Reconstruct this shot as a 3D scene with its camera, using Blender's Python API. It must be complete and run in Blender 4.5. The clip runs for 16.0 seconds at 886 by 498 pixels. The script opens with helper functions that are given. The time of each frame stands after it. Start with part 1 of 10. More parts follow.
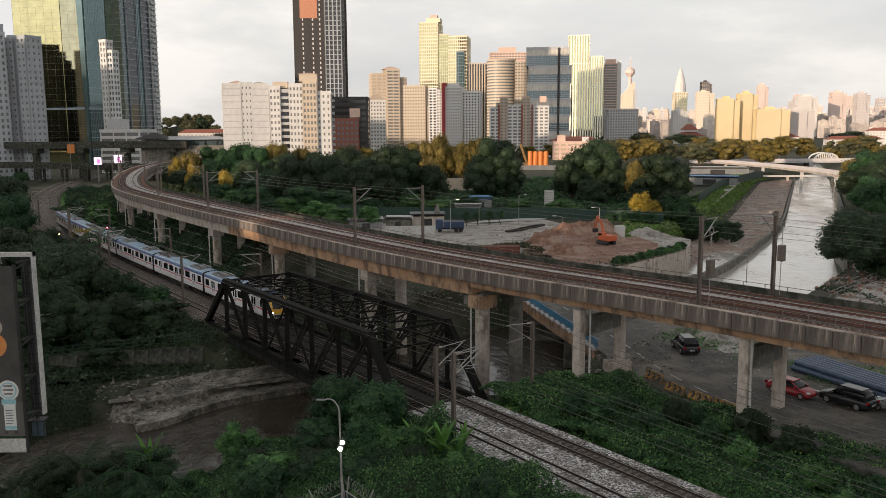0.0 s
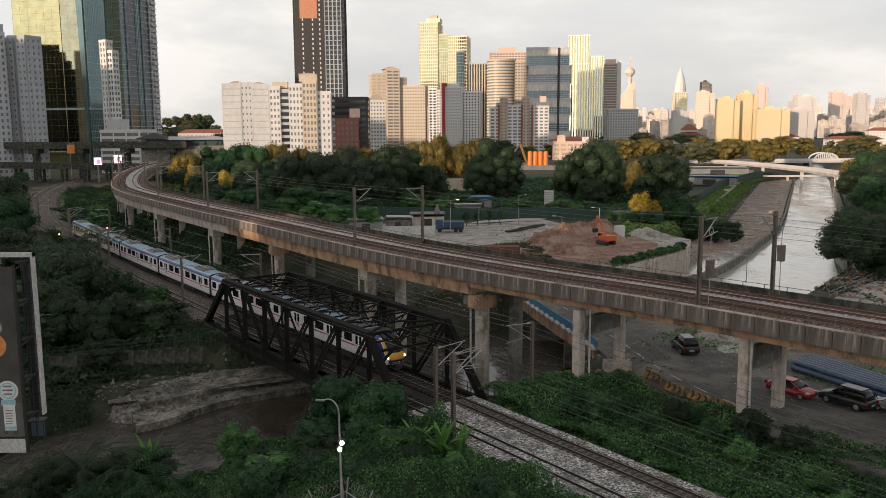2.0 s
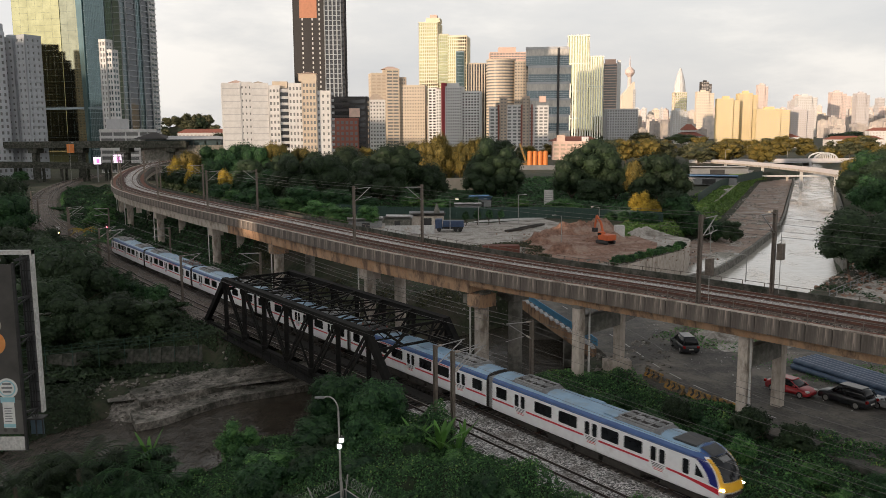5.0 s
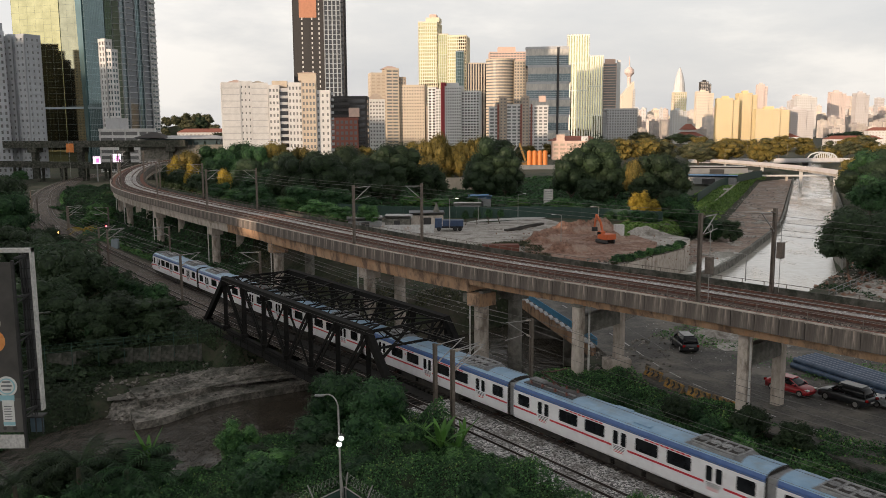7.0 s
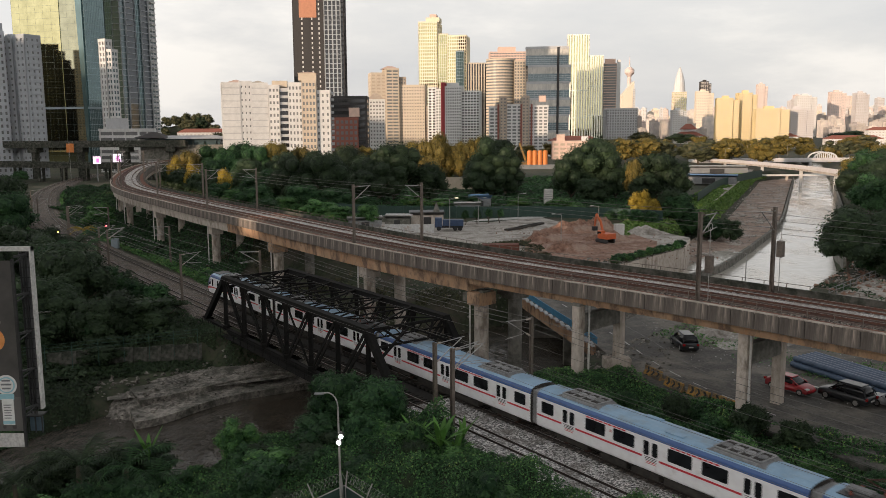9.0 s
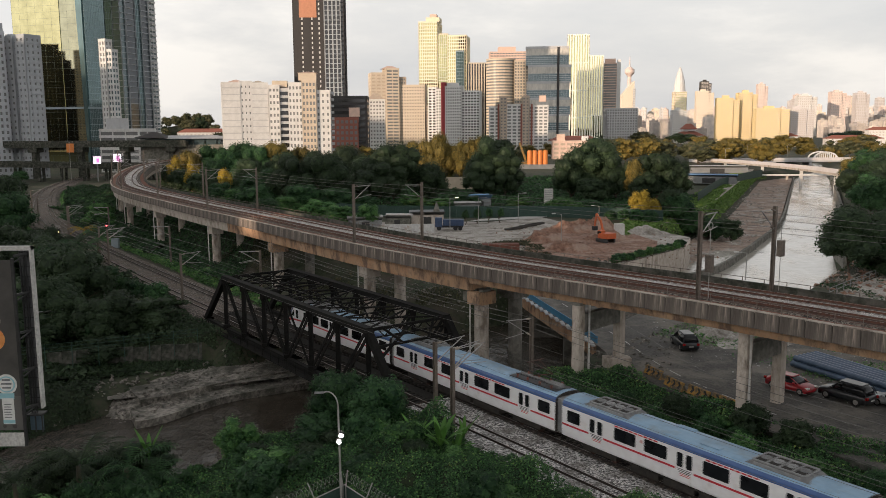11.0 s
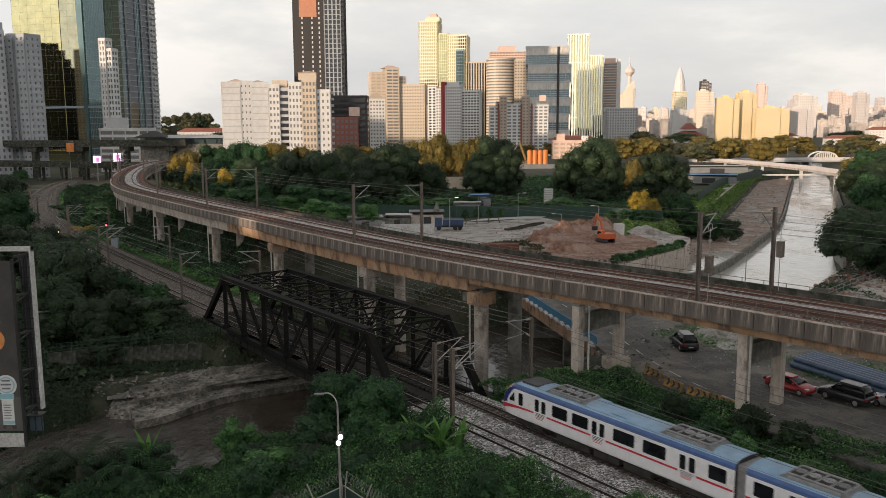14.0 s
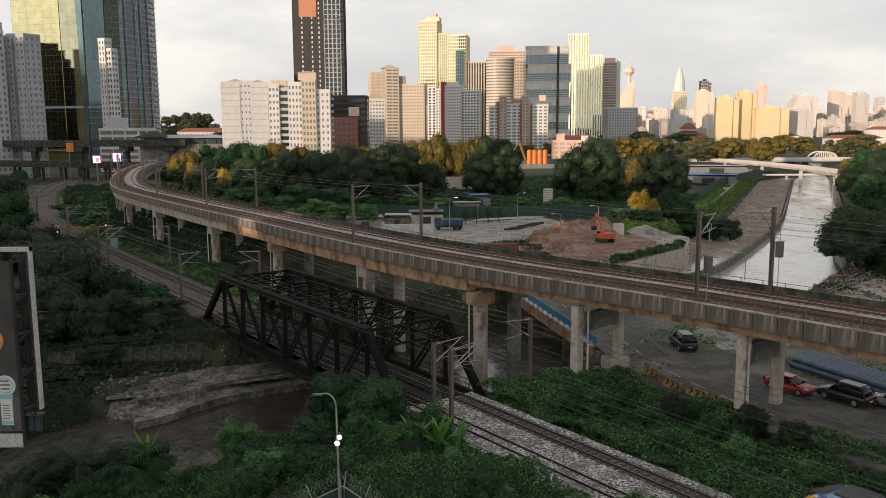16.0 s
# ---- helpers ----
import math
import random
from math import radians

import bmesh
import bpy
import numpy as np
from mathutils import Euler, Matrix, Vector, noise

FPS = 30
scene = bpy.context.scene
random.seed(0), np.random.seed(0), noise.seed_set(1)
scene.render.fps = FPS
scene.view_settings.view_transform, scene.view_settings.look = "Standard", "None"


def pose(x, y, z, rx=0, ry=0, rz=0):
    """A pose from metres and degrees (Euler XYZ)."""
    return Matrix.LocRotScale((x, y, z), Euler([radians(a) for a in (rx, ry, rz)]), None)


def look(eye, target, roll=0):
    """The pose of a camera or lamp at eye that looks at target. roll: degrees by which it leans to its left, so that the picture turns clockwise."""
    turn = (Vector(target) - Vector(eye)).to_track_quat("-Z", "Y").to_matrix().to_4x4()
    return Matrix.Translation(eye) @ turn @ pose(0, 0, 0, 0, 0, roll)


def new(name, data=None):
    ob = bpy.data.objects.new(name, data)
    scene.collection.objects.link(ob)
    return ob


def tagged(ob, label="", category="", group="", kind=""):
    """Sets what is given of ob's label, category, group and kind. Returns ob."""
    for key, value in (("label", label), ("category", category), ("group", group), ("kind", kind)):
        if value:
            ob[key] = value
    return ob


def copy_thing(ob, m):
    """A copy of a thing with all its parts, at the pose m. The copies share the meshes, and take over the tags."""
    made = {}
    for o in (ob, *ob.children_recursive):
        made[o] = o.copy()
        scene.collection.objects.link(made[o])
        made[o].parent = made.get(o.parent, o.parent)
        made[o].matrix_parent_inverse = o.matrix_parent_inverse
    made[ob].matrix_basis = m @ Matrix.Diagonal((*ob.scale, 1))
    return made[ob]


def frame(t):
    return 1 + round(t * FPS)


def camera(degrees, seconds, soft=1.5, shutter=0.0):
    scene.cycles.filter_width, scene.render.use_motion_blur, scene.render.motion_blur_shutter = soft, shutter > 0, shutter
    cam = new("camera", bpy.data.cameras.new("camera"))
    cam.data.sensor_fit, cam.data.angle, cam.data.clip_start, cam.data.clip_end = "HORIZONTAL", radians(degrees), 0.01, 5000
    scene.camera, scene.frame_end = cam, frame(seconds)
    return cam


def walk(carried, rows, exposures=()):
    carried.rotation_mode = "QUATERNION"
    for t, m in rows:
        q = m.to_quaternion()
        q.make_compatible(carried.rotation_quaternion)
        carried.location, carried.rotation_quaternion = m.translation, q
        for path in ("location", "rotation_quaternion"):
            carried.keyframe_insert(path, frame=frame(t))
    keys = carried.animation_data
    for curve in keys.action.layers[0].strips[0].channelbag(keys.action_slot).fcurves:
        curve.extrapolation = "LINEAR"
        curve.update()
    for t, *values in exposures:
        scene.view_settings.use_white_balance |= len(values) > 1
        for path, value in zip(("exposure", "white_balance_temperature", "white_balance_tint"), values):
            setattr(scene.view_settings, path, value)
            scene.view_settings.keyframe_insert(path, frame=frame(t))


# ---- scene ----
import collections

# ------------------------------------------------------------ camera and its walk
cam = camera(55.82, 16.0, soft=0.8, shutter=0.4)
walk(cam, [
    (0.00, look((-0.045, 0, 24.033), (-0.116, 100.000, 9.555), -0.341)),
    (1.00, look((-0.037, 0, 24.047), (-0.100, 100.000, 9.576), -0.357)),
    (2.00, look((-0.014, 0, 24.041), (-0.088, 100.000, 9.573), -0.358)),
    (3.00, look((-0.002, 0, 24.011), (-0.078, 100.000, 9.542), -0.347)),
    (4.00, look((0.004, 0, 23.960), (-0.061, 100.000, 9.493), -0.344)),
    (5.25, look((-0.020, 0, 23.891), (-0.037, 100.000, 9.413), -0.324)),
    (6.50, look((-0.042, 0, 23.823), (-0.011, 100.000, 9.332), -0.307)),
    (7.50, look((-0.019, 0, 23.780), (-0.007, 100.000, 9.268), -0.324)),
    (8.50, look((-0.002, 0, 23.722), (-0.001, 100.000, 9.219), -0.343)),
    (10.00, look((0.001, 0, 23.687), (-0.008, 100.000, 9.181), -0.357)),
    (11.50, look((0.003, 0, 23.651), (-0.023, 100.000, 9.135), -0.369)),
    (12.50, look((0.009, 0, 23.687), (-0.011, 100.000, 9.121), -0.337)),
    (13.50, look((0.010, 0, 23.735), (-0.001, 100.000, 9.155), -0.318)),
    (14.50, look((0.023, 0, 23.774), (0.019, 100.000, 9.201), -0.318)),
    (15.20, look((0.037, 0, 23.776), (0.047, 100.000, 9.184), -0.325)),
    (16.00, look((0.079, 0, 23.782), (0.089, 100.000, 9.188), -0.331)),
], exposures=[(0, 0.0), (16, 0.0)])

# ------------------------------------------------------------ world and sun
SUN_EL, SUN_AZ = 7.0, 224.0
w = bpy.data.worlds.new("sky")
scene.world = w
w.use_nodes = True
nt = w.node_tree
nt.nodes.clear()


def wn(kind, **kw):
    n = nt.nodes.new(kind)
    for k, v in kw.items():
        n.inputs[k].default_value = v
    return n


sky = nt.nodes.new("ShaderNodeTexSky")
sky.sky_type, sky.sun_disc = "NISHITA", False
sky.sun_elevation, sky.sun_rotation = radians(SUN_EL), radians(SUN_AZ)
sky.air_density, sky.dust_density, sky.ozone_density = 1.0, 2.0, 1.0
tc = nt.nodes.new("ShaderNodeTexCoord")
sep = nt.nodes.new("ShaderNodeSeparateXYZ")
nt.links.new(tc.outputs["Generated"], sep.inputs[0])
# clouds: stretched noise, denser near the horizon
mp = nt.nodes.new("ShaderNodeMapping")
mp.inputs["Scale"].default_value = (1.6, 1.6, 5.5)
nt.links.new(tc.outputs["Generated"], mp.inputs[0])
cl = wn("ShaderNodeTexNoise", Scale=1.7, Detail=7.0, Roughness=0.58)
nt.links.new(mp.outputs[0], cl.inputs["Vector"])
cover = nt.nodes.new("ShaderNodeMapRange")
for k, v in zip(("From Min", "From Max", "To Min", "To Max"), (0.0, 0.9, 0.96, 0.55)):
    cover.inputs[k].default_value = v
nt.links.new(sep.outputs["Z"], cover.inputs["Value"])
ramp = nt.nodes.new("ShaderNodeValToRGB")
ramp.color_ramp.elements[0].position, ramp.color_ramp.elements[0].color = 0.30, (0.79, 0.79, 0.80, 1)
ramp.color_ramp.elements[1].position, ramp.color_ramp.elements[1].color = 0.64, (1.14, 1.09, 1.03, 1)
e = ramp.color_ramp.elements.new(0.5)
e.color = (0.92, 0.90, 0.88, 1)
nt.links.new(cl.outputs["Fac"], ramp.inputs["Fac"])
# the cloud deck dims towards the zenith
dim = nt.nodes.new("ShaderNodeMapRange")
for k, v in zip(("From Min", "From Max", "To Min", "To Max"), (0.0, 0.13, 0.87, 1.05)):
    dim.inputs[k].default_value = v
nt.links.new(sep.outputs["Z"], dim.inputs["Value"])
mul = nt.nodes.new("ShaderNodeVectorMath")
mul.operation = "SCALE"
nt.links.new(ramp.outputs[0], mul.inputs[0])
dim2 = nt.nodes.new("ShaderNodeMapRange")
for k, v in zip(("From Min", "From Max", "To Min", "To Max"), (0.22, 0.8, 1.0, 0.48)):
    dim2.inputs[k].default_value = v
nt.links.new(sep.outputs["Z"], dim2.inputs["Value"])
both = nt.nodes.new("ShaderNodeMath")
both.operation = "MULTIPLY"
nt.links.new(dim.outputs[0], both.inputs[0])
nt.links.new(dim2.outputs[0], both.inputs[1])
# the cloud deck is brighter on the side of the low sun
glow_dot = nt.nodes.new("ShaderNodeVectorMath")
glow_dot.operation = "DOT_PRODUCT"
nt.links.new(tc.outputs["Generated"], glow_dot.inputs[0])
glow_dot.inputs[1].default_value = (math.sin(radians(SUN_AZ)), math.cos(radians(SUN_AZ)), 0.25)
sunward = nt.nodes.new("ShaderNodeMapRange")
for k, v in zip(("From Min", "From Max", "To Min", "To Max"), (-0.5, 1.0, 1.0, 1.75)):
    sunward.inputs[k].default_value = v
nt.links.new(glow_dot.outputs["Value"], sunward.inputs["Value"])
deck = nt.nodes.new("ShaderNodeMath")
deck.operation = "MULTIPLY"
nt.links.new(both.outputs[0], deck.inputs[0])
nt.links.new(sunward.outputs[0], deck.inputs[1])
nt.links.new(deck.outputs[0], mul.inputs["Scale"])
skys = nt.nodes.new("ShaderNodeVectorMath")
skys.operation = "SCALE"
skys.inputs["Scale"].default_value = 0.10
nt.links.new(sky.outputs[0], skys.inputs[0])
mix = nt.nodes.new("ShaderNodeMix")
mix.data_type = "RGBA"
nt.links.new(cover.outputs[0], mix.inputs["Factor"])
nt.links.new(skys.outputs[0], mix.inputs[6])
nt.links.new(mul.outputs[0], mix.inputs[7])
bg = wn("ShaderNodeBackground", Strength=0.92)
nt.links.new(mix.outputs[2], bg.inputs["Color"])
wo = nt.nodes.new("ShaderNodeOutputWorld")
nt.links.new(bg.outputs[0], wo.inputs[0])

sun = new("sun", bpy.data.lights.new("sun", "SUN"))
sun.data.energy, sun.data.angle, sun.data.color = 4.5, radians(0.6), (1.0, 0.77, 0.57)
sd = Vector((math.sin(radians(SUN_AZ)) * math.cos(radians(SUN_EL)), math.cos(radians(SUN_AZ)) * math.cos(radians(SUN_EL)), math.sin(radians(SUN_EL))))
sun.matrix_world = look((-100, -100, 100), Vector((-100, -100, 100)) - sd)


# ------------------------------------------------------------ materials
def mat(name, c1, c2, scale=3.0, rough=0.8, bump=0.15, metal=0.0, big=0.25, stain=None, stain_at=0.62, stain_scale=0.6, stretch=(1, 1, 1), rand=0.0, island=0.0, coat=0.0, spec=0.5):
    """Two colours mixed by fine and coarse noise, an optional third one as stains, bump from the fine grain."""
    m = bpy.data.materials.new(name)
    m.use_nodes = True
    t = m.node_tree
    b = t.nodes["Principled BSDF"]
    co = t.nodes.new("ShaderNodeTexCoord")
    ma = t.nodes.new("ShaderNodeMapping")
    ma.inputs["Scale"].default_value = stretch
    t.links.new(co.outputs["Object"], ma.inputs[0])

    def noi(sc, det, ro):
        n = t.nodes.new("ShaderNodeTexNoise")
        n.inputs["Scale"].default_value, n.inputs["Detail"].default_value, n.inputs["Roughness"].default_value = sc, det, ro
        t.links.new(ma.outputs[0], n.inputs["Vector"])
        return n

    fine, coarse = noi(scale, 5, 0.65), noi(scale * 0.12, 3, 0.5)
    add = t.nodes.new("ShaderNodeMath")
    add.operation = "MULTIPLY_ADD"
    t.links.new(coarse.outputs["Fac"], add.inputs[0])
    add.inputs[1].default_value = big * 2
    t.links.new(fine.outputs["Fac"], add.inputs[2])
    rng = t.nodes.new("ShaderNodeMapRange")
    rng.inputs["From Min"].default_value, rng.inputs["From Max"].default_value = 0.32 + big, 0.68 + big
    t.links.new(add.outputs[0], rng.inputs["Value"])
    mx = t.nodes.new("ShaderNodeMix")
    mx.data_type = "RGBA"
    mx.inputs[6].default_value, mx.inputs[7].default_value = (*c1, 1), (*c2, 1)
    t.links.new(rng.outputs[0], mx.inputs["Factor"])
    out = mx.outputs[2]
    if stain:
        sn = noi(stain_scale, 6, 0.7)
        sr = t.nodes.new("ShaderNodeMapRange")
        sr.inputs["From Min"].default_value, sr.inputs["From Max"].default_value = stain_at - 0.08, stain_at + 0.08
        t.links.new(sn.outputs["Fac"], sr.inputs["Value"])
        m2 = t.nodes.new("ShaderNodeMix")
        m2.data_type = "RGBA"
        m2.inputs[7].default_value = (*stain, 1)
        t.links.new(sr.outputs[0], m2.inputs["Factor"])
        t.links.new(out, m2.inputs[6])
        out = m2.outputs[2]
    if rand or island:
        src = t.nodes.new("ShaderNodeObjectInfo") if rand else t.nodes.new("ShaderNodeNewGeometry")
        vr = t.nodes.new("ShaderNodeMapRange")
        a = rand or island
        vr.inputs["To Min"].default_value, vr.inputs["To Max"].default_value = 1 - a, 1 + a
        t.links.new(src.outputs["Random" if rand else "Random Per Island"], vr.inputs["Value"])
        hs = t.nodes.new("ShaderNodeHueSaturation")
        t.links.new(vr.outputs[0], hs.inputs["Value"])
        t.links.new(out, hs.inputs["Color"])
        out = hs.outputs[0]
    t.links.new(out, b.inputs["Base Color"])
    b.inputs["Roughness"].default_value, b.inputs["Metallic"].default_value = rough, metal
    b.inputs["Coat Weight"].default_value = coat
    b.inputs["Specular IOR Level"].default_value = spec
    if bump:
        bu = t.nodes.new("ShaderNodeBump")
        bu.inputs["Strength"].default_value, bu.inputs["Distance"].default_value = bump, 0.1
        t.links.new(fine.outputs["Fac"], bu.inputs["Height"])
        t.links.new(bu.outputs[0], b.inputs["Normal"])
    return m


def stone_mat(name, dark, light, scale, dirt):
    """Loose crushed stone: each cell of a voronoi has a tone of its own, with dirt in broad patches."""
    m = mat(name, dark, light, scale, 0.95, 0)
    t = m.node_tree
    b = t.nodes["Principled BSDF"]
    co = t.nodes.new("ShaderNodeTexCoord")
    vo = t.nodes.new("ShaderNodeTexVoronoi")
    vo.inputs["Scale"].default_value = scale
    t.links.new(co.outputs["Object"], vo.inputs["Vector"])
    se = t.nodes.new("ShaderNodeSeparateColor")
    t.links.new(vo.outputs["Color"], se.inputs[0])
    po = t.nodes.new("ShaderNodeMath")
    po.operation = "POWER"
    t.links.new(se.outputs[0], po.inputs[0])
    po.inputs[1].default_value = 1.6
    mx = t.nodes.new("ShaderNodeMix")
    mx.data_type = "RGBA"
    mx.inputs[6].default_value, mx.inputs[7].default_value = (*dark, 1), (*light, 1)
    t.links.new(po.outputs[0], mx.inputs["Factor"])
    no = t.nodes.new("ShaderNodeTexNoise")
    no.inputs["Scale"].default_value, no.inputs["Detail"].default_value = 0.5, 6
    t.links.new(co.outputs["Object"], no.inputs["Vector"])
    rr = t.nodes.new("ShaderNodeMapRange")
    for k, v in zip(("From Min", "From Max", "To Min", "To Max"), (0.46, 0.68, 0.0, 0.8)):
        rr.inputs[k].default_value = v
    t.links.new(no.outputs["Fac"], rr.inputs["Value"])
    m2 = t.nodes.new("ShaderNodeMix")
    m2.data_type = "RGBA"
    m2.inputs[7].default_value = (*dirt, 1)
    t.links.new(rr.outputs[0], m2.inputs["Factor"])
    t.links.new(mx.outputs[2], m2.inputs[6])
    t.links.new(m2.outputs[2], b.inputs["Base Color"])
    bu = t.nodes.new("ShaderNodeBump")
    bu.inputs["Strength"].default_value, bu.inputs["Distance"].default_value = 0.9, 0.06
    bu.invert = True
    t.links.new(vo.outputs["Distance"], bu.inputs["Height"])
    t.links.new(bu.outputs[0], b.inputs["Normal"])
    return m


def leaf_mat(name, dark, light, dry=None):
    """Leaves: colour varies from leaf to leaf and in drifts over the crown; a little light passes through."""
    m = bpy.data.materials.new(name)
    m.use_nodes = True
    t = m.node_tree
    b = t.nodes["Principled BSDF"]
    ge = t.nodes.new("ShaderNodeNewGeometry")
    oi = t.nodes.new("ShaderNodeObjectInfo")
    co = t.nodes.new("ShaderNodeTexCoord")
    n = t.nodes.new("ShaderNodeTexNoise")
    n.inputs["Scale"].default_value, n.inputs["Detail"].default_value = 0.45, 3
    t.links.new(co.outputs["Object"], n.inputs["Vector"])
    r = t.nodes.new("ShaderNodeValToRGB")
    r.color_ramp.elements[0].color, r.color_ramp.elements[1].color = (*dark, 1), (*light, 1)
    r.color_ramp.elements[0].position, r.color_ramp.elements[1].position = 0.25, 0.85
    if dry:
        r.color_ramp.elements[1].position = 0.78
        r.color_ramp.elements.new(0.95).color = (*dry, 1)
    a = t.nodes.new("ShaderNodeMath")
    a.operation = "MULTIPLY_ADD"
    a.inputs[1].default_value = 0.55
    t.links.new(ge.outputs["Random Per Island"], a.inputs[0])
    s = t.nodes.new("ShaderNodeMath")
    s.operation = "MULTIPLY_ADD"
    s.inputs[1].default_value, s.inputs[2].default_value = 0.9, -0.18
    t.links.new(n.outputs["Fac"], s.inputs[0])
    t.links.new(s.outputs[0], a.inputs[2])
    t.links.new(a.outputs[0], r.inputs["Fac"])
    hs = t.nodes.new("ShaderNodeHueSaturation")
    v = t.nodes.new("ShaderNodeMapRange")
    v.inputs["To Min"].default_value, v.inputs["To Max"].default_value = 0.75, 1.25
    t.links.new(oi.outputs["Random"], v.inputs["Value"])
    t.links.new(v.outputs[0], hs.inputs["Value"])
    t.links.new(r.outputs[0], hs.inputs["Color"])
    t.links.new(hs.outputs[0], b.inputs["Base Color"])
    b.inputs["Roughness"].default_value = 0.55
    b.inputs["Specular IOR Level"].default_value = 0.25
    tr = t.nodes.new("ShaderNodeBsdfTranslucent")
    t.links.new(hs.outputs[0], tr.inputs[0])
    ms = t.nodes.new("ShaderNodeMixShader")
    ms.inputs[0].default_value = 0.25
    t.links.new(b.outputs[0], ms.inputs[1])
    t.links.new(tr.outputs[0], ms.inputs[2])
    t.links.new(ms.outputs[0], t.nodes["Material Output"].inputs[0])
    return m


def glow(name, col, strength):
    m = mat(name, col, col, bump=0, rough=0.3)
    b = m.node_tree.nodes["Principled BSDF"]
    b.inputs["Emission Color"].default_value = (*col, 1)
    b.inputs["Emission Strength"].default_value = strength
    return m


def water_mat(name, c1, c2, wave, strength, rough, stretch=(1, 1, 1)):
    m = mat(name, c1, c2, scale=0.5, rough=rough, bump=0)
    t = m.node_tree
    co = t.nodes.new("ShaderNodeTexCoord")
    ma = t.nodes.new("ShaderNodeMapping")
    ma.inputs["Scale"].default_value = stretch
    ma.inputs["Rotation"].default_value = (0, 0, radians(28))
    t.links.new(co.outputs["Object"], ma.inputs[0])
    n = t.nodes.new("ShaderNodeTexNoise")
    n.inputs["Scale"].default_value, n.inputs["Detail"].default_value, n.inputs["Roughness"].default_value = wave, 4, 0.6
    t.links.new(ma.outputs[0], n.inputs["Vector"])
    bu = t.nodes.new("ShaderNodeBump")
    bu.inputs["Distance"].default_value = 0.5
    t.links.new(n.outputs["Fac"], bu.inputs["Height"])
    # ripples lie in drifts between smoother stretches
    dn = t.nodes.new("ShaderNodeTexNoise")
    dn.inputs["Scale"].default_value, dn.inputs["Detail"].default_value = 0.16, 3
    t.links.new(ma.outputs[0], dn.inputs["Vector"])
    dr = t.nodes.new("ShaderNodeMapRange")
    for k, v in zip(("From Min", "From Max", "To Min", "To Max"), (0.42, 0.6, 0.25 * strength, 3.2 * strength)):
        dr.inputs[k].default_value = v
    t.links.new(dn.outputs["Fac"], dr.inputs["Value"])
    t.links.new(dr.outputs[0], bu.inputs["Strength"])
    b = t.nodes["Principled BSDF"]
    t.links.new(bu.outputs[0], b.inputs["Normal"])
    b.inputs["IOR"].default_value = 1.333
    return m


M_CONC = mat("concrete_weathered", (0.36, 0.315, 0.27), (0.52, 0.46, 0.405), 2.0, 0.88, 0.25, stain=(0.19, 0.155, 0.125), stain_at=0.57, stretch=(1, 1, 0.5))
M_CONC_RUST = mat("concrete_rust_stained", (0.36, 0.20, 0.11), (0.50, 0.34, 0.22), 1.6, 0.88, 0.2, stain=(0.15, 0.095, 0.065), stain_at=0.53, stain_scale=0.8, stretch=(1, 1, 0.45))
M_CONC_STREAK = mat("concrete_streaked", (0.06, 0.05, 0.044), (0.20, 0.168, 0.145), 2.4, 0.9, 0.2, stain=(0.40, 0.32, 0.27), stain_at=0.64, stain_scale=2.6, stretch=(1, 1, 0.1), rand=0.12)
M_CONC_DARK = mat("concrete_damp", (0.14, 0.135, 0.12), (0.24, 0.225, 0.2), 1.5, 0.85, 0.3, stain=(0.09, 0.09, 0.075), stain_at=0.52)
M_RUSTDECK = mat("rust_dusted_walkway", (0.14, 0.052, 0.034), (0.23, 0.098, 0.064), 3, 0.9, 0.2, stain=(0.16, 0.1, 0.08))
M_BALLAST = stone_mat("ballast_stone", (0.05, 0.047, 0.044), (0.86, 0.84, 0.82), 8.5, (0.13, 0.115, 0.10))
M_BALLAST_DARK = stone_mat("ballast_rusty", (0.032, 0.027, 0.024), (0.30, 0.26, 0.23), 8.5, (0.105, 0.075, 0.055))
M_RAIL_OLD = mat("rail_steel_dark", (0.016, 0.012, 0.010), (0.04, 0.026, 0.02), 5, 0.6, 0.1, metal=0.3)
M_RUSTBED = stone_mat("ballast_rust_red", (0.02, 0.012, 0.010), (0.19, 0.10, 0.08), 10, (0.07, 0.034, 0.026))
M_RAIL_RED = mat("rail_steel_red_rust", (0.055, 0.024, 0.016), (0.13, 0.052, 0.03), 4, 0.7, 0.1, metal=0.2)
M_BALLAST_VIA = stone_mat("ballast_fine", (0.24, 0.225, 0.215), (0.86, 0.84, 0.82), 13, (0.30, 0.265, 0.24))
M_RAIL = mat("rail_steel_rusty", (0.05, 0.024, 0.018), (0.10, 0.046, 0.033), 5, 0.6, 0.1, metal=0.5)
M_RAILTOP = mat("rail_head_worn", (0.35, 0.33, 0.31), (0.45, 0.42, 0.4), 5, 0.32, 0.05, metal=1.0)
M_SLEEPER = mat("sleeper_dark", (0.035, 0.03, 0.027), (0.075, 0.065, 0.055), 6, 0.9, 0.3, rand=0.3)
M_TIE = mat("tarred_timber", (0.010, 0.009, 0.008), (0.03, 0.026, 0.022), 6, 0.9, 0.3, rand=0.3)
M_SLEEPER_C = mat("sleeper_concrete", (0.12, 0.095, 0.085), (0.2, 0.165, 0.15), 6, 0.9, 0.2, rand=0.25)
M_TRUSS = mat("black_painted_steel", (0.004, 0.004, 0.004), (0.012, 0.011, 0.010), 2.5, 0.75, 0.15, stain=(0.03, 0.02, 0.015), stain_at=0.68, spec=0.15)
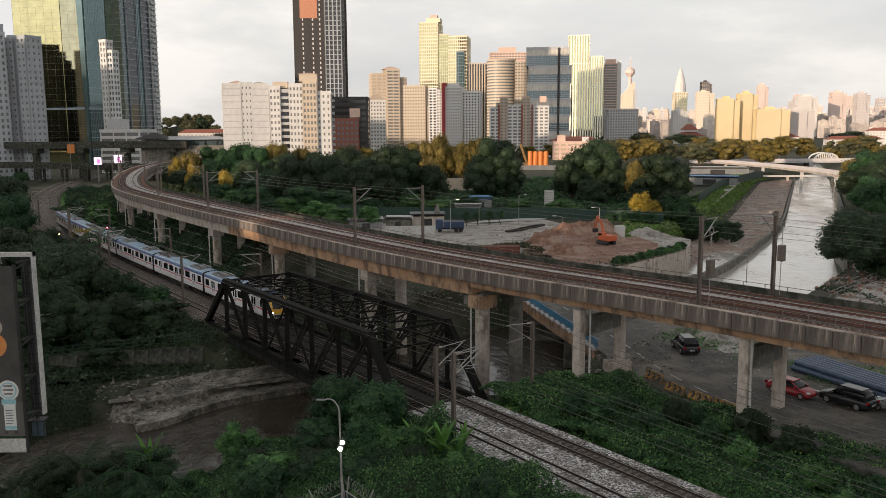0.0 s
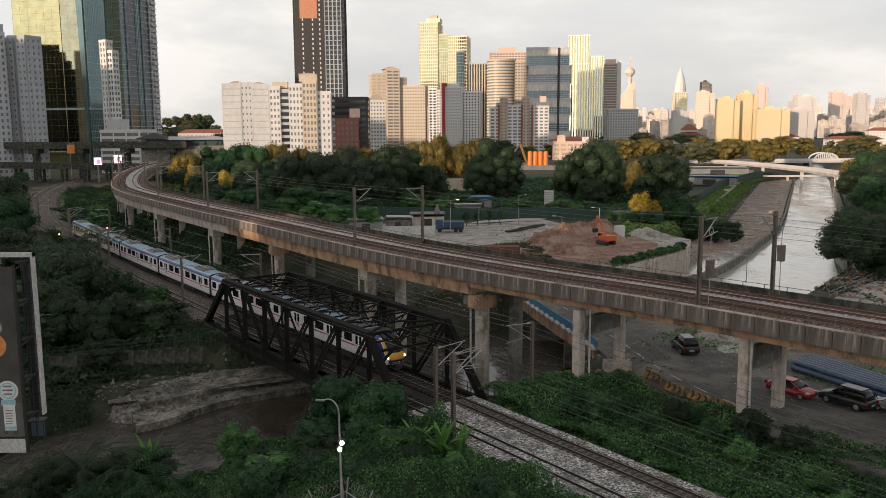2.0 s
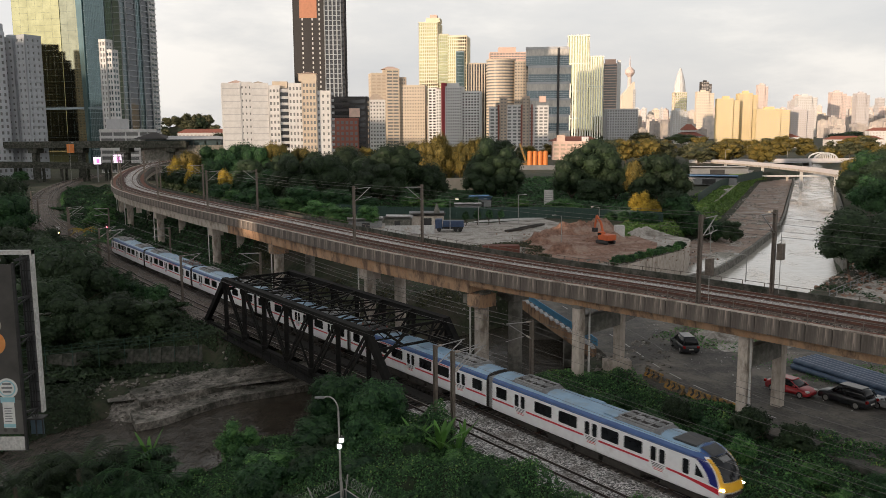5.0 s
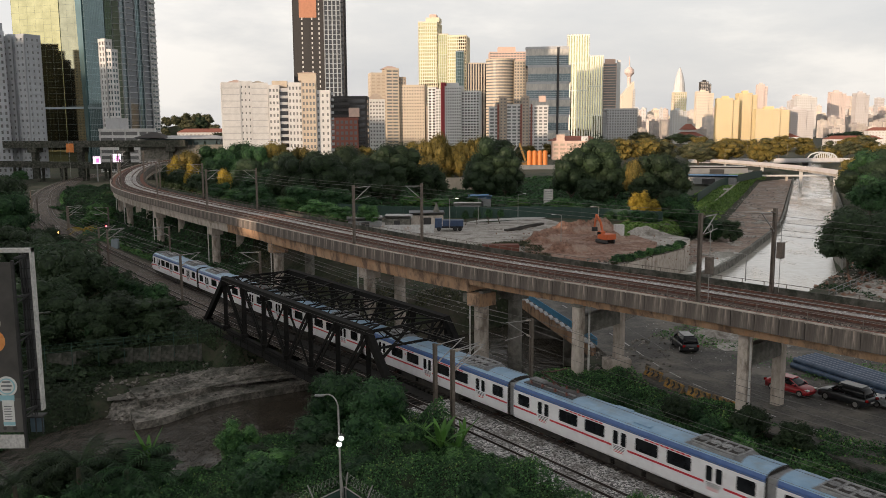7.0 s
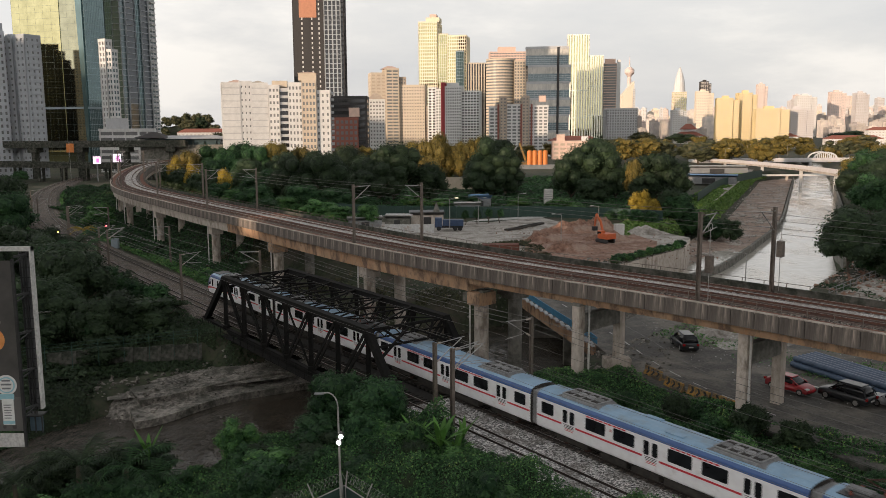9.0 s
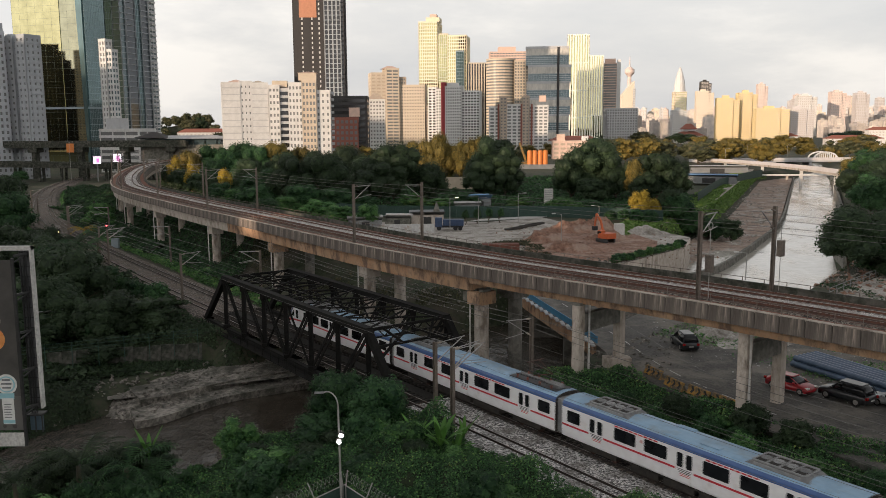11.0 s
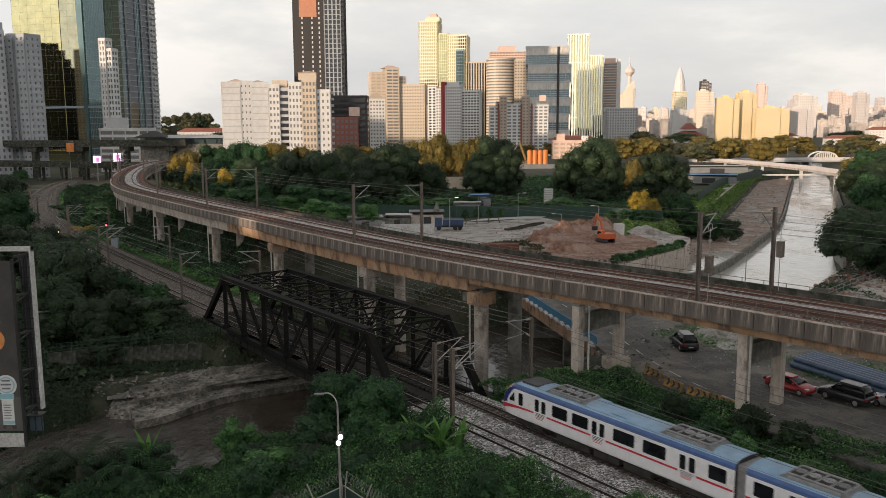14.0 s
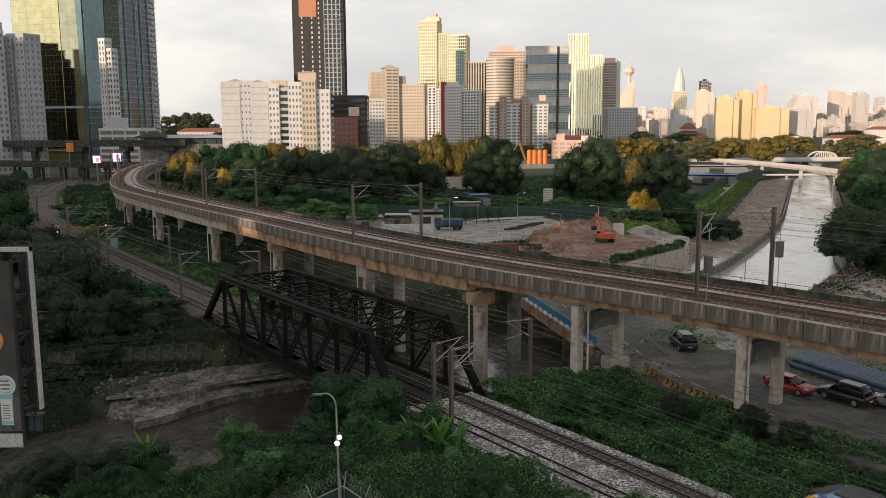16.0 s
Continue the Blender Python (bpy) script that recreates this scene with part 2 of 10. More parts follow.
M_GALV = mat("galvanised_steel", (0.30, 0.29, 0.28), (0.42, 0.41, 0.40), 4, 0.5, 0.05, metal=0.6, stain=(0.25, 0.17, 0.12), stain_at=0.68)
M_PALEPIPE = mat("pale_plastic_pipe", (0.42, 0.41, 0.39), (0.56, 0.55, 0.53), 4, 0.6, 0.05)
M_MAST = mat("weathered_mast", (0.12, 0.098, 0.083), (0.20, 0.165, 0.14), 4, 0.65, 0.05, metal=0.3)
M_WIRE = mat("wire_copper_dull", (0.12, 0.115, 0.11), (0.2, 0.19, 0.18), 4, 0.5, 0, metal=0.5)
M_ASPHALT = mat("asphalt_dusty", (0.055, 0.052, 0.049), (0.125, 0.118, 0.108), 4, 0.9, 0.3, stain=(0.20, 0.18, 0.155), stain_at=0.55, stain_scale=0.16)
M_LINE = mat("road_paint_worn", (0.35, 0.34, 0.33), (0.6, 0.59, 0.57), 6, 0.8, 0.05)
M_LINE_WORN = mat("road_paint_faded", (0.12, 0.115, 0.11), (0.34, 0.33, 0.31), 5, 0.85, 0.05, stain=(0.10, 0.095, 0.088), stain_at=0.5, stain_scale=1.2)
M_EARTH = mat("brown_earth", (0.12, 0.062, 0.042), (0.31, 0.175, 0.125), 1.5, 0.95, 0.9, stain=(0.34, 0.25, 0.20), stain_at=0.56, stain_scale=0.25)
M_SAND = mat("pale_rubble", (0.25, 0.225, 0.20), (0.50, 0.475, 0.44), 2.5, 0.95, 0.8, stain=(0.15, 0.13, 0.11), stain_at=0.56, stain_scale=0.2)
M_APRON = mat("reddish_silt_apron", (0.17, 0.115, 0.09), (0.36, 0.27, 0.22), 1.1, 0.9, 0.8, stain=(0.40, 0.37, 0.34), stain_at=0.58, stain_scale=0.16)
M_MUD = mat("silt_bank", (0.04, 0.036, 0.03), (0.33, 0.30, 0.265), 2.4, 0.85, 1.0, stain=(0.05, 0.05, 0.038), stain_at=0.54, stain_scale=0.4)
M_WALL_OLD = mat("mossy_old_concrete", (0.045, 0.045, 0.038), (0.12, 0.115, 0.10), 1.5, 0.9, 0.4, stain=(0.02, 0.026, 0.016), stain_at=0.5, stain_scale=0.9)
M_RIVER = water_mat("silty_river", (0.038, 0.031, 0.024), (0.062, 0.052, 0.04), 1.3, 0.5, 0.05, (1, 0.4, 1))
# the upper river's sky reflection is put into this pale base colour
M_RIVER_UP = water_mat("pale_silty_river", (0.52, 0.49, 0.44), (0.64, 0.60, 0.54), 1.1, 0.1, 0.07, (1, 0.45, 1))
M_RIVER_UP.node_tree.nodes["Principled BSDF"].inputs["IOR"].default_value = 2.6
M_GLASS_DARK = mat("dark_window_glass", (0.010, 0.011, 0.013), (0.02, 0.022, 0.025), 1, 0.08, 0, spec=0.4)
M_RUBBER = mat("rubber", (0.012, 0.012, 0.012), (0.022, 0.022, 0.022), 8, 0.8, 0.05)
M_GREY = mat("grey_metal", (0.16, 0.165, 0.17), (0.24, 0.245, 0.25), 3, 0.5, 0.05, metal=0.3)
M_BLACK = mat("black_metal", (0.014, 0.014, 0.015), (0.03, 0.03, 0.031), 3, 0.6, 0.05)
L_DEEP = leaf_mat("leaves_deep_green", (0.018, 0.033, 0.017), (0.046, 0.074, 0.034))
L_MID = leaf_mat("leaves_green", (0.013, 0.042, 0.018), (0.058, 0.13, 0.048))
L_FRESH = leaf_mat("leaves_fresh_green", (0.03, 0.09, 0.03), (0.12, 0.25, 0.075), (0.24, 0.29, 0.08))
L_GRASS = leaf_mat("leaves_bright_grass", (0.07, 0.14, 0.03), (0.17, 0.27, 0.07), (0.26, 0.28, 0.10))
L_SCRUB = leaf_mat("leaves_dry_scrub", (0.035, 0.042, 0.02), (0.10, 0.10, 0.05), (0.17, 0.14, 0.08))
# the low sun's gold on the crowns is put into these two leaf colours
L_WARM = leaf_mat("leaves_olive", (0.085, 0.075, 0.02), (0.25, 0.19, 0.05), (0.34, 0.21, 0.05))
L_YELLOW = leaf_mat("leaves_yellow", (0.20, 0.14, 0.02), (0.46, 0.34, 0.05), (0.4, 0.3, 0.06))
M_BARK = mat("bark", (0.06, 0.045, 0.032), (0.13, 0.10, 0.075), 4, 0.9, 0.5, stretch=(1, 1, 0.3))


# ------------------------------------------------------------ mesh helpers
def link(name, bm, material, parent=None, smooth=False):
    me = bpy.data.meshes.new(name)
    bm.to_mesh(me)
    bm.free()
    for m in material if isinstance(material, (list, tuple)) else [material]:
        me.materials.append(m)
    if smooth:
        me.shade_smooth()
    ob = new(name, me)
    if parent:
        ob.parent = parent
    return ob


def part(name, bm, material, parent, label="", smooth=False):
    ob = link(name, bm, material, parent, smooth)
    return tagged(ob, label) if label else ob


def share(name, ob, parent, m):
    """Another object on ob's mesh."""
    o = new(name, ob.data)
    o.parent = parent
    o.matrix_basis = m
    return o


def empty(name, m=None):
    ob = new(name)
    ob.empty_display_size = 0.3
    if m:
        ob.matrix_basis = m
    return ob


def box(bm, x0, x1, y0, y1, z0, z1, bevel=0.0, mi=0, m=None):
    vs = [bm.verts.new((x, y, z)) for z in (z0, z1) for x, y in ((x0, y0), (x1, y0), (x1, y1), (x0, y1))]
    fs = [bm.faces.new([vs[i] for i in f]) for f in ((3, 2, 1, 0), (4, 5, 6, 7), (0, 1, 5, 4), (1, 2, 6, 5), (2, 3, 7, 6), (3, 0, 4, 7))]
    for f in fs:
        f.material_index = mi
    if m:
        bmesh.ops.transform(bm, matrix=m, verts=vs)
    if bevel:
        es = list({e for f in fs for e in f.edges})
        bmesh.ops.bevel(bm, geom=es, offset=bevel, segments=2, affect="EDGES", profile=0.6)
    return vs


def bx(x0, x1, y0, y1, z0, z1, bevel=0.0):
    bm = bmesh.new()
    box(bm, x0, x1, y0, y1, z0, z1, bevel)
    return bm


def beam(bm, a, b, w, h=None, mi=0, up=(0, 0, 1)):
    """A bar of rectangular section from a to b."""
    a, b, h = Vector(a), Vector(b), h or w
    d = (b - a).normalized()
    u = Vector(up) if abs(d.dot(Vector(up))) < 0.98 else Vector((1, 0, 0))
    s = d.cross(u).normalized() * (w / 2)
    t = s.cross(d).normalized() * (h / 2)
    vs = [bm.verts.new(p + i * s + j * t) for p in (a, b) for i, j in ((-1, -1), (1, -1), (1, 1), (-1, 1))]
    for f in ((3, 2, 1, 0), (4, 5, 6, 7), (0, 1, 5, 4), (1, 2, 6, 5), (2, 3, 7, 6), (3, 0, 4, 7)):
        bm.faces.new([vs[i] for i in f]).material_index = mi
    return vs


def tube(bm, a, b, r0, r1=None, n=8, mi=0, cap=True):
    a, b, r1 = Vector(a), Vector(b), r0 if r1 is None else r1
    d = (b - a).normalized()
    u = d.orthogonal().normalized()
    v = d.cross(u)
    rings = [[bm.verts.new(p + r * (math.cos(k) * u + math.sin(k) * v)) for k in (2 * math.pi * i / n for i in range(n))] for p, r in ((a, r0), (b, r1))]
    for i in range(n):
        bm.faces.new((rings[0][i], rings[0][(i + 1) % n], rings[1][(i + 1) % n], rings[1][i])).material_index = mi
    if cap:
        bm.faces.new(rings[0][::-1]).material_index = mi
        bm.faces.new(rings[1]).material_index = mi


def ribbed(a, b, r0, r1, n=5, k=8):
    """A ribbed insulator turned as one piece from a to b."""
    bm = bmesh.new()
    a, b = Vector(a), Vector(b)
    d = (b - a).normalized()
    u = d.orthogonal().normalized()
    v = d.cross(u)
    rings = []
    for i in range(2 * n + 1):
        p, r = a.lerp(b, i / (2 * n)), (r1 if i % 2 else r0)
        rings.append([bm.verts.new(p + r * (math.cos(2 * math.pi * j / k) * u + math.sin(2 * math.pi * j / k) * v)) for j in range(k)])
    for p, q in zip(rings, rings[1:]):
        for j in range(k):
            bm.faces.new((p[j], p[(j + 1) % k], q[(j + 1) % k], q[j]))
    bm.faces.new(rings[0][::-1])
    bm.faces.new(rings[-1])
    return bm


def bars(*segs, w=0.1, h=None):
    bm = bmesh.new()
    for a, b in segs:
        beam(bm, a, b, w, h)
    return bm


def pipes(*segs, r=0.03, n=6):
    bm = bmesh.new()
    for a, b in segs:
        tube(bm, a, b, r, n=n)
    return bm


def sweep(bm, pts, profile, mi=0, closed=True):
    """Carry a closed profile of (sideways, up) along pts, kept upright; sideways is to the right of the way."""
    rings = []
    for i, p in enumerate(pts):
        d = Vector(pts[min(i + 1, len(pts) - 1)]) - Vector(pts[max(i - 1, 0)])
        n = Vector((d.y, -d.x, 0)).normalized()
        rings.append([bm.verts.new(Vector(p) + n * s + Vector((0, 0, z))) for s, z in profile])
    k = len(profile)
    for a, b in zip(rings, rings[1:]):
        for i in range(k if closed else k - 1):
            bm.faces.new((a[i], a[(i + 1) % k], b[(i + 1) % k], b[i])).material_index = mi
    if closed:
        bm.faces.new(rings[0]).material_index = mi
        bm.faces.new(rings[-1][::-1]).material_index = mi


def smooth_path(ctrl, step):
    """Points at even steps along a Catmull-Rom curve through ctrl."""
    c = [Vector(p) for p in ctrl]
    c = [2 * c[0] - c[1]] + c + [2 * c[-1] - c[-2]]
    fine = []
    for i in range(1, len(c) - 2):
        for k in range(40):
            t = k / 40
            p0, p1, p2, p3 = c[i - 1:i + 3]
            fine.append(0.5 * (2 * p1 + (p2 - p0) * t + (2 * p0 - 5 * p1 + 4 * p2 - p3) * t * t + (3 * p1 - p0 - 3 * p2 + p3) * t ** 3))
    fine.append(c[-2])
    out, left = [fine[0].copy()], step
    for a, b in zip(fine, fine[1:]):
        seg = (b - a).length
        pos = 0.0
        while seg - pos >= left:
            pos += left
            out.append(a.lerp(b, pos / seg))
            left = step
        left -= seg - pos
    return out


def offset_path(pts, side):
    res = []
    for i, p in enumerate(pts):
        d = pts[min(i + 1, len(pts) - 1)] - pts[max(i - 1, 0)]
        n = Vector((d.y, -d.x, 0)).normalized()
        res.append(p + n * side)
    return res


# ------------------------------------------------------------ plan: track frame, river, viaduct line
TH = -0.9415
UX, UY = math.cos(TH), math.sin(TH)


def tp(s, o, z=0.0):
    """A place in the frame of the railway: s along it, o across it."""
    return Vector((UX * s - UY * o, UY * s + UX * o, z))


TRACK_CTRL = [(160, 43.8), (30, 43.8), (-60, 43.6), (-100, 43.1), (-150, 43.0), (-180, 43.6), (-210, 44.8), (-245, 48.0), (-280, 53.5), (-323, 62), (-368, 73), (-424, 93), (-480, 118)]
TRACK = smooth_path([tp(s, o) for s, o in TRACK_CTRL], 1.0)
RIVER = [(-120, -20, 9), (-62, 38, 8), (-43, 59, 7), (-36, 67, 7), (-30, 72.5, 9.5), (-19.5, 79.5, 13.5), (-2.4, 92.8, 14.2), (16.5, 110.5, 13.2), (40.2, 131.8, 14), (62.5, 156.8, 11.5), (79.6, 190, 8.6), (107.5, 244, 7.9), (150.7, 342, 8.3), (197, 448, 8.7), (330, 720, 9), (700, 1500, 9)]
RIV = np.array(RIVER, float)
WATER_Z = -5.5


def river_dist(x, y):
    """Distance to the river's middle and its half width there (arrays)."""
    best, half = np.full(np.shape(x), 1e9), np.full(np.shape(x), 10.0)
    for a, b in zip(RIV, RIV[1:]):
        d = b[:2] - a[:2]
        t = np.clip(((x - a[0]) * d[0] + (y - a[1]) * d[1]) / (d @ d), 0, 1)
        r = np.hypot(x - a[0] - t * d[0], y - a[1] - t * d[1])
        h = a[2] + t * (b[2] - a[2])
        half = np.where(r < best, h, half)
        best = np.minimum(best, r)
    return best, half


def ramp01(v, a, b):
    t = np.clip((v - a) / (b - a), 0, 1)
    return t * t * (3 - 2 * t)


def apron_width(x, y):
    """Width of the concrete apron beside the upper river, on its town side only."""
    cx = np.interp(y, RIV[7:, 1], RIV[7:, 0])
    left = x < cx
    return np.where(left, 17.0 * ramp01(y, 146, 172) * (1 - ramp01(y, 420, 480)), 0.0)


def ground_z(x, y):
    d, h = river_dist(x, y)
    ap = apron_width(x, y)
    t = ramp01(d - h - ap, -1.0, 4.0)
    s = UX * x + UY * y
    o = -UY * x + UX * y
    base = -0.75 + 0.12 * np.sin(x * 0.23 + 1.3) * np.cos(y * 0.19) + 0.1 * np.sin(x * 0.071 + y * 0.11)
    # the near bank drops away from the railway towards the drone
    near = np.clip((37 - o) / 16, 0, 1)
    base = base - 1.6 * near
    # the low ledge in front of the panel wall
    u, v = (x + 36) * 0.97 + (y - 95) * 0.24, -(x + 36) * 0.24 + (y - 95) * 0.97
    ledge = ramp01(1.7 - v, 0.0, 1.4) * ramp01(u, -22, -12) * (1 - ramp01(u, 9, 11.5))
    base = base + (-3.7 - base) * ledge
    # a low grassy embankment runs along the far side of the viaduct
    off = (x - np.interp(y, (97, 113, 133, 152, 172, 192, 211, 232), (-6.7, -18.4, -31.7, -45.8, -59, -72, -83, -92))) * 0.81
    bank_h = 4.6 * ramp01(off, 3, 10) * (1 - ramp01(off, 15, 24)) * ramp01(y, 122, 140) * (1 - ramp01(y, 200, 228))
    # the road side lies flat
    flat = np.clip((o - 57) / 5, 0, 1) * np.clip((330 - y) / 60, 0, 1)
    base = base * (1 - flat) + (-0.10) * flat + bank_h
    floor = -7.0 + 2.2 * ramp01(d - h, -0.6, 0.4) * (ap > 0.5)
    return floor + (base - floor) * t


def gz(x, y):
    return float(ground_z(np.array(x, float), np.array(y, float)))


# ------------------------------------------------------------ ground
def ground_mat():
    m = mat("grass_and_earth", (0.014, 0.024, 0.010), (0.045, 0.058, 0.025), 1.6, 0.95, 0.9, stain=(0.065, 0.054, 0.04), stain_at=0.53, stain_scale=0.16)
    return m


M_GROUND = ground_mat()


def axis(near0, near1, step, far):
    a = list(np.arange(near0, near1 + step, step))
    d, lo, hi = step, [near0], [near1 + step]
    while hi[-1] < far:
        d *= 1.35
        hi.append(hi[-1] + d)
    d = step
    while lo[-1] > -far:
        d *= 1.35
        lo.append(lo[-1] - d)
    return np.array(lo[:0:-1] + a + hi[1:])


gx, gy = axis(-80, 200, 1.5, 4600), axis(38, 430, 1.5, 4600)
GX, GY = np.meshgrid(gx, gy)
GZ = ground_z(GX, GY)
nx, ny = len(gx), len(gy)
idx = np.arange(nx * ny).reshape(ny, nx)
quads = np.stack([idx[:-1, :-1], idx[:-1, 1:], idx[1:, 1:], idx[1:, :-1]], -1).reshape(-1, 4)
me = bpy.data.meshes.new("ground")
me.from_pydata(np.stack([GX, GY, GZ], -1).reshape(-1, 3).tolist(), [], quads.tolist())
me.materials.append(M_GROUND)
me.shade_smooth()
tagged(new("ground", me), "rough grass and bare earth beside the railway and river", "ground", kind="structure")

# river: one sheet of water along the channel
bm = bmesh.new()
rp = smooth_path([(x, y, WATER_Z) for x, y, h in RIVER], 4.0)
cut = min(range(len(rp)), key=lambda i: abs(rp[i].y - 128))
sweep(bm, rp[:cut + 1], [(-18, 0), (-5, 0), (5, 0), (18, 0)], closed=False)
bmesh.ops.recalc_face_normals(bm, faces=bm.faces)
if bm.faces[:][0].normal.z < 0:
    bmesh.ops.reverse_faces(bm, faces=bm.faces)
tagged(link("water", bm, M_RIVER), "muddy brown river with small ripples", "river", kind="structure")
# upper stretch of the same water, with its sheen painted in
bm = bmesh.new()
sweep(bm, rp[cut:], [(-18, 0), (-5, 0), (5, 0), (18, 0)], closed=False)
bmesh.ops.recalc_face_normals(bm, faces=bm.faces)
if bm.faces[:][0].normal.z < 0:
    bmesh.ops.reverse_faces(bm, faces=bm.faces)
tagged(link("water", bm, M_RIVER_UP), "silty upper river with the bright sky's reflection painted pale", "river", kind="structure")


# ------------------------------------------------------------ railway: ballast, sleepers, rails
def rail_profile(side):
    return [(side - 0.07, -0.16), (side + 0.07, -0.16), (side + 0.035, -0.03), (side + 0.035, 0.0), (side - 0.035, 0.0), (side - 0.035, -0.03)]


def rails(name, path, label, z=0.0, gauge=1.067):
    t = empty(name)
    tagged(t, label, "railway track", kind="structure")
    for side in (-gauge / 2, gauge / 2):
        bm = bmesh.new()
        sweep(bm, [p + Vector((0, 0, z)) for p in path], rail_profile(side))
        part("rail", bm, M_RAIL_OLD, t)
        bm = bmesh.new()
        sweep(bm, [p + Vector((0, 0, z)) for p in path], [(side - 0.028, 0.001), (side + 0.028, 0.001), (side + 0.025, 0.006), (side - 0.025, 0.006)])
        part("rail_head", bm, M_RAILTOP, t, "bright worn running surface")
    return t


TRACK_NEAR = offset_path(TRACK, 4.03)
# which of the two offsets lies nearer the drone
if TRACK_NEAR[120].length > TRACK[120].length:
    TRACK_NEAR = offset_path(TRACK, -4.03)
MID = offset_path(TRACK, 2.015 if TRACK_NEAR[120] == offset_path(TRACK, 4.03)[120] else -2.015)

bm = bmesh.new()
sweep(bm, MID[:219], [(-5.0, -0.9), (-3.9, -0.155), (3.9, -0.155), (5.0, -0.9)])
bmesh.ops.recalc_face_normals(bm, faces=bm.faces)
tagged(link("ballast", bm, M_BALLAST), "pale crushed-stone ballast under the railway tracks", "ballast", kind="structure")
bm = bmesh.new()
sweep(bm, MID[264::2], [(-5.0, -0.9), (-3.9, -0.155), (3.9, -0.155), (5.0, -0.9)])
bmesh.ops.recalc_face_normals(bm, faces=bm.faces)
tagged(link("ballast", bm, M_BALLAST_DARK), "brownish crushed-stone ballast under the curving tracks", "ballast", kind="structure")

bm = bmesh.new()
sweep(bm, TRACK[:219], [(-0.95, -0.150), (0.95, -0.150), (0.85, -0.142), (-0.85, -0.142)], closed=True)
bmesh.ops.recalc_face_normals(bm, faces=bm.faces)
tagged(link("ballast", bm, M_BALLAST_DARK), "oil-darkened ballast between the rails of the used track", "ballast", kind="structure")
far_track = rails("railway_track", TRACK, "rusty metre-gauge railway track used by the train")
near_track = rails("railway_track", TRACK_NEAR, "rusty metre-gauge railway track beside the bushes")


def sleeper_row(track, path, first, last, every, z, mt, size, far_from):
    bm = bx(-size[0] / 2, size[0] / 2, -size[1] / 2, size[1] / 2, -size[2], 0)
    src = None
    far = bmesh.new()
    pts = path
    i = first
    pos = 0.0
    while i < last:
        p = pts[i].lerp(pts[i + 1], pos)
        d = (pts[i + 1] - pts[i]).normalized()
        m = Matrix.Translation(p + Vector((0, 0, z))) @ Matrix.Rotation(math.atan2(d.y, d.x), 4, "Z")
        if i < far_from:
            if src is None:
                src = part("sleeper", bm, mt, track)
                src.matrix_basis = m
            else:
                share("sleeper", src, track, m)
        else:
            box(far, -size[0] / 2, size[0] / 2, -size[1] / 2, size[1] / 2, -size[2], 0, m=m)
        pos += every
        while pos >= 1:
            pos -= 1
            i += 1
    if len(far.verts):
        tagged(part("distant_sleepers", far, mt, track), kind="stuff")
    else:
        far.free()


sleeper_row(far_track, TRACK, 166, 370, 0.7, -0.13, M_SLEEPER, (0.24, 2.0, 0.16), 286)
sleeper_row(near_track, TRACK_NEAR, 166, 370, 0.7, -0.175, M_BALLAST_DARK, (0.24, 2.0, 0.16), 286)

# ------------------------------------------------------------ viaduct
VIA_EDGE = [(75, 8), (52, 33.5), (31.3, 57.6), (18.7, 71.9), (6.0, 85), (-6.9, 100.2), (-18.9, 116.6), (-32.6, 136.5), (-47.1, 156.8), (-60.7, 177), (-74, 197), (-85.4, 217), (-94.8, 239), (-105.6, 268.8), (-117.5, 308), (-127.5, 349), (-133, 392), (-134, 440)]
EDGE = smooth_path([(x * 0.973, y * 0.973, 0) for x, y in VIA_EDGE], 2.0)
SIDE = 1.0 if offset_path(EDGE, 4.65)[30].y > EDGE[30].y else -1.0
VIA = offset_path(EDGE, 4.65 * SIDE)
DECK_Z = 9.2
viaduct = empty("viaduct")
tagged(viaduct, "long curving concrete railway viaduct with stained parapets and two tracks", "viaduct", kind="structure")
bm = bmesh.new()
sweep(bm, [p + Vector((0, 0, DECK_Z)) for p in VIA], [(-4.5, -1.0), (4.5, -1.0), (4.5, 0.0), (-4.5, 0.0)])
bmesh.ops.recalc_face_normals(bm, faces=bm.faces)
part("deck_slab", bm, M_CONC_DARK, viaduct)
# shallow girders over the road, deeper ones over the river and round the curve
for i0, i1, depth, gm, glab in ((0, 53, 1.85, M_CONC_RUST, "rust-stained shallow concrete girder"), (53, 86, 2.65, M_CONC_RUST, "rust-stained deep concrete girder"), (86, len(VIA) - 1, 2.65, M_CONC, "grey deep concrete girder")):
    for off in (-2.5, 2.5):
        bm = bmesh.new()
        sweep(bm, [p + Vector((0, 0, DECK_Z)) for p in VIA[i0:i1 + 1]], [(off - 1.55, -depth), (off + 1.55, -depth), (off + 1.7, -1.01), (off - 1.7, -1.01)])
        bmesh.ops.recalc_face_normals(bm, faces=bm.faces)
        part("girder", bm, gm, viaduct, glab)
# rust-red walkway strip and ballast bed
for off in (-3.9, 3.9):
    bm = bmesh.new()
    sweep(bm, [p + Vector((0, 0, DECK_Z)) for p in VIA], [(off - 0.56, 0.005), (off + 0.56, 0.005), (off + 0.56, 0.12), (off - 0.56, 0.12)])
    bmesh.ops.recalc_face_normals(bm, faces=bm.faces)
    part("walkway", bm, M_RUSTDECK, viaduct, "rust-dusted walkway")
bm = bmesh.new()
sweep(bm, [p + Vector((0, 0, DECK_Z)) for p in VIA], [(-3.3, 0.005), (3.3, 0.005), (3.1, 0.2), (-3.1, 0.2)])
bmesh.ops.recalc_face_normals(bm, faces=bm.faces)
part("track_bed", bm, M_BALLAST_DARK, viaduct, "rust-darkened ballast bed")
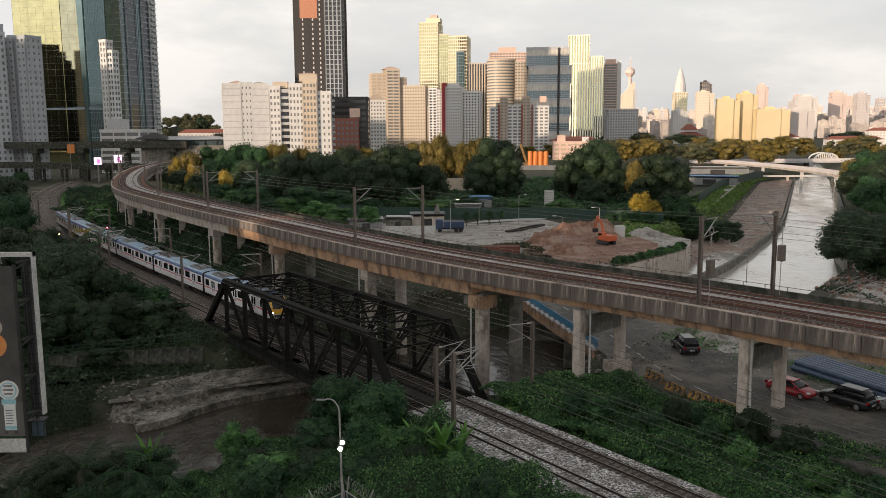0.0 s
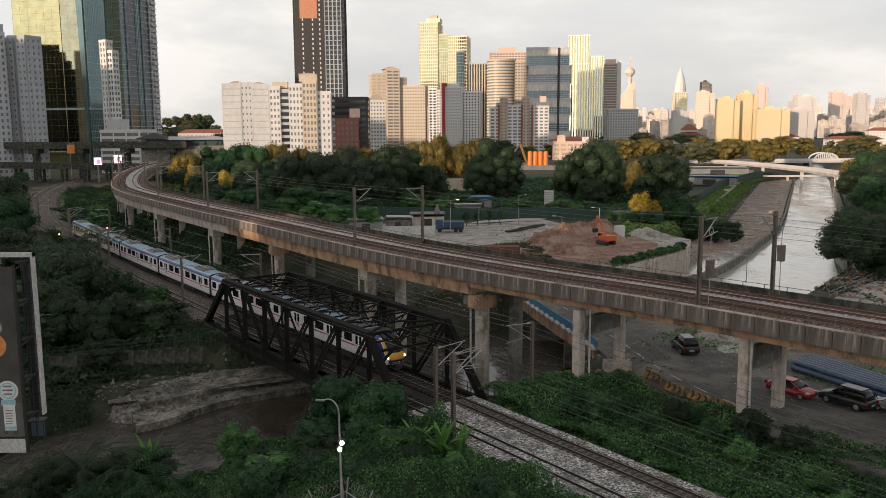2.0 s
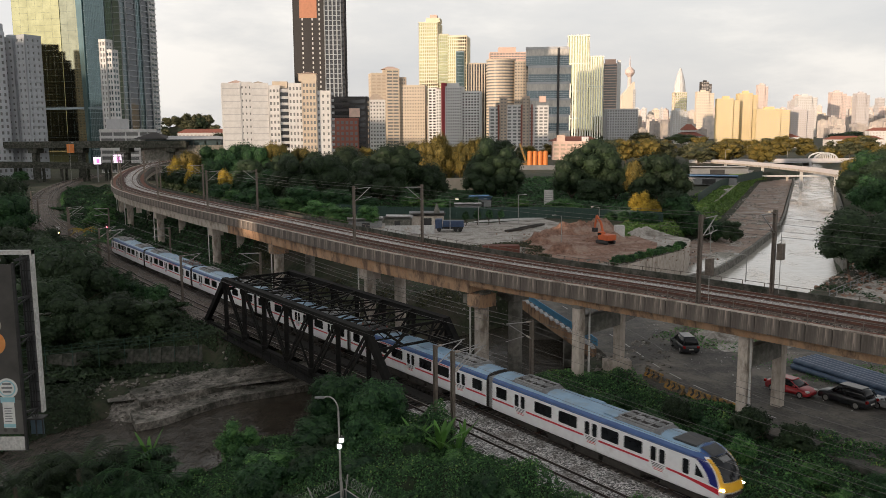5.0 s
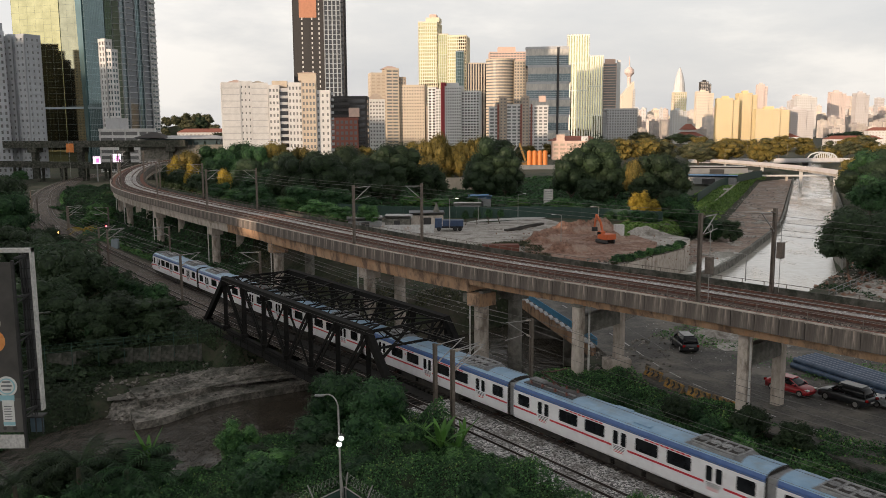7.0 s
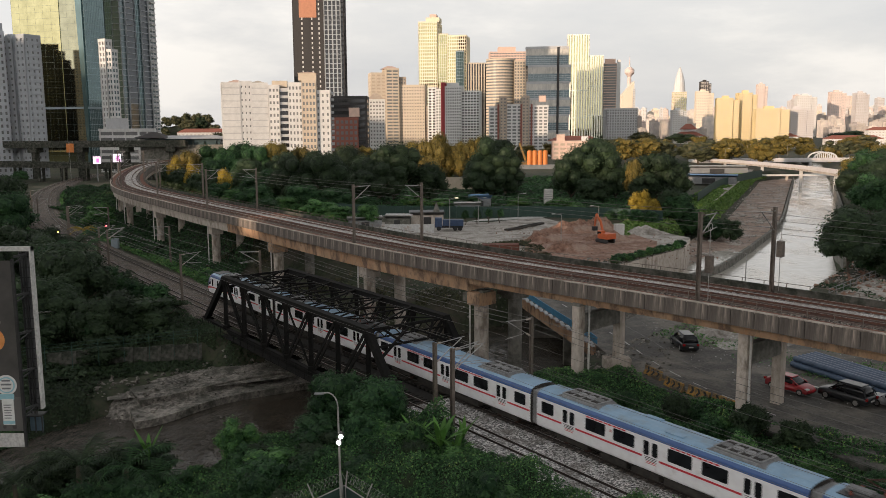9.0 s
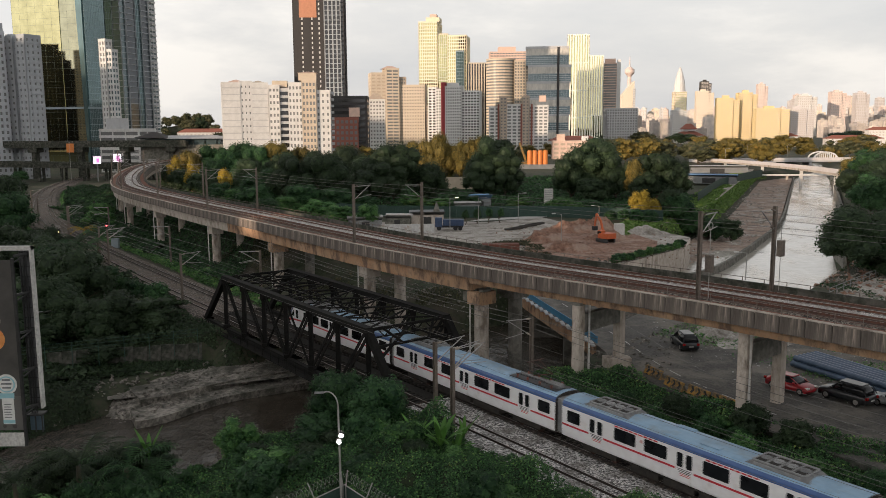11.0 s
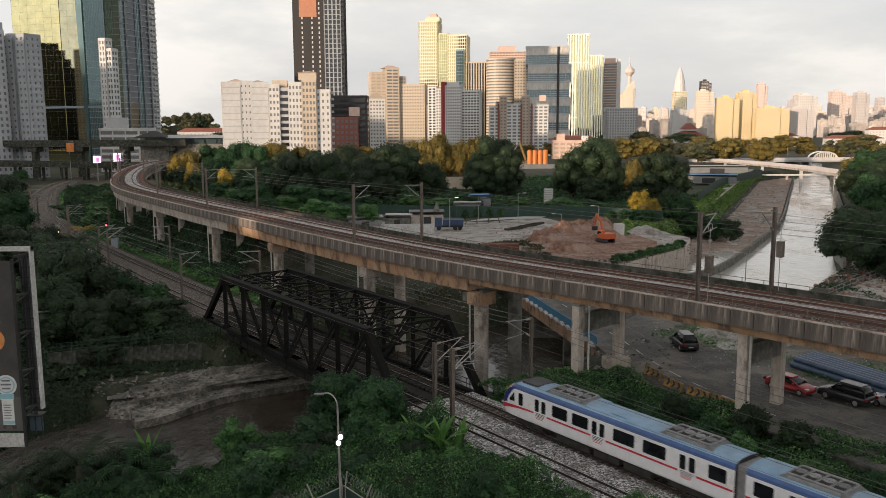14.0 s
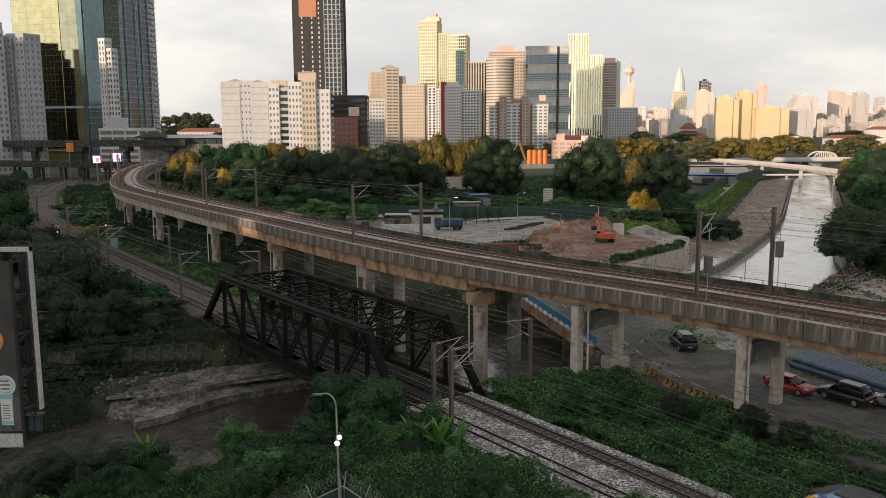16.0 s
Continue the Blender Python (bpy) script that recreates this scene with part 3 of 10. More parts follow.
NEARER = -SIDE
for off, half, mt_, lab_ in ((0.0, 0.98, M_BALLAST_VIA, "pale ballast ridge between the tracks"), (-1.75 * NEARER, 0.5, M_BALLAST_VIA, "pale ballast between the rails"), (1.75 * NEARER, 1.15, M_RUSTBED, "rust-red ballast of the nearer track")):
    bm = bmesh.new()
    sweep(bm, [p + Vector((0, 0, DECK_Z)) for p in VIA], [(off - half, 0.203), (off + half, 0.203), (off + half * 0.85, 0.27), (off - half * 0.85, 0.27)])
    bmesh.ops.recalc_face_normals(bm, faces=bm.faces)
    part("track_bed", bm, mt_, viaduct, lab_)
for off in (-1.75, 1.75):
    for r in (-0.72, 0.72):
        bm = bmesh.new()
        sweep(bm, [p + Vector((0, 0, DECK_Z + 0.48)) for p in VIA], rail_profile(off + r))
        part("rail", bm, M_RAIL_RED, viaduct)
        bm = bmesh.new()
        sweep(bm, [p + Vector((0, 0, DECK_Z + 0.482)) for p in VIA], [(off + r - 0.028, 0), (off + r + 0.028, 0), (off + r, 0.006)])
        part("rail_head", bm, M_RAILTOP, viaduct)
# upstand along the edge beyond the tracks, coping along the nearer one
for off, half, z1, mt_, nm in ((-4.42 * NEARER, 0.1, 0.7, M_WALL_OLD, "upstand"), (4.5 * NEARER, 0.2, 0.27, M_CONC, "coping")):
    bm = bmesh.new()
    sweep(bm, [p + Vector((0, 0, DECK_Z)) for p in VIA], [(off - half, 0.125), (off + half, 0.125), (off + half, z1), (off - half, z1)])
    bmesh.ops.recalc_face_normals(bm, faces=bm.faces)
    part(nm, bm, mt_, viaduct)


def path_at(path, d, step):
    """Point and heading at d metres along an even path."""
    i = min(int(d / step), len(path) - 2)
    p = path[i].lerp(path[i + 1], d / step - i)
    v = path[i + 1] - path[i]
    return p, math.atan2(v.y, v.x)




# parapet panels: ribbed fascia pieces along both edges, the near stretch as single pieces
fascia = bmesh.new()
for k in (-0.5, 0.5):
    box(fascia, k - 0.485, k + 0.485, -0.11, 0.09, -1.12, 0.2)
box(fascia, -1.0, 1.0, -0.07, 0.07, -1.12, 0.18)
piece = None
fascia_far = bmesh.new()
n_via = len(VIA)
for side in (-1, 1):
    line = offset_path(VIA, 4.6 * side)
    for i in range(n_via - 1):
        a, b2 = line[i], line[i + 1]
        d = b2 - a
        yaw = math.atan2(d.y, d.x) + (math.pi if side > 0 else 0)
        outward = (a - VIA[i]).normalized()
        m = Matrix.Translation((a + b2) / 2 + Vector((0, 0, DECK_Z))) @ Matrix.Rotation(yaw, 4, "Z")
        if (m.to_3x3() @ Vector((0, -1, 0))).dot(outward) < 0:
            m = m @ Matrix.Rotation(math.pi, 4, "Z")
        if side == -SIDE and i < 130:
            m = m @ Matrix.Diagonal((d.length / 2.0 * 0.985, 1, 1, 1))
            if piece is None:
                piece = part("parapet_panel", fascia, M_CONC_STREAK, viaduct)
                piece.matrix_basis = m
            else:
                share("parapet_panel", piece, viaduct, m)
        else:
            box(fascia_far, -d.length / 2, d.length / 2, -0.09, 0.09, -1.12, 0.35 if side == SIDE else 0.22, m=m)
tagged(part("parapet", fascia_far, M_CONC_STREAK, viaduct), kind="stuff")

# handrails: posts and two rails on both edges
hand = bmesh.new()
tube(hand, (0, 0, 0), (0, 0, 1.05), 0.035, n=6)
post_ob = None
for side in (-1, 1):
    line = [p + Vector((0, 0, DECK_Z)) for p in offset_path(VIA, 4.42 * side)]
    for h in (0.62, 1.05):
        bm = bmesh.new()
        sweep(bm, line, [(-0.022, h - 0.022), (0.022, h - 0.022), (0.022, h + 0.022), (-0.022, h + 0.022)])
        part("handrail", bm, M_MAST, viaduct, "thin rusty handrail")
    for i in range(0, 150 if side == -SIDE else 110):
        m = Matrix.Translation(line[i])
        if post_ob is None:
            post_ob = part("rail_post", hand, M_MAST, viaduct)
            post_ob.matrix_basis = m
        else:
            share("rail_post", post_ob, viaduct, m)
# sleepers on the viaduct near the drone
sl = None
for off in (-1.75 * NEARER, 1.75 * NEARER):
    for i in range(14, 118):
        line = VIA
        d = line[i + 1] - line[i]
        nrm = Vector((d.y, -d.x, 0)).normalized()
        for f in (0.0, 0.34, 0.67):
            p = line[i].lerp(line[i + 1], f) + nrm * off + Vector((0, 0, DECK_Z + 0.265))
            m = Matrix.Translation(p) @ Matrix.Rotation(math.atan2(d.y, d.x), 4, "Z")
            if sl is None:
                sl = part("sleeper", bx(-0.13, 0.13, -1.2, 1.2, -0.1, 0.0), M_SLEEPER_C, viaduct)
                sl.matrix_basis = m
            elif i < 62 and off * NEARER < 0:
                share("sleeper", sl, viaduct, m)


# ------------------------------------------------------------ viaduct piers
def pier(kind, d, label, base=-0.4, z_top=6.7, legs=(-2.9, 2.9)):
    p, yaw = path_at(VIA, d, 2.0)
    t = empty("viaduct_pier", Matrix.Translation(p) @ Matrix.Rotation(yaw, 4, "Z"))
    tagged(t, label, "viaduct pier", "piers carrying the viaduct")
    if kind == "portal":
        for s in legs:
            part("column", bx(-0.42, 0.42, s - 0.45, s + 0.45, base, z_top + 0.66, 0.05), M_CONC, t)
        part("crossbeam", bx(-0.36, 0.36, min(legs) + 0.45, max(legs) - 0.45, z_top - 2.2, z_top - 0.45, 0.04), M_CONC_DARK, t, "stained crossbeam")
        for s in legs:
            part("bearing", bx(-0.5, 0.5, s - 0.55, s + 0.55, z_top + 0.5, z_top + 0.72), M_CONC_DARK, t)
    elif kind == "round":
        for s in (-2.3, 2.3):
            bm = bmesh.new()
            tube(bm, (0, s, base), (0, s, z_top - 0.9), 0.75, n=20)
            part("column", bm, M_CONC, t, smooth=False)
            part("column_head", bx(-1.0, 1.0, s - 1.05, s + 1.05, z_top - 0.9, z_top + 0.66, 0.06), M_CONC, t)
    else:
        for s in (-2.6, 2.6):
            bm = bmesh.new()
            tube(bm, (0, s, base), (0, s, z_top - 0.85), 0.78, n=10)
            # light on the nearer column, shade on the farther one, put into the concrete
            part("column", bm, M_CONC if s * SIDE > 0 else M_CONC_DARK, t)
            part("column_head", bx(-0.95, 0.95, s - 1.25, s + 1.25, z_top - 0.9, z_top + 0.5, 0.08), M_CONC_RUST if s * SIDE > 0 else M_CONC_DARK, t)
            for k in (-0.5, 0.5):
                part("bearing", bx(k - 0.3, k + 0.3, s - 0.6, s + 0.6, z_top + 0.48, z_top + 0.72), M_CONC_DARK, t)
            part("corbel", bx(0.95, 1.9, s - 1.0, s + 1.0, z_top - 0.7, z_top + 0.3, 0.08), M_CONC_DARK, t)
    bm = bmesh.new()
    px_, py_ = (-0.53, SIDE * 3.0) if kind == "portal" else (0.95, SIDE * 3.4)
    tube(bm, (px_, py_, base), (px_, py_, DECK_Z - 1.2), 0.1, n=8)
    part("drain_pipe", bm, M_PALEPIPE, t, "pale drain pipe")
    return t


for kind, d, lab in (("portal", 43.5, "square concrete portal pier under the viaduct"), ("portal", 59.5, "square concrete portal pier under the viaduct"),
                     ("portal", 75.6, "tall square concrete portal pier beside the road"), ("portal", 91.5, "tall square concrete portal pier by the bushes"),
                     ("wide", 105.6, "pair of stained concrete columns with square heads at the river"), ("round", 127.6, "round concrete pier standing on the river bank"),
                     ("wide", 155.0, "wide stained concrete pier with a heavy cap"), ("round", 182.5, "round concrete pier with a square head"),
                     ("round", 218.0, "round concrete pier with a square head"), ("round", 247.5, "round concrete pier with a square head"),
                     ("round", 280.0, "round concrete pier among the trees")):
    pp, _ = path_at(VIA, d, 2.0)
    pier(kind, d, lab, gz(pp.x, pp.y) - 1.5, 6.7 if d < 105 else 5.9, legs=(2.9, -4.0) if d == 91.5 and SIDE < 0 else ((-2.9, 4.0) if d == 91.5 else (-2.9, 2.9)))

# ------------------------------------------------------------ black truss bridge
truss = empty("truss_bridge")
tagged(truss, "old black steel through-truss railway bridge over the river", "railway bridge", kind="structure")
ZC, ZB = 5.75, -0.75
TOPS = [-96.6 + 5.617 * i for i in range(7)]
S0, S1 = -103.6, -57.2


def laced(a, b, w, depth, parent, name):
    """A member of two thin plates joined by zigzag lacing."""
    a, b = Vector(a), Vector(b)
    d = (b - a).normalized()
    side = Vector((UX, UY, 0))
    side = (side - side.dot(d) * d).normalized() * (w / 2)
    bm = bmesh.new()
    for k in (-1, 1):
        beam(bm, a + k * side, b + k * side, 0.09, depth, up=side)
    n = max(3, int((b - a).length / (w * 1.1)))
    for i in range(n):
        p, q = a.lerp(b, i / n), a.lerp(b, (i + 1) / n)
        k = 1 if i % 2 else -1
        beam(bm, p + k * side, q - k * side, 0.06, 0.05)
    part(name, bm, M_TRUSS, parent)


for o, outer in ((37.45, -1), (46.1, 1)):
    P_ = lambda s, z: tp(s, o, z)
    part("top_chord", bars((P_(TOPS[0] - 0.2, ZC), P_(TOPS[-1] + 0.2, ZC)), w=0.62, h=0.55), M_TRUSS, truss)
    part("chord_cover", bars((P_(TOPS[0] - 0.2, ZC + 0.29), P_(TOPS[-1] + 0.2, ZC + 0.29)), w=0.75, h=0.03), M_TRUSS, truss)
    part("bottom_chord", bars((P_(S0, ZB), P_(S1, ZB)), w=0.5, h=0.75), M_TRUSS, truss)
    part("end_post", bars((P_(S0, ZB), P_(TOPS[0], ZC)), w=0.6, h=0.62), M_TRUSS, truss)
    part("end_post", bars((P_(S1, ZB), P_(TOPS[-1], ZC)), w=0.6, h=0.62), M_TRUSS, truss)
    for i, s in enumerate(TOPS):
        part("vertical", bars((P_(s, ZB), P_(s, ZC)), w=0.5 if i not in (0, 6) else 0.42, h=0.42), M_TRUSS, truss)
        part("gusset", bars((P_(s, ZB + 0.1), P_(s, ZB + 0.75)), w=1.1, h=0.54), M_TRUSS, truss)
        part("gusset", bars((P_(s, ZC - 0.75), P_(s, ZC - 0.1)), w=1.0, h=0.6), M_TRUSS, truss)
    for i in range(6):
        a, b2 = TOPS[i], TOPS[i + 1]
        if i < 3:
            laced(P_(a, ZC), P_(b2, ZB), 0.5, 0.3, truss, "diagonal")
        else:
            laced(P_(b2, ZC), P_(a, ZB), 0.5, 0.3, truss, "diagonal")
    for i in (2, 3):
        a, b2 = TOPS[i], TOPS[i + 1]
        part("counter_brace", bars(*(((P_(b2, ZC), P_(a, ZB)),) if i == 2 else ((P_(a, ZC), P_(b2, ZB)),)), w=0.16), M_TRUSS, truss)
    # service walkway with rails on the outer side
    part("side_walkway", bars((tp(S0, o + outer * 0.75, ZB - 0.25), tp(S1, o + outer * 0.75, ZB - 0.25)), w=0.95, h=0.08), M_TRUSS, truss)
    for h in (0.25, 0.75):
        part("walkway_rail", bars((tp(S0, o + outer * 1.2, ZB + h), tp(S1, o + outer * 1.2, ZB + h)), w=0.05), M_TRUSS, truss)
    for i in range(24):
        s = S0 + (S1 - S0) * i / 23
        part("walkway_post", bars((tp(s, o + outer * 1.2, ZB - 0.25), tp(s, o + outer * 1.2, ZB + 0.75)), w=0.05), M_TRUSS, truss)
# top bracing: laced struts, crosses and the portals
for i, s in enumerate(TOPS):
    bm = bmesh.new()
    for z in (ZC + 0.1, ZC - 0.75):
        beam(bm, tp(s, 37.45, z), tp(s, 46.1, z), 0.14)
    for k in range(10):
        a, b2 = 37.45 + 0.865 * k, 37.45 + 0.865 * (k + 1)
        beam(bm, tp(s, a, ZC + (0.1 if k % 2 else -0.75)), tp(s, b2, ZC + (-0.75 if k % 2 else 0.1)), 0.08)
    part("sway_frame", bm, M_TRUSS, truss)
for a, b2 in zip(TOPS, TOPS[1:]):
    part("lateral_brace", bars((tp(a, 37.5, ZC + 0.12), tp(b2, 46.0, ZC + 0.12)), w=0.14), M_TRUSS, truss)
    part("lateral_brace", bars((tp(b2, 37.5, ZC + 0.2), tp(a, 46.0, ZC + 0.2)), w=0.14), M_TRUSS, truss)
for s, sb in ((TOPS[0], S0), (TOPS[-1], S1)):
    q = lambda o, f: tp(s + (sb - s) * f, o, ZC + (ZB - ZC) * f)
    bm = bmesh.new()
    for a, b2 in (((37.45, 0.0), (46.1, 0.0)), ((37.45, 0.2), (46.1, 0.2)), ((37.45, 0.34), (41.8, 0.02)), ((46.1, 0.34), (41.8, 0.02)), ((39, 0.0), (40.4, 0.2)), ((44.6, 0.0), (43.2, 0.2))):
        beam(bm, q(*a), q(*b2), 0.2)
    part("portal", bm, M_TRUSS, truss)
# floor: cross beams, stringers, timber ties
for i in range(9):
    s = S0 + (S1 - S0) * i / 8
    part("floor_beam", bars((tp(s, 37.4, ZB + 0.02), tp(s, 46.2, ZB + 0.02)), w=0.35, h=0.6), M_TRUSS, truss)
for o in (39.2, 40.3, 43.2, 44.3):
    part("stringer", bars((tp(S0, o, -0.52), tp(S1, o, -0.52)), w=0.3, h=0.45), M_TRUSS, truss)
tie = None
for o in (39.72, 43.65):
    for i in range(72):
        s = S0 + 0.3 + i * 0.64
        m = Matrix.Translation(tp(s, o, -0.16)) @ Matrix.Rotation(TH, 4, "Z")
        if tie is None:
            tie = part("bridge_tie", bx(-0.12, 0.12, -1.25, 1.25, -0.14, 0), M_TIE, truss)
            tie.matrix_basis = m
        else:
            share("bridge_tie", tie, truss, m)
for o in (41.7,):
    part("centre_walkway", bars((tp(S0, o, -0.3), tp(S1, o, -0.3)), w=1.2, h=0.08), M_TIE, truss)
# abutments
for s, d, nm in ((S1 + 0.2, 3.5, "abutment"), (S0 - 3.7, 3.5, "abutment")):
    ab = empty(nm, Matrix.Rotation(TH, 4, "Z"))
    tagged(ab, "stained concrete abutment under the truss bridge", "abutment", kind="structure")
    part("wall", bx(s, s + d, 35.2, 48.2, -8, -1.15, 0.05), M_CONC_DARK, ab)
    part("wing_wall", bx(s, s + d, 33.0, 35.2, -8, -1.8, 0.05), M_CONC_DARK, ab)


# ------------------------------------------------------------ the train
T_WHITE = mat("train_white_paint", (0.74, 0.73, 0.74), (0.84, 0.84, 0.85), 1.5, 0.3, 0.02, stain=(0.62, 0.59, 0.57), stain_at=0.64, stain_scale=0.9)
T_ROOF = mat("train_pale_blue_roof", (0.20, 0.33, 0.47), (0.28, 0.43, 0.58), 1.2, 0.35, 0.05, stain=(0.22, 0.30, 0.37), stain_at=0.58, stain_scale=0.7)
T_BLUE = mat("train_blue_band", (0.035, 0.085, 0.24), (0.05, 0.115, 0.30), 2, 0.35, 0.02)
T_NAVY = mat("train_navy_sweep", (0.012, 0.018, 0.13), (0.02, 0.03, 0.19), 2, 0.3, 0.02)
T_RED = mat("train_red_stripe", (0.50, 0.02, 0.04), (0.58, 0.035, 0.05), 3, 0.35, 0.0)
T_YELLOW = mat("train_yellow_nose", (0.72, 0.38, 0.02), (0.8, 0.45, 0.03), 3, 0.35, 0.0)
T_CAP = mat("train_dark_roof_cap", (0.03, 0.032, 0.035), (0.06, 0.062, 0.065), 3, 0.4, 0.02)
T_INSUL = mat("red_brown_insulator", (0.20, 0.05, 0.035), (0.28, 0.08, 0.05), 3, 0.3, 0)
T_UNDER = mat("train_underframe", (0.016, 0.014, 0.013), (0.045, 0.038, 0.032), 3, 0.85, 0.2)
T_AC = mat("train_roof_unit", (0.13, 0.135, 0.14), (0.22, 0.22, 0.22), 3, 0.6, 0.2)
T_ACP = mat("train_roof_unit_side", (0.22, 0.225, 0.23), (0.34, 0.34, 0.34), 3, 0.5, 0.1)
T_BELLOWS = mat("grey_rubber_bellows", (0.20, 0.20, 0.205), (0.30, 0.30, 0.30), 4, 0.7, 0.1)
T_LAMP = glow("train_headlight", (1.0, 0.86, 0.6), 14.0)
T_LAMP_OFF = mat("train_lamp_unlit", (0.5, 0.48, 0.45), (0.6, 0.58, 0.55), 3, 0.2, 0)
CAR = 22.2
HALF = CAR / 2


def car_profile():
    """Half of the car's section, bottom to roof crown: (y, z)."""
    return [(1.30, 0.92), (1.38, 1.02), (1.40, 1.5), (1.40, 1.95), (1.40, 2.4), (1.395, 2.8), (1.385, 3.2), (1.34, 3.40), (1.24, 3.58), (0.98, 3.72), (0.55, 3.80), (0.0, 3.83)]


def rake(z):
    """How far the nose leans back at height z."""
    q = max(0.0, (z - 1.5) / 2.33)
    return 0.3 * q + 0.85 * q * q + 1.3 * q ** 5


def shell_pt(x, y, z, nose=True):
    """A point of the straight car body, drawn back and in towards the nose."""
    if not nose or x <= 0:
        return Vector((x, y, z))
    f = max(0.0, (x - (HALF - 2.6)) / 2.6)
    back = rake(z) * f + 0.5 * min(1.0, abs(y) / 1.4) ** 3 * f * f + (0.22 * f if z < 1.1 else 0.0)
    return Vector((x - back, y * (1 - 0.17 * f * f), z))


def half_width(z):
    pr = car_profile()
    for (y0, z0), (y1, z1) in zip(pr, pr[1:]):
        if z <= z1:
            return y0 + (y1 - y0) * max(0.0, z - z0) / (z1 - z0)
    return 0.0


def side_patch(x0, x1, bounds, side, nx=10, nz=7):
    """A thin skin on the side of the nose; bounds(x) gives its lower and upper edge."""
    bm = bmesh.new()
    g = []
    for i in range(nx + 1):
        x = x0 + (x1 - x0) * i / nx
        lo, hi = bounds(x)
        g.append([bm.verts.new(shell_pt(x, side * (half_width(z) + 0.008), z)) for z in (lo + (hi - lo) * j / nz for j in range(nz + 1))])
    for a, b2 in zip(g, g[1:]):
        for j in range(nz):
            bm.faces.new((a[j], b2[j], b2[j + 1], a[j + 1]))
    bmesh.ops.recalc_face_normals(bm, faces=bm.faces)
    return bm


def car_shell(nose):
    pr = car_profile()
    ring = [(-y, z) for y, z in pr] + [(y, z) for y, z in pr[-2::-1]]
    bm = bmesh.new()
    xs = [-HALF, -HALF + 0.12] + ([HALF - 0.12, HALF] if not nose else [HALF - 2.6, HALF - 2.0, HALF - 1.4, HALF - 0.9, HALF - 0.5, HALF - 0.2, HALF])
    rows = []
    for x in xs:
        k = 0.985 if abs(abs(x) - HALF) < 0.01 and not (nose and x > 0) else 1.0
        rows.append([bm.verts.new(shell_pt(x, y * k, z, nose)) for y, z in ring])
    n = len(ring)
    for a, b2 in zip(rows, rows[1:]):
        for i in range(n - 1):
            f = bm.faces.new((a[i], b2[i], b2[i + 1], a[i + 1]))
            zc = (ring[i][1] + ring[i + 1][1]) / 2
            f.material_index = 0 if zc < 3.22 else (1 if zc < 3.5 else 2)
        bm.faces.new((a[n - 1], b2[n - 1], b2[0], a[0])).material_index = 3
    bm.faces.new(rows[0]).material_index = 3
    if not nose:
        bm.faces.new(rows[-1][::-1]).material_index = 3
    else:
        # the face: bowed across, leaning back upwards
        end, m = rows[-1], 8
        levels = [[end[i]] + [bm.verts.new(shell_pt(HALF, ring[i][0] * (1 - 2 * k / m), ring[i][1])) for k in range(1, m)] + [end[n - 1 - i]] for i in range(n // 2)]
        for a, b2 in zip(levels, levels[1:]):
            for k in range(m):
                bm.faces.new((a[k], a[k + 1], b2[k + 1], b2[k])).material_index = 0 if a[0].co.z < 3.3 else 1
        top = levels[-1]
        for k in range(m):
            bm.faces.new((top[k], top[k + 1], end[n // 2])).material_index = 1
    bmesh.ops.recalc_face_normals(bm, faces=bm.faces)
    return bm


def side_plate(x0, x1, z0, z1, side, thick=0.012, slant=0.0, out=1.405):
    """A thin plate on the car's side."""
    bm = bmesh.new()
    y = side * out
    vs = [(x0, z0), (x1, z0), (x1 + slant, z1), (x0 + slant, z1)]
    a = [bm.verts.new((x, y, z)) for x, z in vs]
    b2 = [bm.verts.new((x, y + side * thick, z)) for x, z in vs]
    bm.faces.new(a)
    bm.faces.new(b2[::-1])
    for i in range(4):
        bm.faces.new((a[i], b2[i], b2[(i + 1) % 4], a[(i + 1) % 4]))
    bmesh.ops.recalc_face_normals(bm, faces=bm.faces)
    return bm


def rounded_window(x0, x1, z0, z1, side, out=1.408):
    bm = bmesh.new()
    y, r = side * out, 0.1
    pts = []
    for cx, cz, a0 in ((x1 - r, z1 - r, 0), (x0 + r, z1 - r, 90), (x0 + r, z0 + r, 180), (x1 - r, z0 + r, 270)):
        for k in range(4):
            a = radians(a0 + 30 * k)
            pts.append((cx + r * math.cos(a), cz + r * math.sin(a)))
    a = [bm.verts.new((x, y - side * 0.03, z)) for x, z in pts]
    b2 = [bm.verts.new((x, y, z)) for x, z in pts]
    bm.faces.new(b2)
    for i in range(len(pts)):
        bm.faces.new((a[i], a[(i + 1) % len(pts)], b2[(i + 1) % len(pts)], b2[i]))
    bmesh.ops.recalc_face_normals(bm, faces=bm.faces)
    return bm


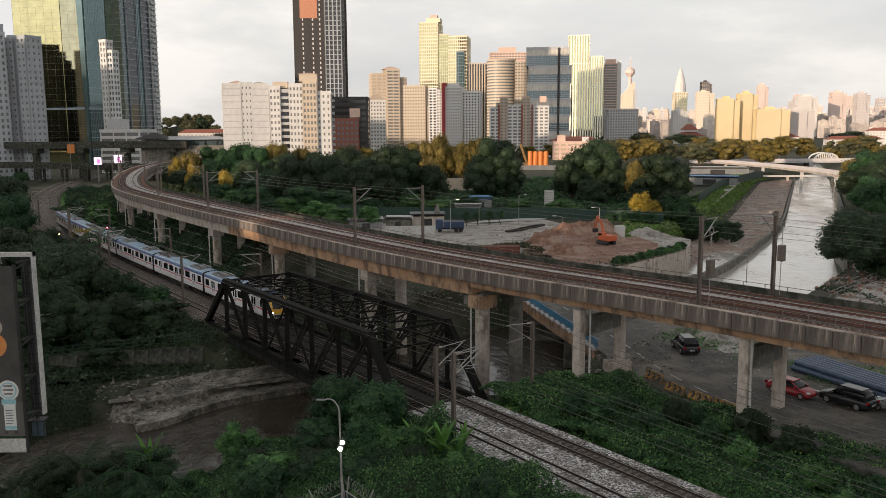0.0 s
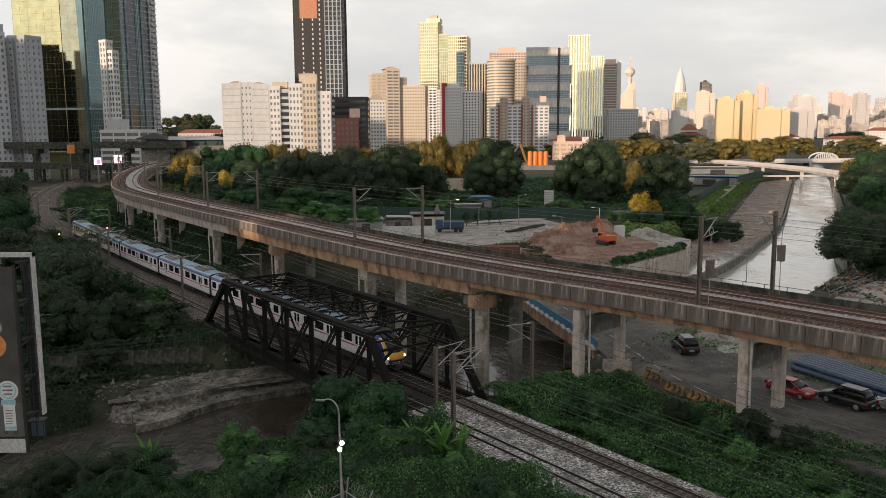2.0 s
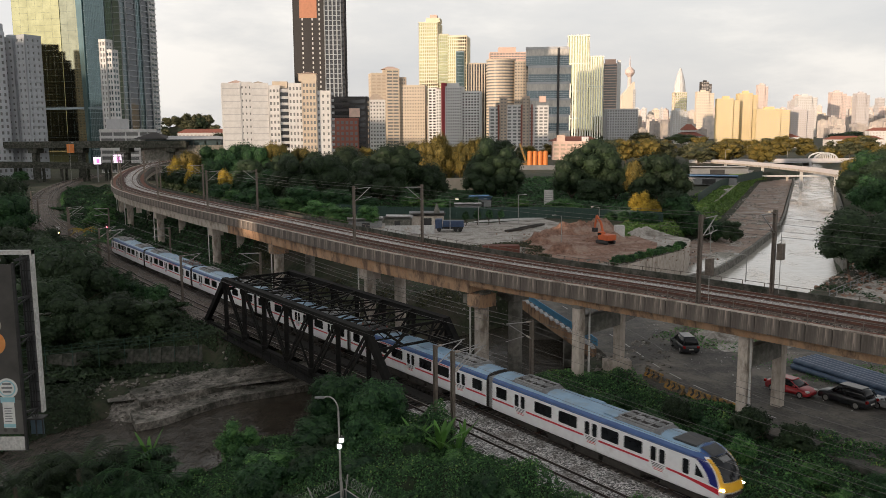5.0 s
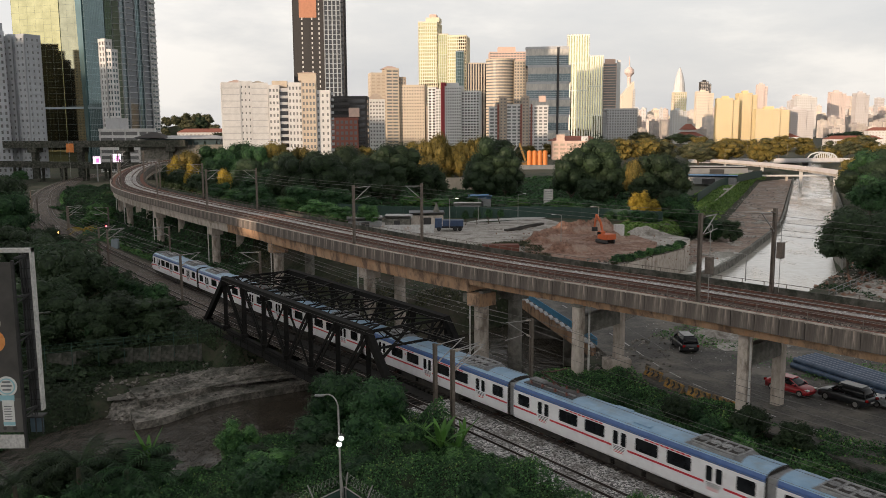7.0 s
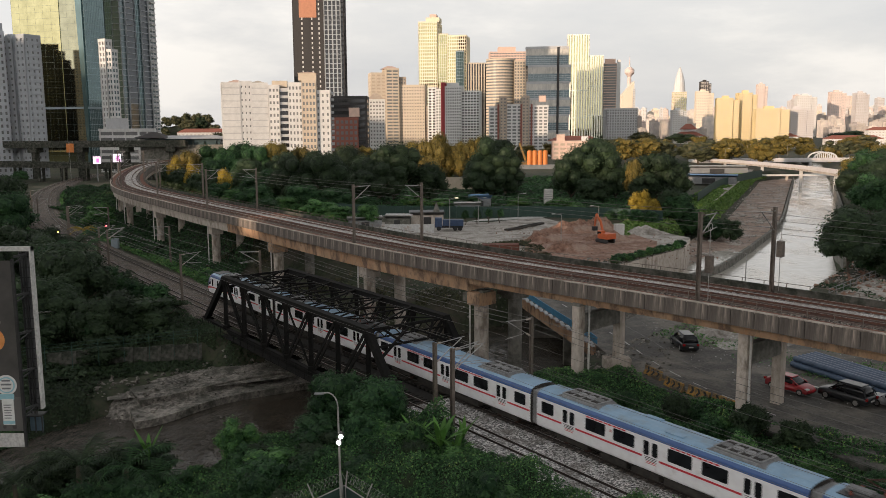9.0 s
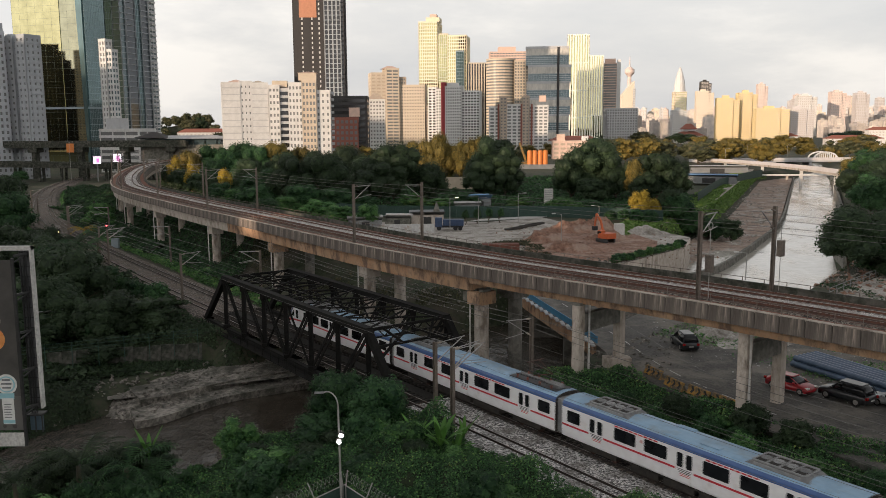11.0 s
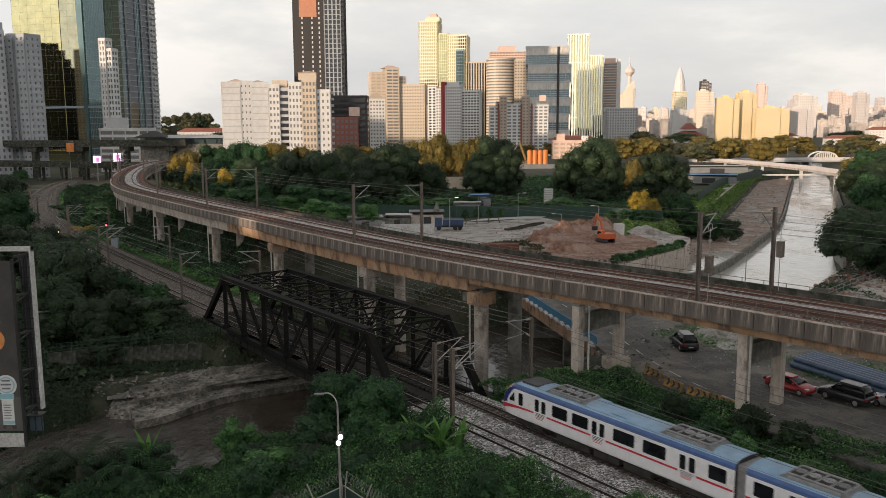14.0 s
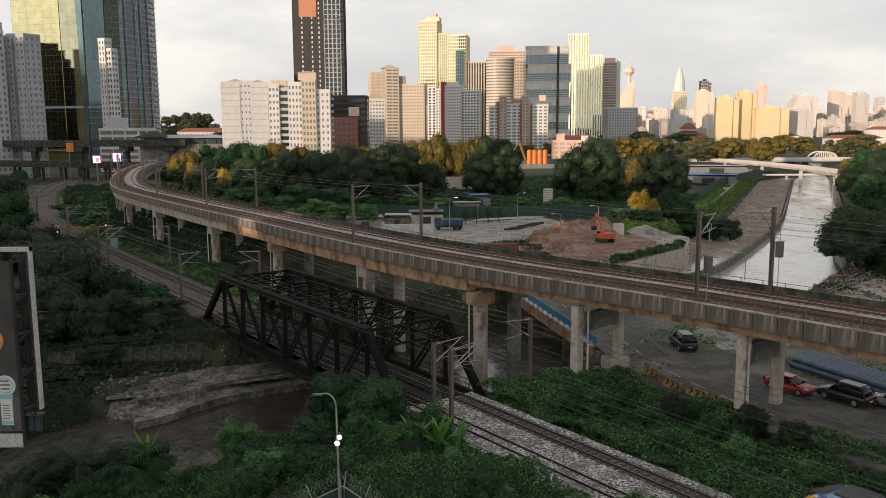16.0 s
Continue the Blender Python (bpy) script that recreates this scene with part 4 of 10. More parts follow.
def roof_unit(car, x0, x1):
    bm = bmesh.new()
    sec = [(-1.0, 3.70), (-0.93, 3.92), (-0.8, 3.97), (0.8, 3.97), (0.93, 3.92), (1.0, 3.70)]
    rows = [[bm.verts.new((x + (0.45 if z > 3.8 else 0) * k, y, z)) for y, z in sec] for x, k in ((x0, 1), (x1, -1))]
    for i in range(5):
        bm.faces.new((rows[0][i], rows[1][i], rows[1][i + 1], rows[0][i + 1]))
    bm.faces.new(rows[0])
    bm.faces.new(rows[1][::-1])
    bmesh.ops.recalc_face_normals(bm, faces=bm.faces)
    u = part("roof_unit", bm, T_AC, car, "grey roof air-conditioning unit")
    for s in (-1, 1):
        part("side_grille", bx(x0 + 0.6, x1 - 0.6, s * 0.97 - 0.03, s * 0.97 + 0.03, 3.74, 3.92), T_ACP, u)
        part("edge_rail", bx(x0 + 0.5, x1 - 0.5, s * 0.82 - 0.06, s * 0.82 + 0.06, 3.965, 4.03), T_ACP, u)
    n = 4
    for i in range(n):
        c = x0 + 0.45 + (x1 - x0 - 0.9) * (i + 0.5) / n
        part("dark_louvre", bx(c - 0.36, c + 0.36, -0.66, 0.66, 3.972, 3.99), T_UNDER, u)
        bm = bmesh.new()
        tube(bm, (c, 0, 3.985), (c, 0, 4.03), 0.33, n=14)
        part("fan_cover", bm, T_ACP if i in (1, 2) else T_AC, u)
    for i in range(n + 1):
        c = x0 + 0.45 + (x1 - x0 - 0.9) * i / n
        part("cross_rib", bx(c - 0.05, c + 0.05, -0.8, 0.8, 3.97, 4.02), T_ACP, u)


def bogie(car, x):
    b = part("bogie", bx(x - 1.5, x + 1.5, -1.0, 1.0, 0.35, 0.72, 0.06), T_UNDER, car)
    for dx in (-1.05, 1.05):
        bm = bmesh.new()
        for y in (-0.56, 0.56):
            tube(bm, (x + dx, y - 0.07, 0.43), (x + dx, y + 0.07, 0.43), 0.43, n=18)
        tube(bm, (x + dx, -0.9, 0.43), (x + dx, 0.9, 0.43), 0.09, n=8)
        part("wheelset", bm, M_RAIL, b)
    for y in (-0.98, 0.98):
        part("side_frame", bx(x - 1.6, x + 1.6, y - 0.09, y + 0.09, 0.38, 0.72, 0.03), T_UNDER, b)


def train_car(nose, lamp, panto_end):
    t = empty("train_car")
    part("body", car_shell(nose), [T_WHITE, T_BLUE, T_ROOF, T_UNDER], t)
    part("underframe", bx(-HALF + 0.4, HALF - (1.2 if nose else 0.4), -1.15, 1.15, 0.72, 0.95), T_UNDER, t)
    for x0, x1 in ((-4.6, -2.2), (-1.8, 0.6), (1.0, 4.4)):
        part("equipment_box", bx(x0, x1, -1.2, 1.2, 0.32, 0.74, 0.05), T_UNDER, t)
    for x in (-7.6, 7.6):
        bogie(t, x)
    doors = (-7.66, 0.0, 7.66) if not nose else (-7.66, 0.0, 6.0)
    for side in (-1, 1):
        for xd in doors:
            d = part("door", side_plate(xd - 0.68, xd + 0.68, 1.12, 3.12, side, 0.008), T_WHITE, t)
            for k in (-1, 1):
                part("door_window", rounded_window(xd + k * 0.36 - 0.23, xd + k * 0.36 + 0.23, 2.02, 2.98, side, 1.42), M_GLASS_DARK, d)
            # swoosh marks across the leaves
            for j in range(5):
                z = 1.92 - j * 0.105
                part("door_mark", side_plate(xd - 0.52 + 0.05 * j, xd + 0.55 - 0.02 * j, z - 0.045, z, side, 0.004, 0.0, 1.416), M_BLACK if j < 3 else T_RED, d)
        wins = [(-10.55, -9.25), (-5.95, -4.05), (-3.3, -1.4), (1.4, 3.3), (4.05, 5.95), (9.25, 10.55)] if not nose else [(-10.55, -9.25), (-5.95, -4.05), (-3.3, -1.4), (0.98, 2.6), (3.1, 4.7)]
        for x0, x1 in wins:
            part("window", rounded_window(x0, x1, 2.12, 3.0, side), M_GLASS_DARK, t)
        if nose:
            part("cab_door_window", rounded_window(8.0, 8.5, 2.0, 2.98, side), M_GLASS_DARK, t)
            bm = bmesh.new()
            y = side * 1.405
            tri = [bm.verts.new((x, y, z)) for x, z in ((8.95, 2.15), (9.62, 2.15), (9.42, 2.5), (9.02, 2.92))]
            bm.faces.new(tri)
            part("cab_side_window", bm, M_GLASS_DARK, t)
        # red waist stripe between the doors
        edges = [-HALF + 0.05] + [v for xd in doors for v in (xd - 0.72, xd + 0.72)] + [HALF - (4.3 if nose else 0.05)]
        for a, b2 in zip(edges[::2], edges[1::2]):
            part("red_stripe", side_plate(a, b2, 1.78, 1.92, side, 0.004), T_RED, t)
        # lettering above the windows cannot be read: bars
        for x0 in ((-5.9, 1.6) if not nose else ()):
            for j in range(9):
                part("letter_bar", side_plate(x0 + j * 0.42, x0 + j * 0.42 + 0.34, 3.06, 3.16, side, 0.004), T_RED, t)
        part("number_plate_bar", side_plate(-3.9 + 0.25, -3.3 - 0.12, 2.6, 2.82, side, 0.004), mat("faded_red_mark", (0.55, 0.3, 0.3), (0.6, 0.38, 0.36), 3, 0.5, 0) if side == -1 and not nose and not panto_end else T_WHITE, t)
    for x0, x1 in (((-9.3, -5.0), (4.0, 8.2)) if not nose else ((-9.3, -5.0), (1.6, 5.9))):
        if panto_end and x0 > 0:
            continue
        roof_unit(t, x0, x1)
    for x in (-0.9, 0.9):
        part("roof_hatch", bx(x * 1.6 - 0.7, x * 1.6 + 0.7, -0.75 * x - 0.22, -0.75 * x + 0.22, 3.74, 3.84), T_ROOF, t)
    part("gangway", bx(-HALF - 0.38, -HALF + 0.02, -1.1, 1.1, 0.9, 3.5, 0.05), T_BELLOWS, t, "grey rubber gangway")
    if not nose:
        part("gangway", bx(HALF - 0.02, HALF + 0.38, -1.1, 1.1, 0.9, 3.5, 0.05), T_BELLOWS, t, "grey rubber gangway")
    else:
        # windscreen, yellow panel, navy sweep, lamps, coupler
        def face_pt(y, z, out=0.0):
            return shell_pt(HALF, y, z) + Vector((out, 0, out * 0.6))

        def patch(y0, y1, z0, z1, out, ny=8, nz=6):
            bm = bmesh.new()
            g = [[bm.verts.new(face_pt(y0 + (y1 - y0) * i / ny, z0 + (z1 - z0) * j / nz, out)) for i in range(ny + 1)] for j in range(nz + 1)]
            for j in range(nz):
                for i in range(ny):
                    bm.faces.new((g[j][i], g[j][i + 1], g[j + 1][i + 1], g[j + 1][i]))
            return bm

        part("windscreen", patch(-1.12, 1.12, 2.08, 3.4, 0.03), M_GLASS_DARK, t, "large dark raked windscreen")
        part("nose_panel", patch(-1.36, 1.36, 1.46, 2.06, 0.03), T_YELLOW, t, "yellow nose panel")
        part("yellow_pillar", patch(-1.36, -1.13, 2.05, 3.3, 0.03, 2), T_YELLOW, t)
        part("yellow_pillar", patch(1.13, 1.36, 2.05, 3.3, 0.03, 2), T_YELLOW, t)
        part("black_brow", patch(-0.9, 0.9, 3.42, 3.76, 0.04), T_CAP, t, "black roof brow above the windscreen")
        part("dark_roof_cap", bx(HALF - 4.3, HALF - 2.45, -0.92, 0.92, 3.70, 3.87, 0.05), T_CAP, t, "dark roof cap behind the windscreen")
        part("wiper", bars((face_pt(-0.5, 2.12, 0.07), face_pt(0.1, 2.9, 0.07)), w=0.04), M_BLACK, t)
        part("destination_display", patch(-0.5, 0.5, 3.12, 3.34, 0.045, 4, 2), M_GREY, t)
        part("lower_valance", patch(-1.1, 1.1, 0.95, 1.38, 0.02), T_UNDER, t)
        for s in (-1, 1):
            bm = bmesh.new()
            bmesh.ops.create_uvsphere(bm, u_segments=12, v_segments=8, radius=0.15)
            bmesh.ops.transform(bm, matrix=Matrix.Translation(face_pt(s * 1.22, 1.62, 0.02)) @ Matrix.Diagonal((0.6, 1.1, 0.65, 1)), verts=bm.verts)
            part("headlight", bm, lamp, t)
            # navy band curving from the roof line down the edge of the nose, red tip below it
            part("navy_sweep", side_patch(HALF - 0.85, HALF, lambda x: (1.68 + 0.25 * (HALF - x), 3.3), s), T_NAVY, t)
            part("navy_sweep", side_patch(HALF - 2.3, HALF - 0.85, lambda x: (3.25 - 1.1 * max(0.0, (x - HALF + 2.3) / 1.45) ** 3, 3.32), s), T_NAVY, t)
            part("red_tip", side_patch(HALF - 4.35, HALF, lambda x: (1.78 - 0.5 * ((x - HALF + 4.35) / 4.35) ** 2, 1.92 - 0.26 * ((x - HALF + 4.35) / 4.35) ** 2), s), T_RED, t)
        bm = bmesh.new()
        tube(bm, (HALF - 0.6, 0, 0.75), (HALF + 0.25, 0, 0.75), 0.16, n=10)
        box(bm, HALF + 0.1, HALF + 0.4, -0.25, 0.25, 0.55, 0.95, 0.03)
        part("coupler", bm, T_UNDER, t)
    if panto_end:
        bm = bmesh.new()
        box(bm, 5.2, 10.6, -0.8, 0.8, 3.77, 3.83)
        for x in (6.0, 7.2, 8.6, 9.9):
            for y in (-0.6, 0.6):
                tube(bm, (x, y, 3.84), (x, y, 4.12), 0.07, n=8)
        beam(bm, (5.8, -0.6, 4.12), (10.0, -0.6, 4.12), 0.06)
        beam(bm, (5.8, 0.6, 4.12), (10.0, 0.6, 4.12), 0.06)
        p_ = part("pantograph", bm, T_CAP, t, "dark grey roof pantograph and insulators")
        for x in (6.0, 7.2, 8.6, 9.9):
            for y in (-0.6, 0.6):
                part("insulator", ribbed((x, y, 3.84), (x, y, 4.1), 0.06, 0.11, 3), T_INSUL, p_)
        part("equipment_case", bx(9.0, 10.4, -0.35, 0.35, 3.83, 4.12, 0.05), T_AC, p_)
        part("cable_duct", bars(((5.4, 0.3, 3.9), (8.8, 0.3, 3.9)), w=0.12), T_ACP, p_)
        part("lower_arm", pipes(((7.2, 0, 4.1), (9.4, 0, 4.75)), r=0.05), M_RAIL, p_)
        part("upper_arm", pipes(((9.4, 0.0, 4.75), (7.4, -0.4, 5.35)), ((9.4, 0, 4.75), (7.4, 0.4, 5.35)), r=0.03), M_RAIL, p_)
        part("collector_head", bars(((7.4, -0.85, 5.38), (7.4, 0.85, 5.38)), w=0.12, h=0.05), M_RAIL, p_)
    return t


LAB = "white electric train car with a red stripe and pale blue roof"
lead = tagged(train_car(True, T_LAMP, False), "white train cab car with yellow nose and lit headlights", "train car", "cars of the train")
trail = tagged(train_car(True, T_LAMP_OFF, False), "white train cab car at the rear with unlit lamps", "train car", "cars of the train")
mid_p = tagged(train_car(False, T_LAMP_OFF, True), "white train car with a red stripe and roof pantograph", "train car", "cars of the train")
mid_a = tagged(train_car(False, T_LAMP_OFF, False), LAB, "train car", "cars of the train")
mid_b = copy_thing(mid_a, Matrix.Identity(4))
mid_q = copy_thing(mid_p, Matrix.Identity(4))
# front to rear; the second value turns a car end for end
TRAIN = [(lead, False), (mid_p, True), (mid_a, False), (mid_b, False), (mid_q, False), (trail, True)]
CAR_PITCH, SPEED = 22.96, 12.84


def track_point(s):
    d = min(max(160.0 - s, 0.0), len(TRACK) - 2.001)
    i = int(d)
    return TRACK[i].lerp(TRACK[i + 1], d - i)


def car_pose(k, t, flip):
    s = -46.3 + SPEED * (t - 9.0) + CAR_PITCH * (2.5 - k)
    a, b2 = track_point(s - 7.6), track_point(s + 7.6)
    d = b2 - a
    p = (a + b2) / 2
    return Matrix.Translation((p.x, p.y, 0.0)) @ Matrix.Rotation(math.atan2(d.y, d.x) + (math.pi if flip else 0), 4, "Z")


# ------------------------------------------------------------ buildings
def wallm(name, c, rough=0.8, island=0.0):
    return mat(name, tuple(v * 0.9 for v in c), tuple(min(v * 1.08, 0.95) for v in c), 0.5, rough, 0.05, stain=tuple(v * 0.72 for v in c), stain_at=0.68, stain_scale=0.12)


def glassm(name, c, rough=0.12, spec=0.8, metal=0.0):
    m = mat(name, tuple(v * 0.86 for v in c), tuple(min(v * 1.14, 1) for v in c), 0.15, rough, 0.02, spec=spec, big=0.4, metal=metal)
    return m


W_WHITE = wallm("white_painted_render", (0.62, 0.61, 0.60))
W_CREAM = wallm("cream_painted_render", (0.54, 0.455, 0.36))
W_TAN = wallm("tan_painted_render", (0.44, 0.36, 0.29))
W_GREY = wallm("grey_painted_render", (0.46, 0.46, 0.47))
W_DARK = wallm("charcoal_cladding", (0.045, 0.042, 0.042))
W_BRICK = wallm("red_brick_cladding", (0.26, 0.095, 0.07))
W_MAROON = wallm("maroon_painted_render", (0.30, 0.045, 0.05))
W_GOLD = wallm("warm_yellow_stone", (0.74, 0.66, 0.49))
W_RIB = wallm("pale_ribbed_stone", (0.84, 0.81, 0.70))
W_PINK = wallm("pink_terracotta_render", (0.64, 0.46, 0.38))
W_COPPER = wallm("copper_cladding", (0.50, 0.23, 0.14))
W_BLUEG = wallm("blue_grey_cladding", (0.24, 0.29, 0.32))
W_TEALF = wallm("teal_grey_mullions", (0.10, 0.13, 0.13))
W_ROOF = wallm("red_roof_tiles", (0.28, 0.10, 0.07))
# bluish shade on the left apartment towers is put into this grey
W_PALE = wallm("pale_blue_grey_render", (0.48, 0.50, 0.53))
W_PALE2 = wallm("mid_blue_grey_render", (0.38, 0.40, 0.425))
G_SKY = glassm("blue_grey_glazing", (0.10, 0.145, 0.16), 0.1, 0.9, 0.4)
G_TEAL = glassm("teal_glazing", (0.12, 0.19, 0.20), 0.08, 0.9, 0.6)
G_GOLD = glassm("gold_tinted_glazing", (0.52, 0.49, 0.28), 0.025, metal=1.0)
# duller copy of the gold glass, with a facet's weaker reflection painted in
G_OLIVE = glassm("olive_tinted_glazing", (0.36, 0.36, 0.26), 0.03, metal=1.0)
G_NAVY = glassm("blue_black_glazing", (0.05, 0.065, 0.08), 0.06, 0.8, 0.3)
W_SLATE = wallm("slate_cladding", (0.018, 0.019, 0.02))
G_BLACK = glassm("black_glazing", (0.015, 0.015, 0.017))
# haze over the far windows is put into this pale glass
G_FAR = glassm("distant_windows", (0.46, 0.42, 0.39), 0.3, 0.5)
W_BAND = mat("pale_window_blinds", (0.40, 0.38, 0.35), (0.66, 0.62, 0.56), 0.5, 0.3, 0.0, stretch=(1, 1, 0.3))
# low sunlight on the far flats is put into this yellow wall colour
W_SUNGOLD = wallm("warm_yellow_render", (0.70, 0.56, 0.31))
# distance haze is put into these three pale wall colours
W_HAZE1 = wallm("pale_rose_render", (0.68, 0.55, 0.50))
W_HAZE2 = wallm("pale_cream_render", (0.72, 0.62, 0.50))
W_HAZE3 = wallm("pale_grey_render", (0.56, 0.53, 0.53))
G_WIN = glassm("apartment_windows", (0.20, 0.20, 0.20), 0.2, 0.6)


def frame_block(x0, x1, y0, y1, z0, z1, fh, bay, sp, pier, proud):
    """Bars of a facade: spandrels at each floor and piers at each bay, round all four sides."""
    bm = bmesh.new()
    n = max(1, round((z1 - z0) / fh))
    if sp > 0:
        for i in range(n + 1):
            zc = z0 + (z1 - z0) * i / n
            h = sp * fh / 2
            box(bm, x0 - proud, x1 + proud, y0 - proud, y1 + proud, max(zc - h, z0), min(zc + h, z1))
    if pier > 0:
        p2 = proud * 1.12
        for a0, a1, horiz in ((x0, x1, True), (y0, y1, False)):
            k = max(1, round((a1 - a0) / bay))
            for i in range(k + 1):
                c = a0 + (a1 - a0) * i / k
                h = pier * bay / 2
                l, r = max(c - h, a0 - p2), min(c + h, a1 + p2)
                if horiz:
                    box(bm, l, r, y0 - p2, y0 + 0.05, z0, z1 - 0.02)
                    box(bm, l, r, y1 - 0.05, y1 + p2, z0, z1 - 0.02)
                else:
                    box(bm, x0 - p2, x0 + 0.05, l, r, z0, z1 - 0.02)
                    box(bm, x1 - 0.05, x1 + p2, l, r, z0, z1 - 0.02)
    return bm


def block(b, x0, x1, y0, y1, z0, z1, wall, glass=None, fh=3.0, bay=4.0, sp=0.55, pier=0.4, proud=0.35, name="wing", label=""):
    """One volume of a building: a glazed body behind its wall frame, with a parapet on top."""
    g = part(name, bx(x0, x1, y0, y1, z0, z1), glass or G_WIN, b, label)
    w_ob = part("wall_frame", frame_block(x0, x1, y0, y1, z0, z1, fh, bay, sp, pier, proud), wall, g)
    part("parapet", bx(x0 - proud * 1.2, x1 + proud * 1.2, y0 - proud * 1.2, y1 + proud * 1.2, z1 - 0.3, z1 + 1.1), wall, g)
    return g


def building(name, label, x, y, rot=0.0, category="building", group=""):
    b = empty(name, pose(x, y, -0.8, 0, 0, rot))
    return tagged(b, label, category, group)


def set_back(b, k):
    """Moves a building k times as far off and makes it k times as large."""
    m = b.matrix_basis
    p = m.translation
    b.matrix_basis = Matrix.Translation((p.x * (k - 1), p.y * (k - 1), -23.7 * (k - 1))) @ m @ Matrix.Scale(k, 4)
    return b


def hip_roof(b, x0, x1, y0, y1, z, h, material, name="roof"):
    bm = bmesh.new()
    cx, cy = (x0 + x1) / 2, (y0 + y1) / 2
    k = min(x1 - x0, y1 - y0) / 2 * 0.9
    lo = [bm.verts.new(p) for p in ((x0, y0, z), (x1, y0, z), (x1, y1, z), (x0, y1, z))]
    hi = [bm.verts.new(p) for p in ((x0 + k, cy - 0.2, z + h), (x1 - k, cy - 0.2, z + h), (x1 - k, cy + 0.2, z + h), (x0 + k, cy + 0.2, z + h))]
    bm.faces.new(lo[::-1])
    bm.faces.new(hi)
    for i in range(4):
        bm.faces.new((lo[i], lo[(i + 1) % 4], hi[(i + 1) % 4], hi[i]))
    part(name, bm, material, b)


# left glass towers and apartment blocks
b = building("apartment_tower", "apartment tower with bluish shade painted in and dark balcony recesses", -229, 420, -24)
block(b, -9, 9, 0, 9, 0, 72, W_PALE, G_WIN, 3.1, 3.4, 0.5, 0.45)
part("service_core", bx(-4.5, -0.5, -1.2, 3, 0, 74), W_PALE2, b)
part("roof_box", bx(2, 8, 3, 10, 73, 77), W_PALE2, b)
b = building("apartment_tower", "apartment tower with bluish shade painted in, rounded corner and balconies", -213.5, 428, -26)
block(b, -8.5, -1.5, 0, 8, 0, 70, W_PALE, G_WIN, 3.1, 3.5, 0.62, 0.55)
block(b, -1.6, 2.2, 1.2, 8, 0, 69, W_PALE2, G_BLACK, 3.1, 3.6, 0.35, 0.05)
block(b, 2.2, 8.5, -0.8, 8, 0, 70.5, W_PALE2, G_WIN, 3.1, 3.1, 0.6, 0.6)
bm = bmesh.new()
tube(bm, (-7.5, 5, 0), (-7.5, 5, 72.5), 3.2, n=20)
part("corner_drum", bm, W_PALE, b)
for i in range(23):
    part("balcony", bx(8.4, 9.3, 0.5, 7, 2 + i * 3.1, 3.0 + i * 3.1), W_PALE2, b)
b = building("glass_tower", "tall gold-tinted glass office tower with a teal side", -274, 562, -16)
block(b, -8, 29, 0, 20, 0, 168, W_TEALF, G_GOLD, 4.0, 6.4, 0.016, 0.006, 0.03)
block(b, 29, 46, 0.3, 20, 0, 168, W_TEALF, G_OLIVE, 4.0, 6.4, 0.016, 0.006, 0.03)
bm = bmesh.new()
wedge = [bm.verts.new(p) for p in ((46.6, -0.4, 0), (46.6, -0.4, 168), (40.5, -0.4, 168), (44.6, -0.4, 0), (46.6, 0.4, 0), (46.6, 0.4, 168), (40.5, 0.4, 168), (44.6, 0.4, 0))]
for f in ((0, 1, 2, 3), (7, 6, 5, 4), (0, 4, 5, 1), (1, 5, 6, 2), (2, 6, 7, 3), (3, 7, 4, 0)):
    bm.faces.new([wedge[i] for i in f])
part("slanted_corner", bm, G_TEAL, b, "slanted teal glass corner")
block(b, 46.2, 47.4, 0.6, 20, 0, 172, W_BLUEG, G_TEAL, 4.0, 1.6, 0.05, 0.03, 0.06)
part("refuge_floor", bx(-8.2, 47.6, -0.2, 20.2, 38, 39.4), W_BLUEG, b)
b = building("glass_tower", "tall blue glass tower with close horizontal floor lines", -242, 602, -17)
block(b, -22, -12, 0.4, 34, 0, 178, W_BLUEG, G_TEAL, 3.9, 1.7, 0.08, 0.06, 0.12)
block(b, -12, 6, -0.6, 34, 0, 180, W_PALE2, G_NAVY, 3.9, 9.0, 0.1, 0.02, 0.55, "banded_bay")
for i in range(45):
    part("refuge_ledge", bx(-12.3, -8.5 + 1.5 * (i % 2), -1.6, 0.2, 2.2 + i * 3.9, 2.6 + i * 3.9), W_PALE2, b)
block(b, 6, 14, 0.2, 30, 0, 179, W_BLUEG, G_TEAL, 3.9, 1.7, 0.14, 0.05, 0.15)
block(b, 14, 20, -0.4, 5, 0, 179, W_PALE2, G_SKY, 3.9, 6.0, 0.12, 0.02, 0.4, "banded_bay")
block(b, 14, 20.6, 5, 15, 0, 179, W_PALE2, G_NAVY, 3.9, 9.0, 0.12, 0.02, 0.55, "banded_bay")
block(b, 14, 20.2, 15, 22, 0, 179, W_BLUEG, G_TEAL, 3.9, 1.7, 0.14, 0.05, 0.2)
block(b, 14, 20.8, 22, 30, 0, 179, W_PALE2, G_NAVY, 3.9, 8.0, 0.14, 0.02, 0.5, "banded_bay")
block(b, 15, 21.5, 30.2, 37, 0, 176, W_GREY, G_SKY, 3.9, 3.2, 0.3, 0.2, 0.3)
for i in range(45):
    part("balcony", bx(21.8, 23.4, 31, 36, 2 + i * 3.9, 3.1 + i * 3.9), W_WHITE, b)
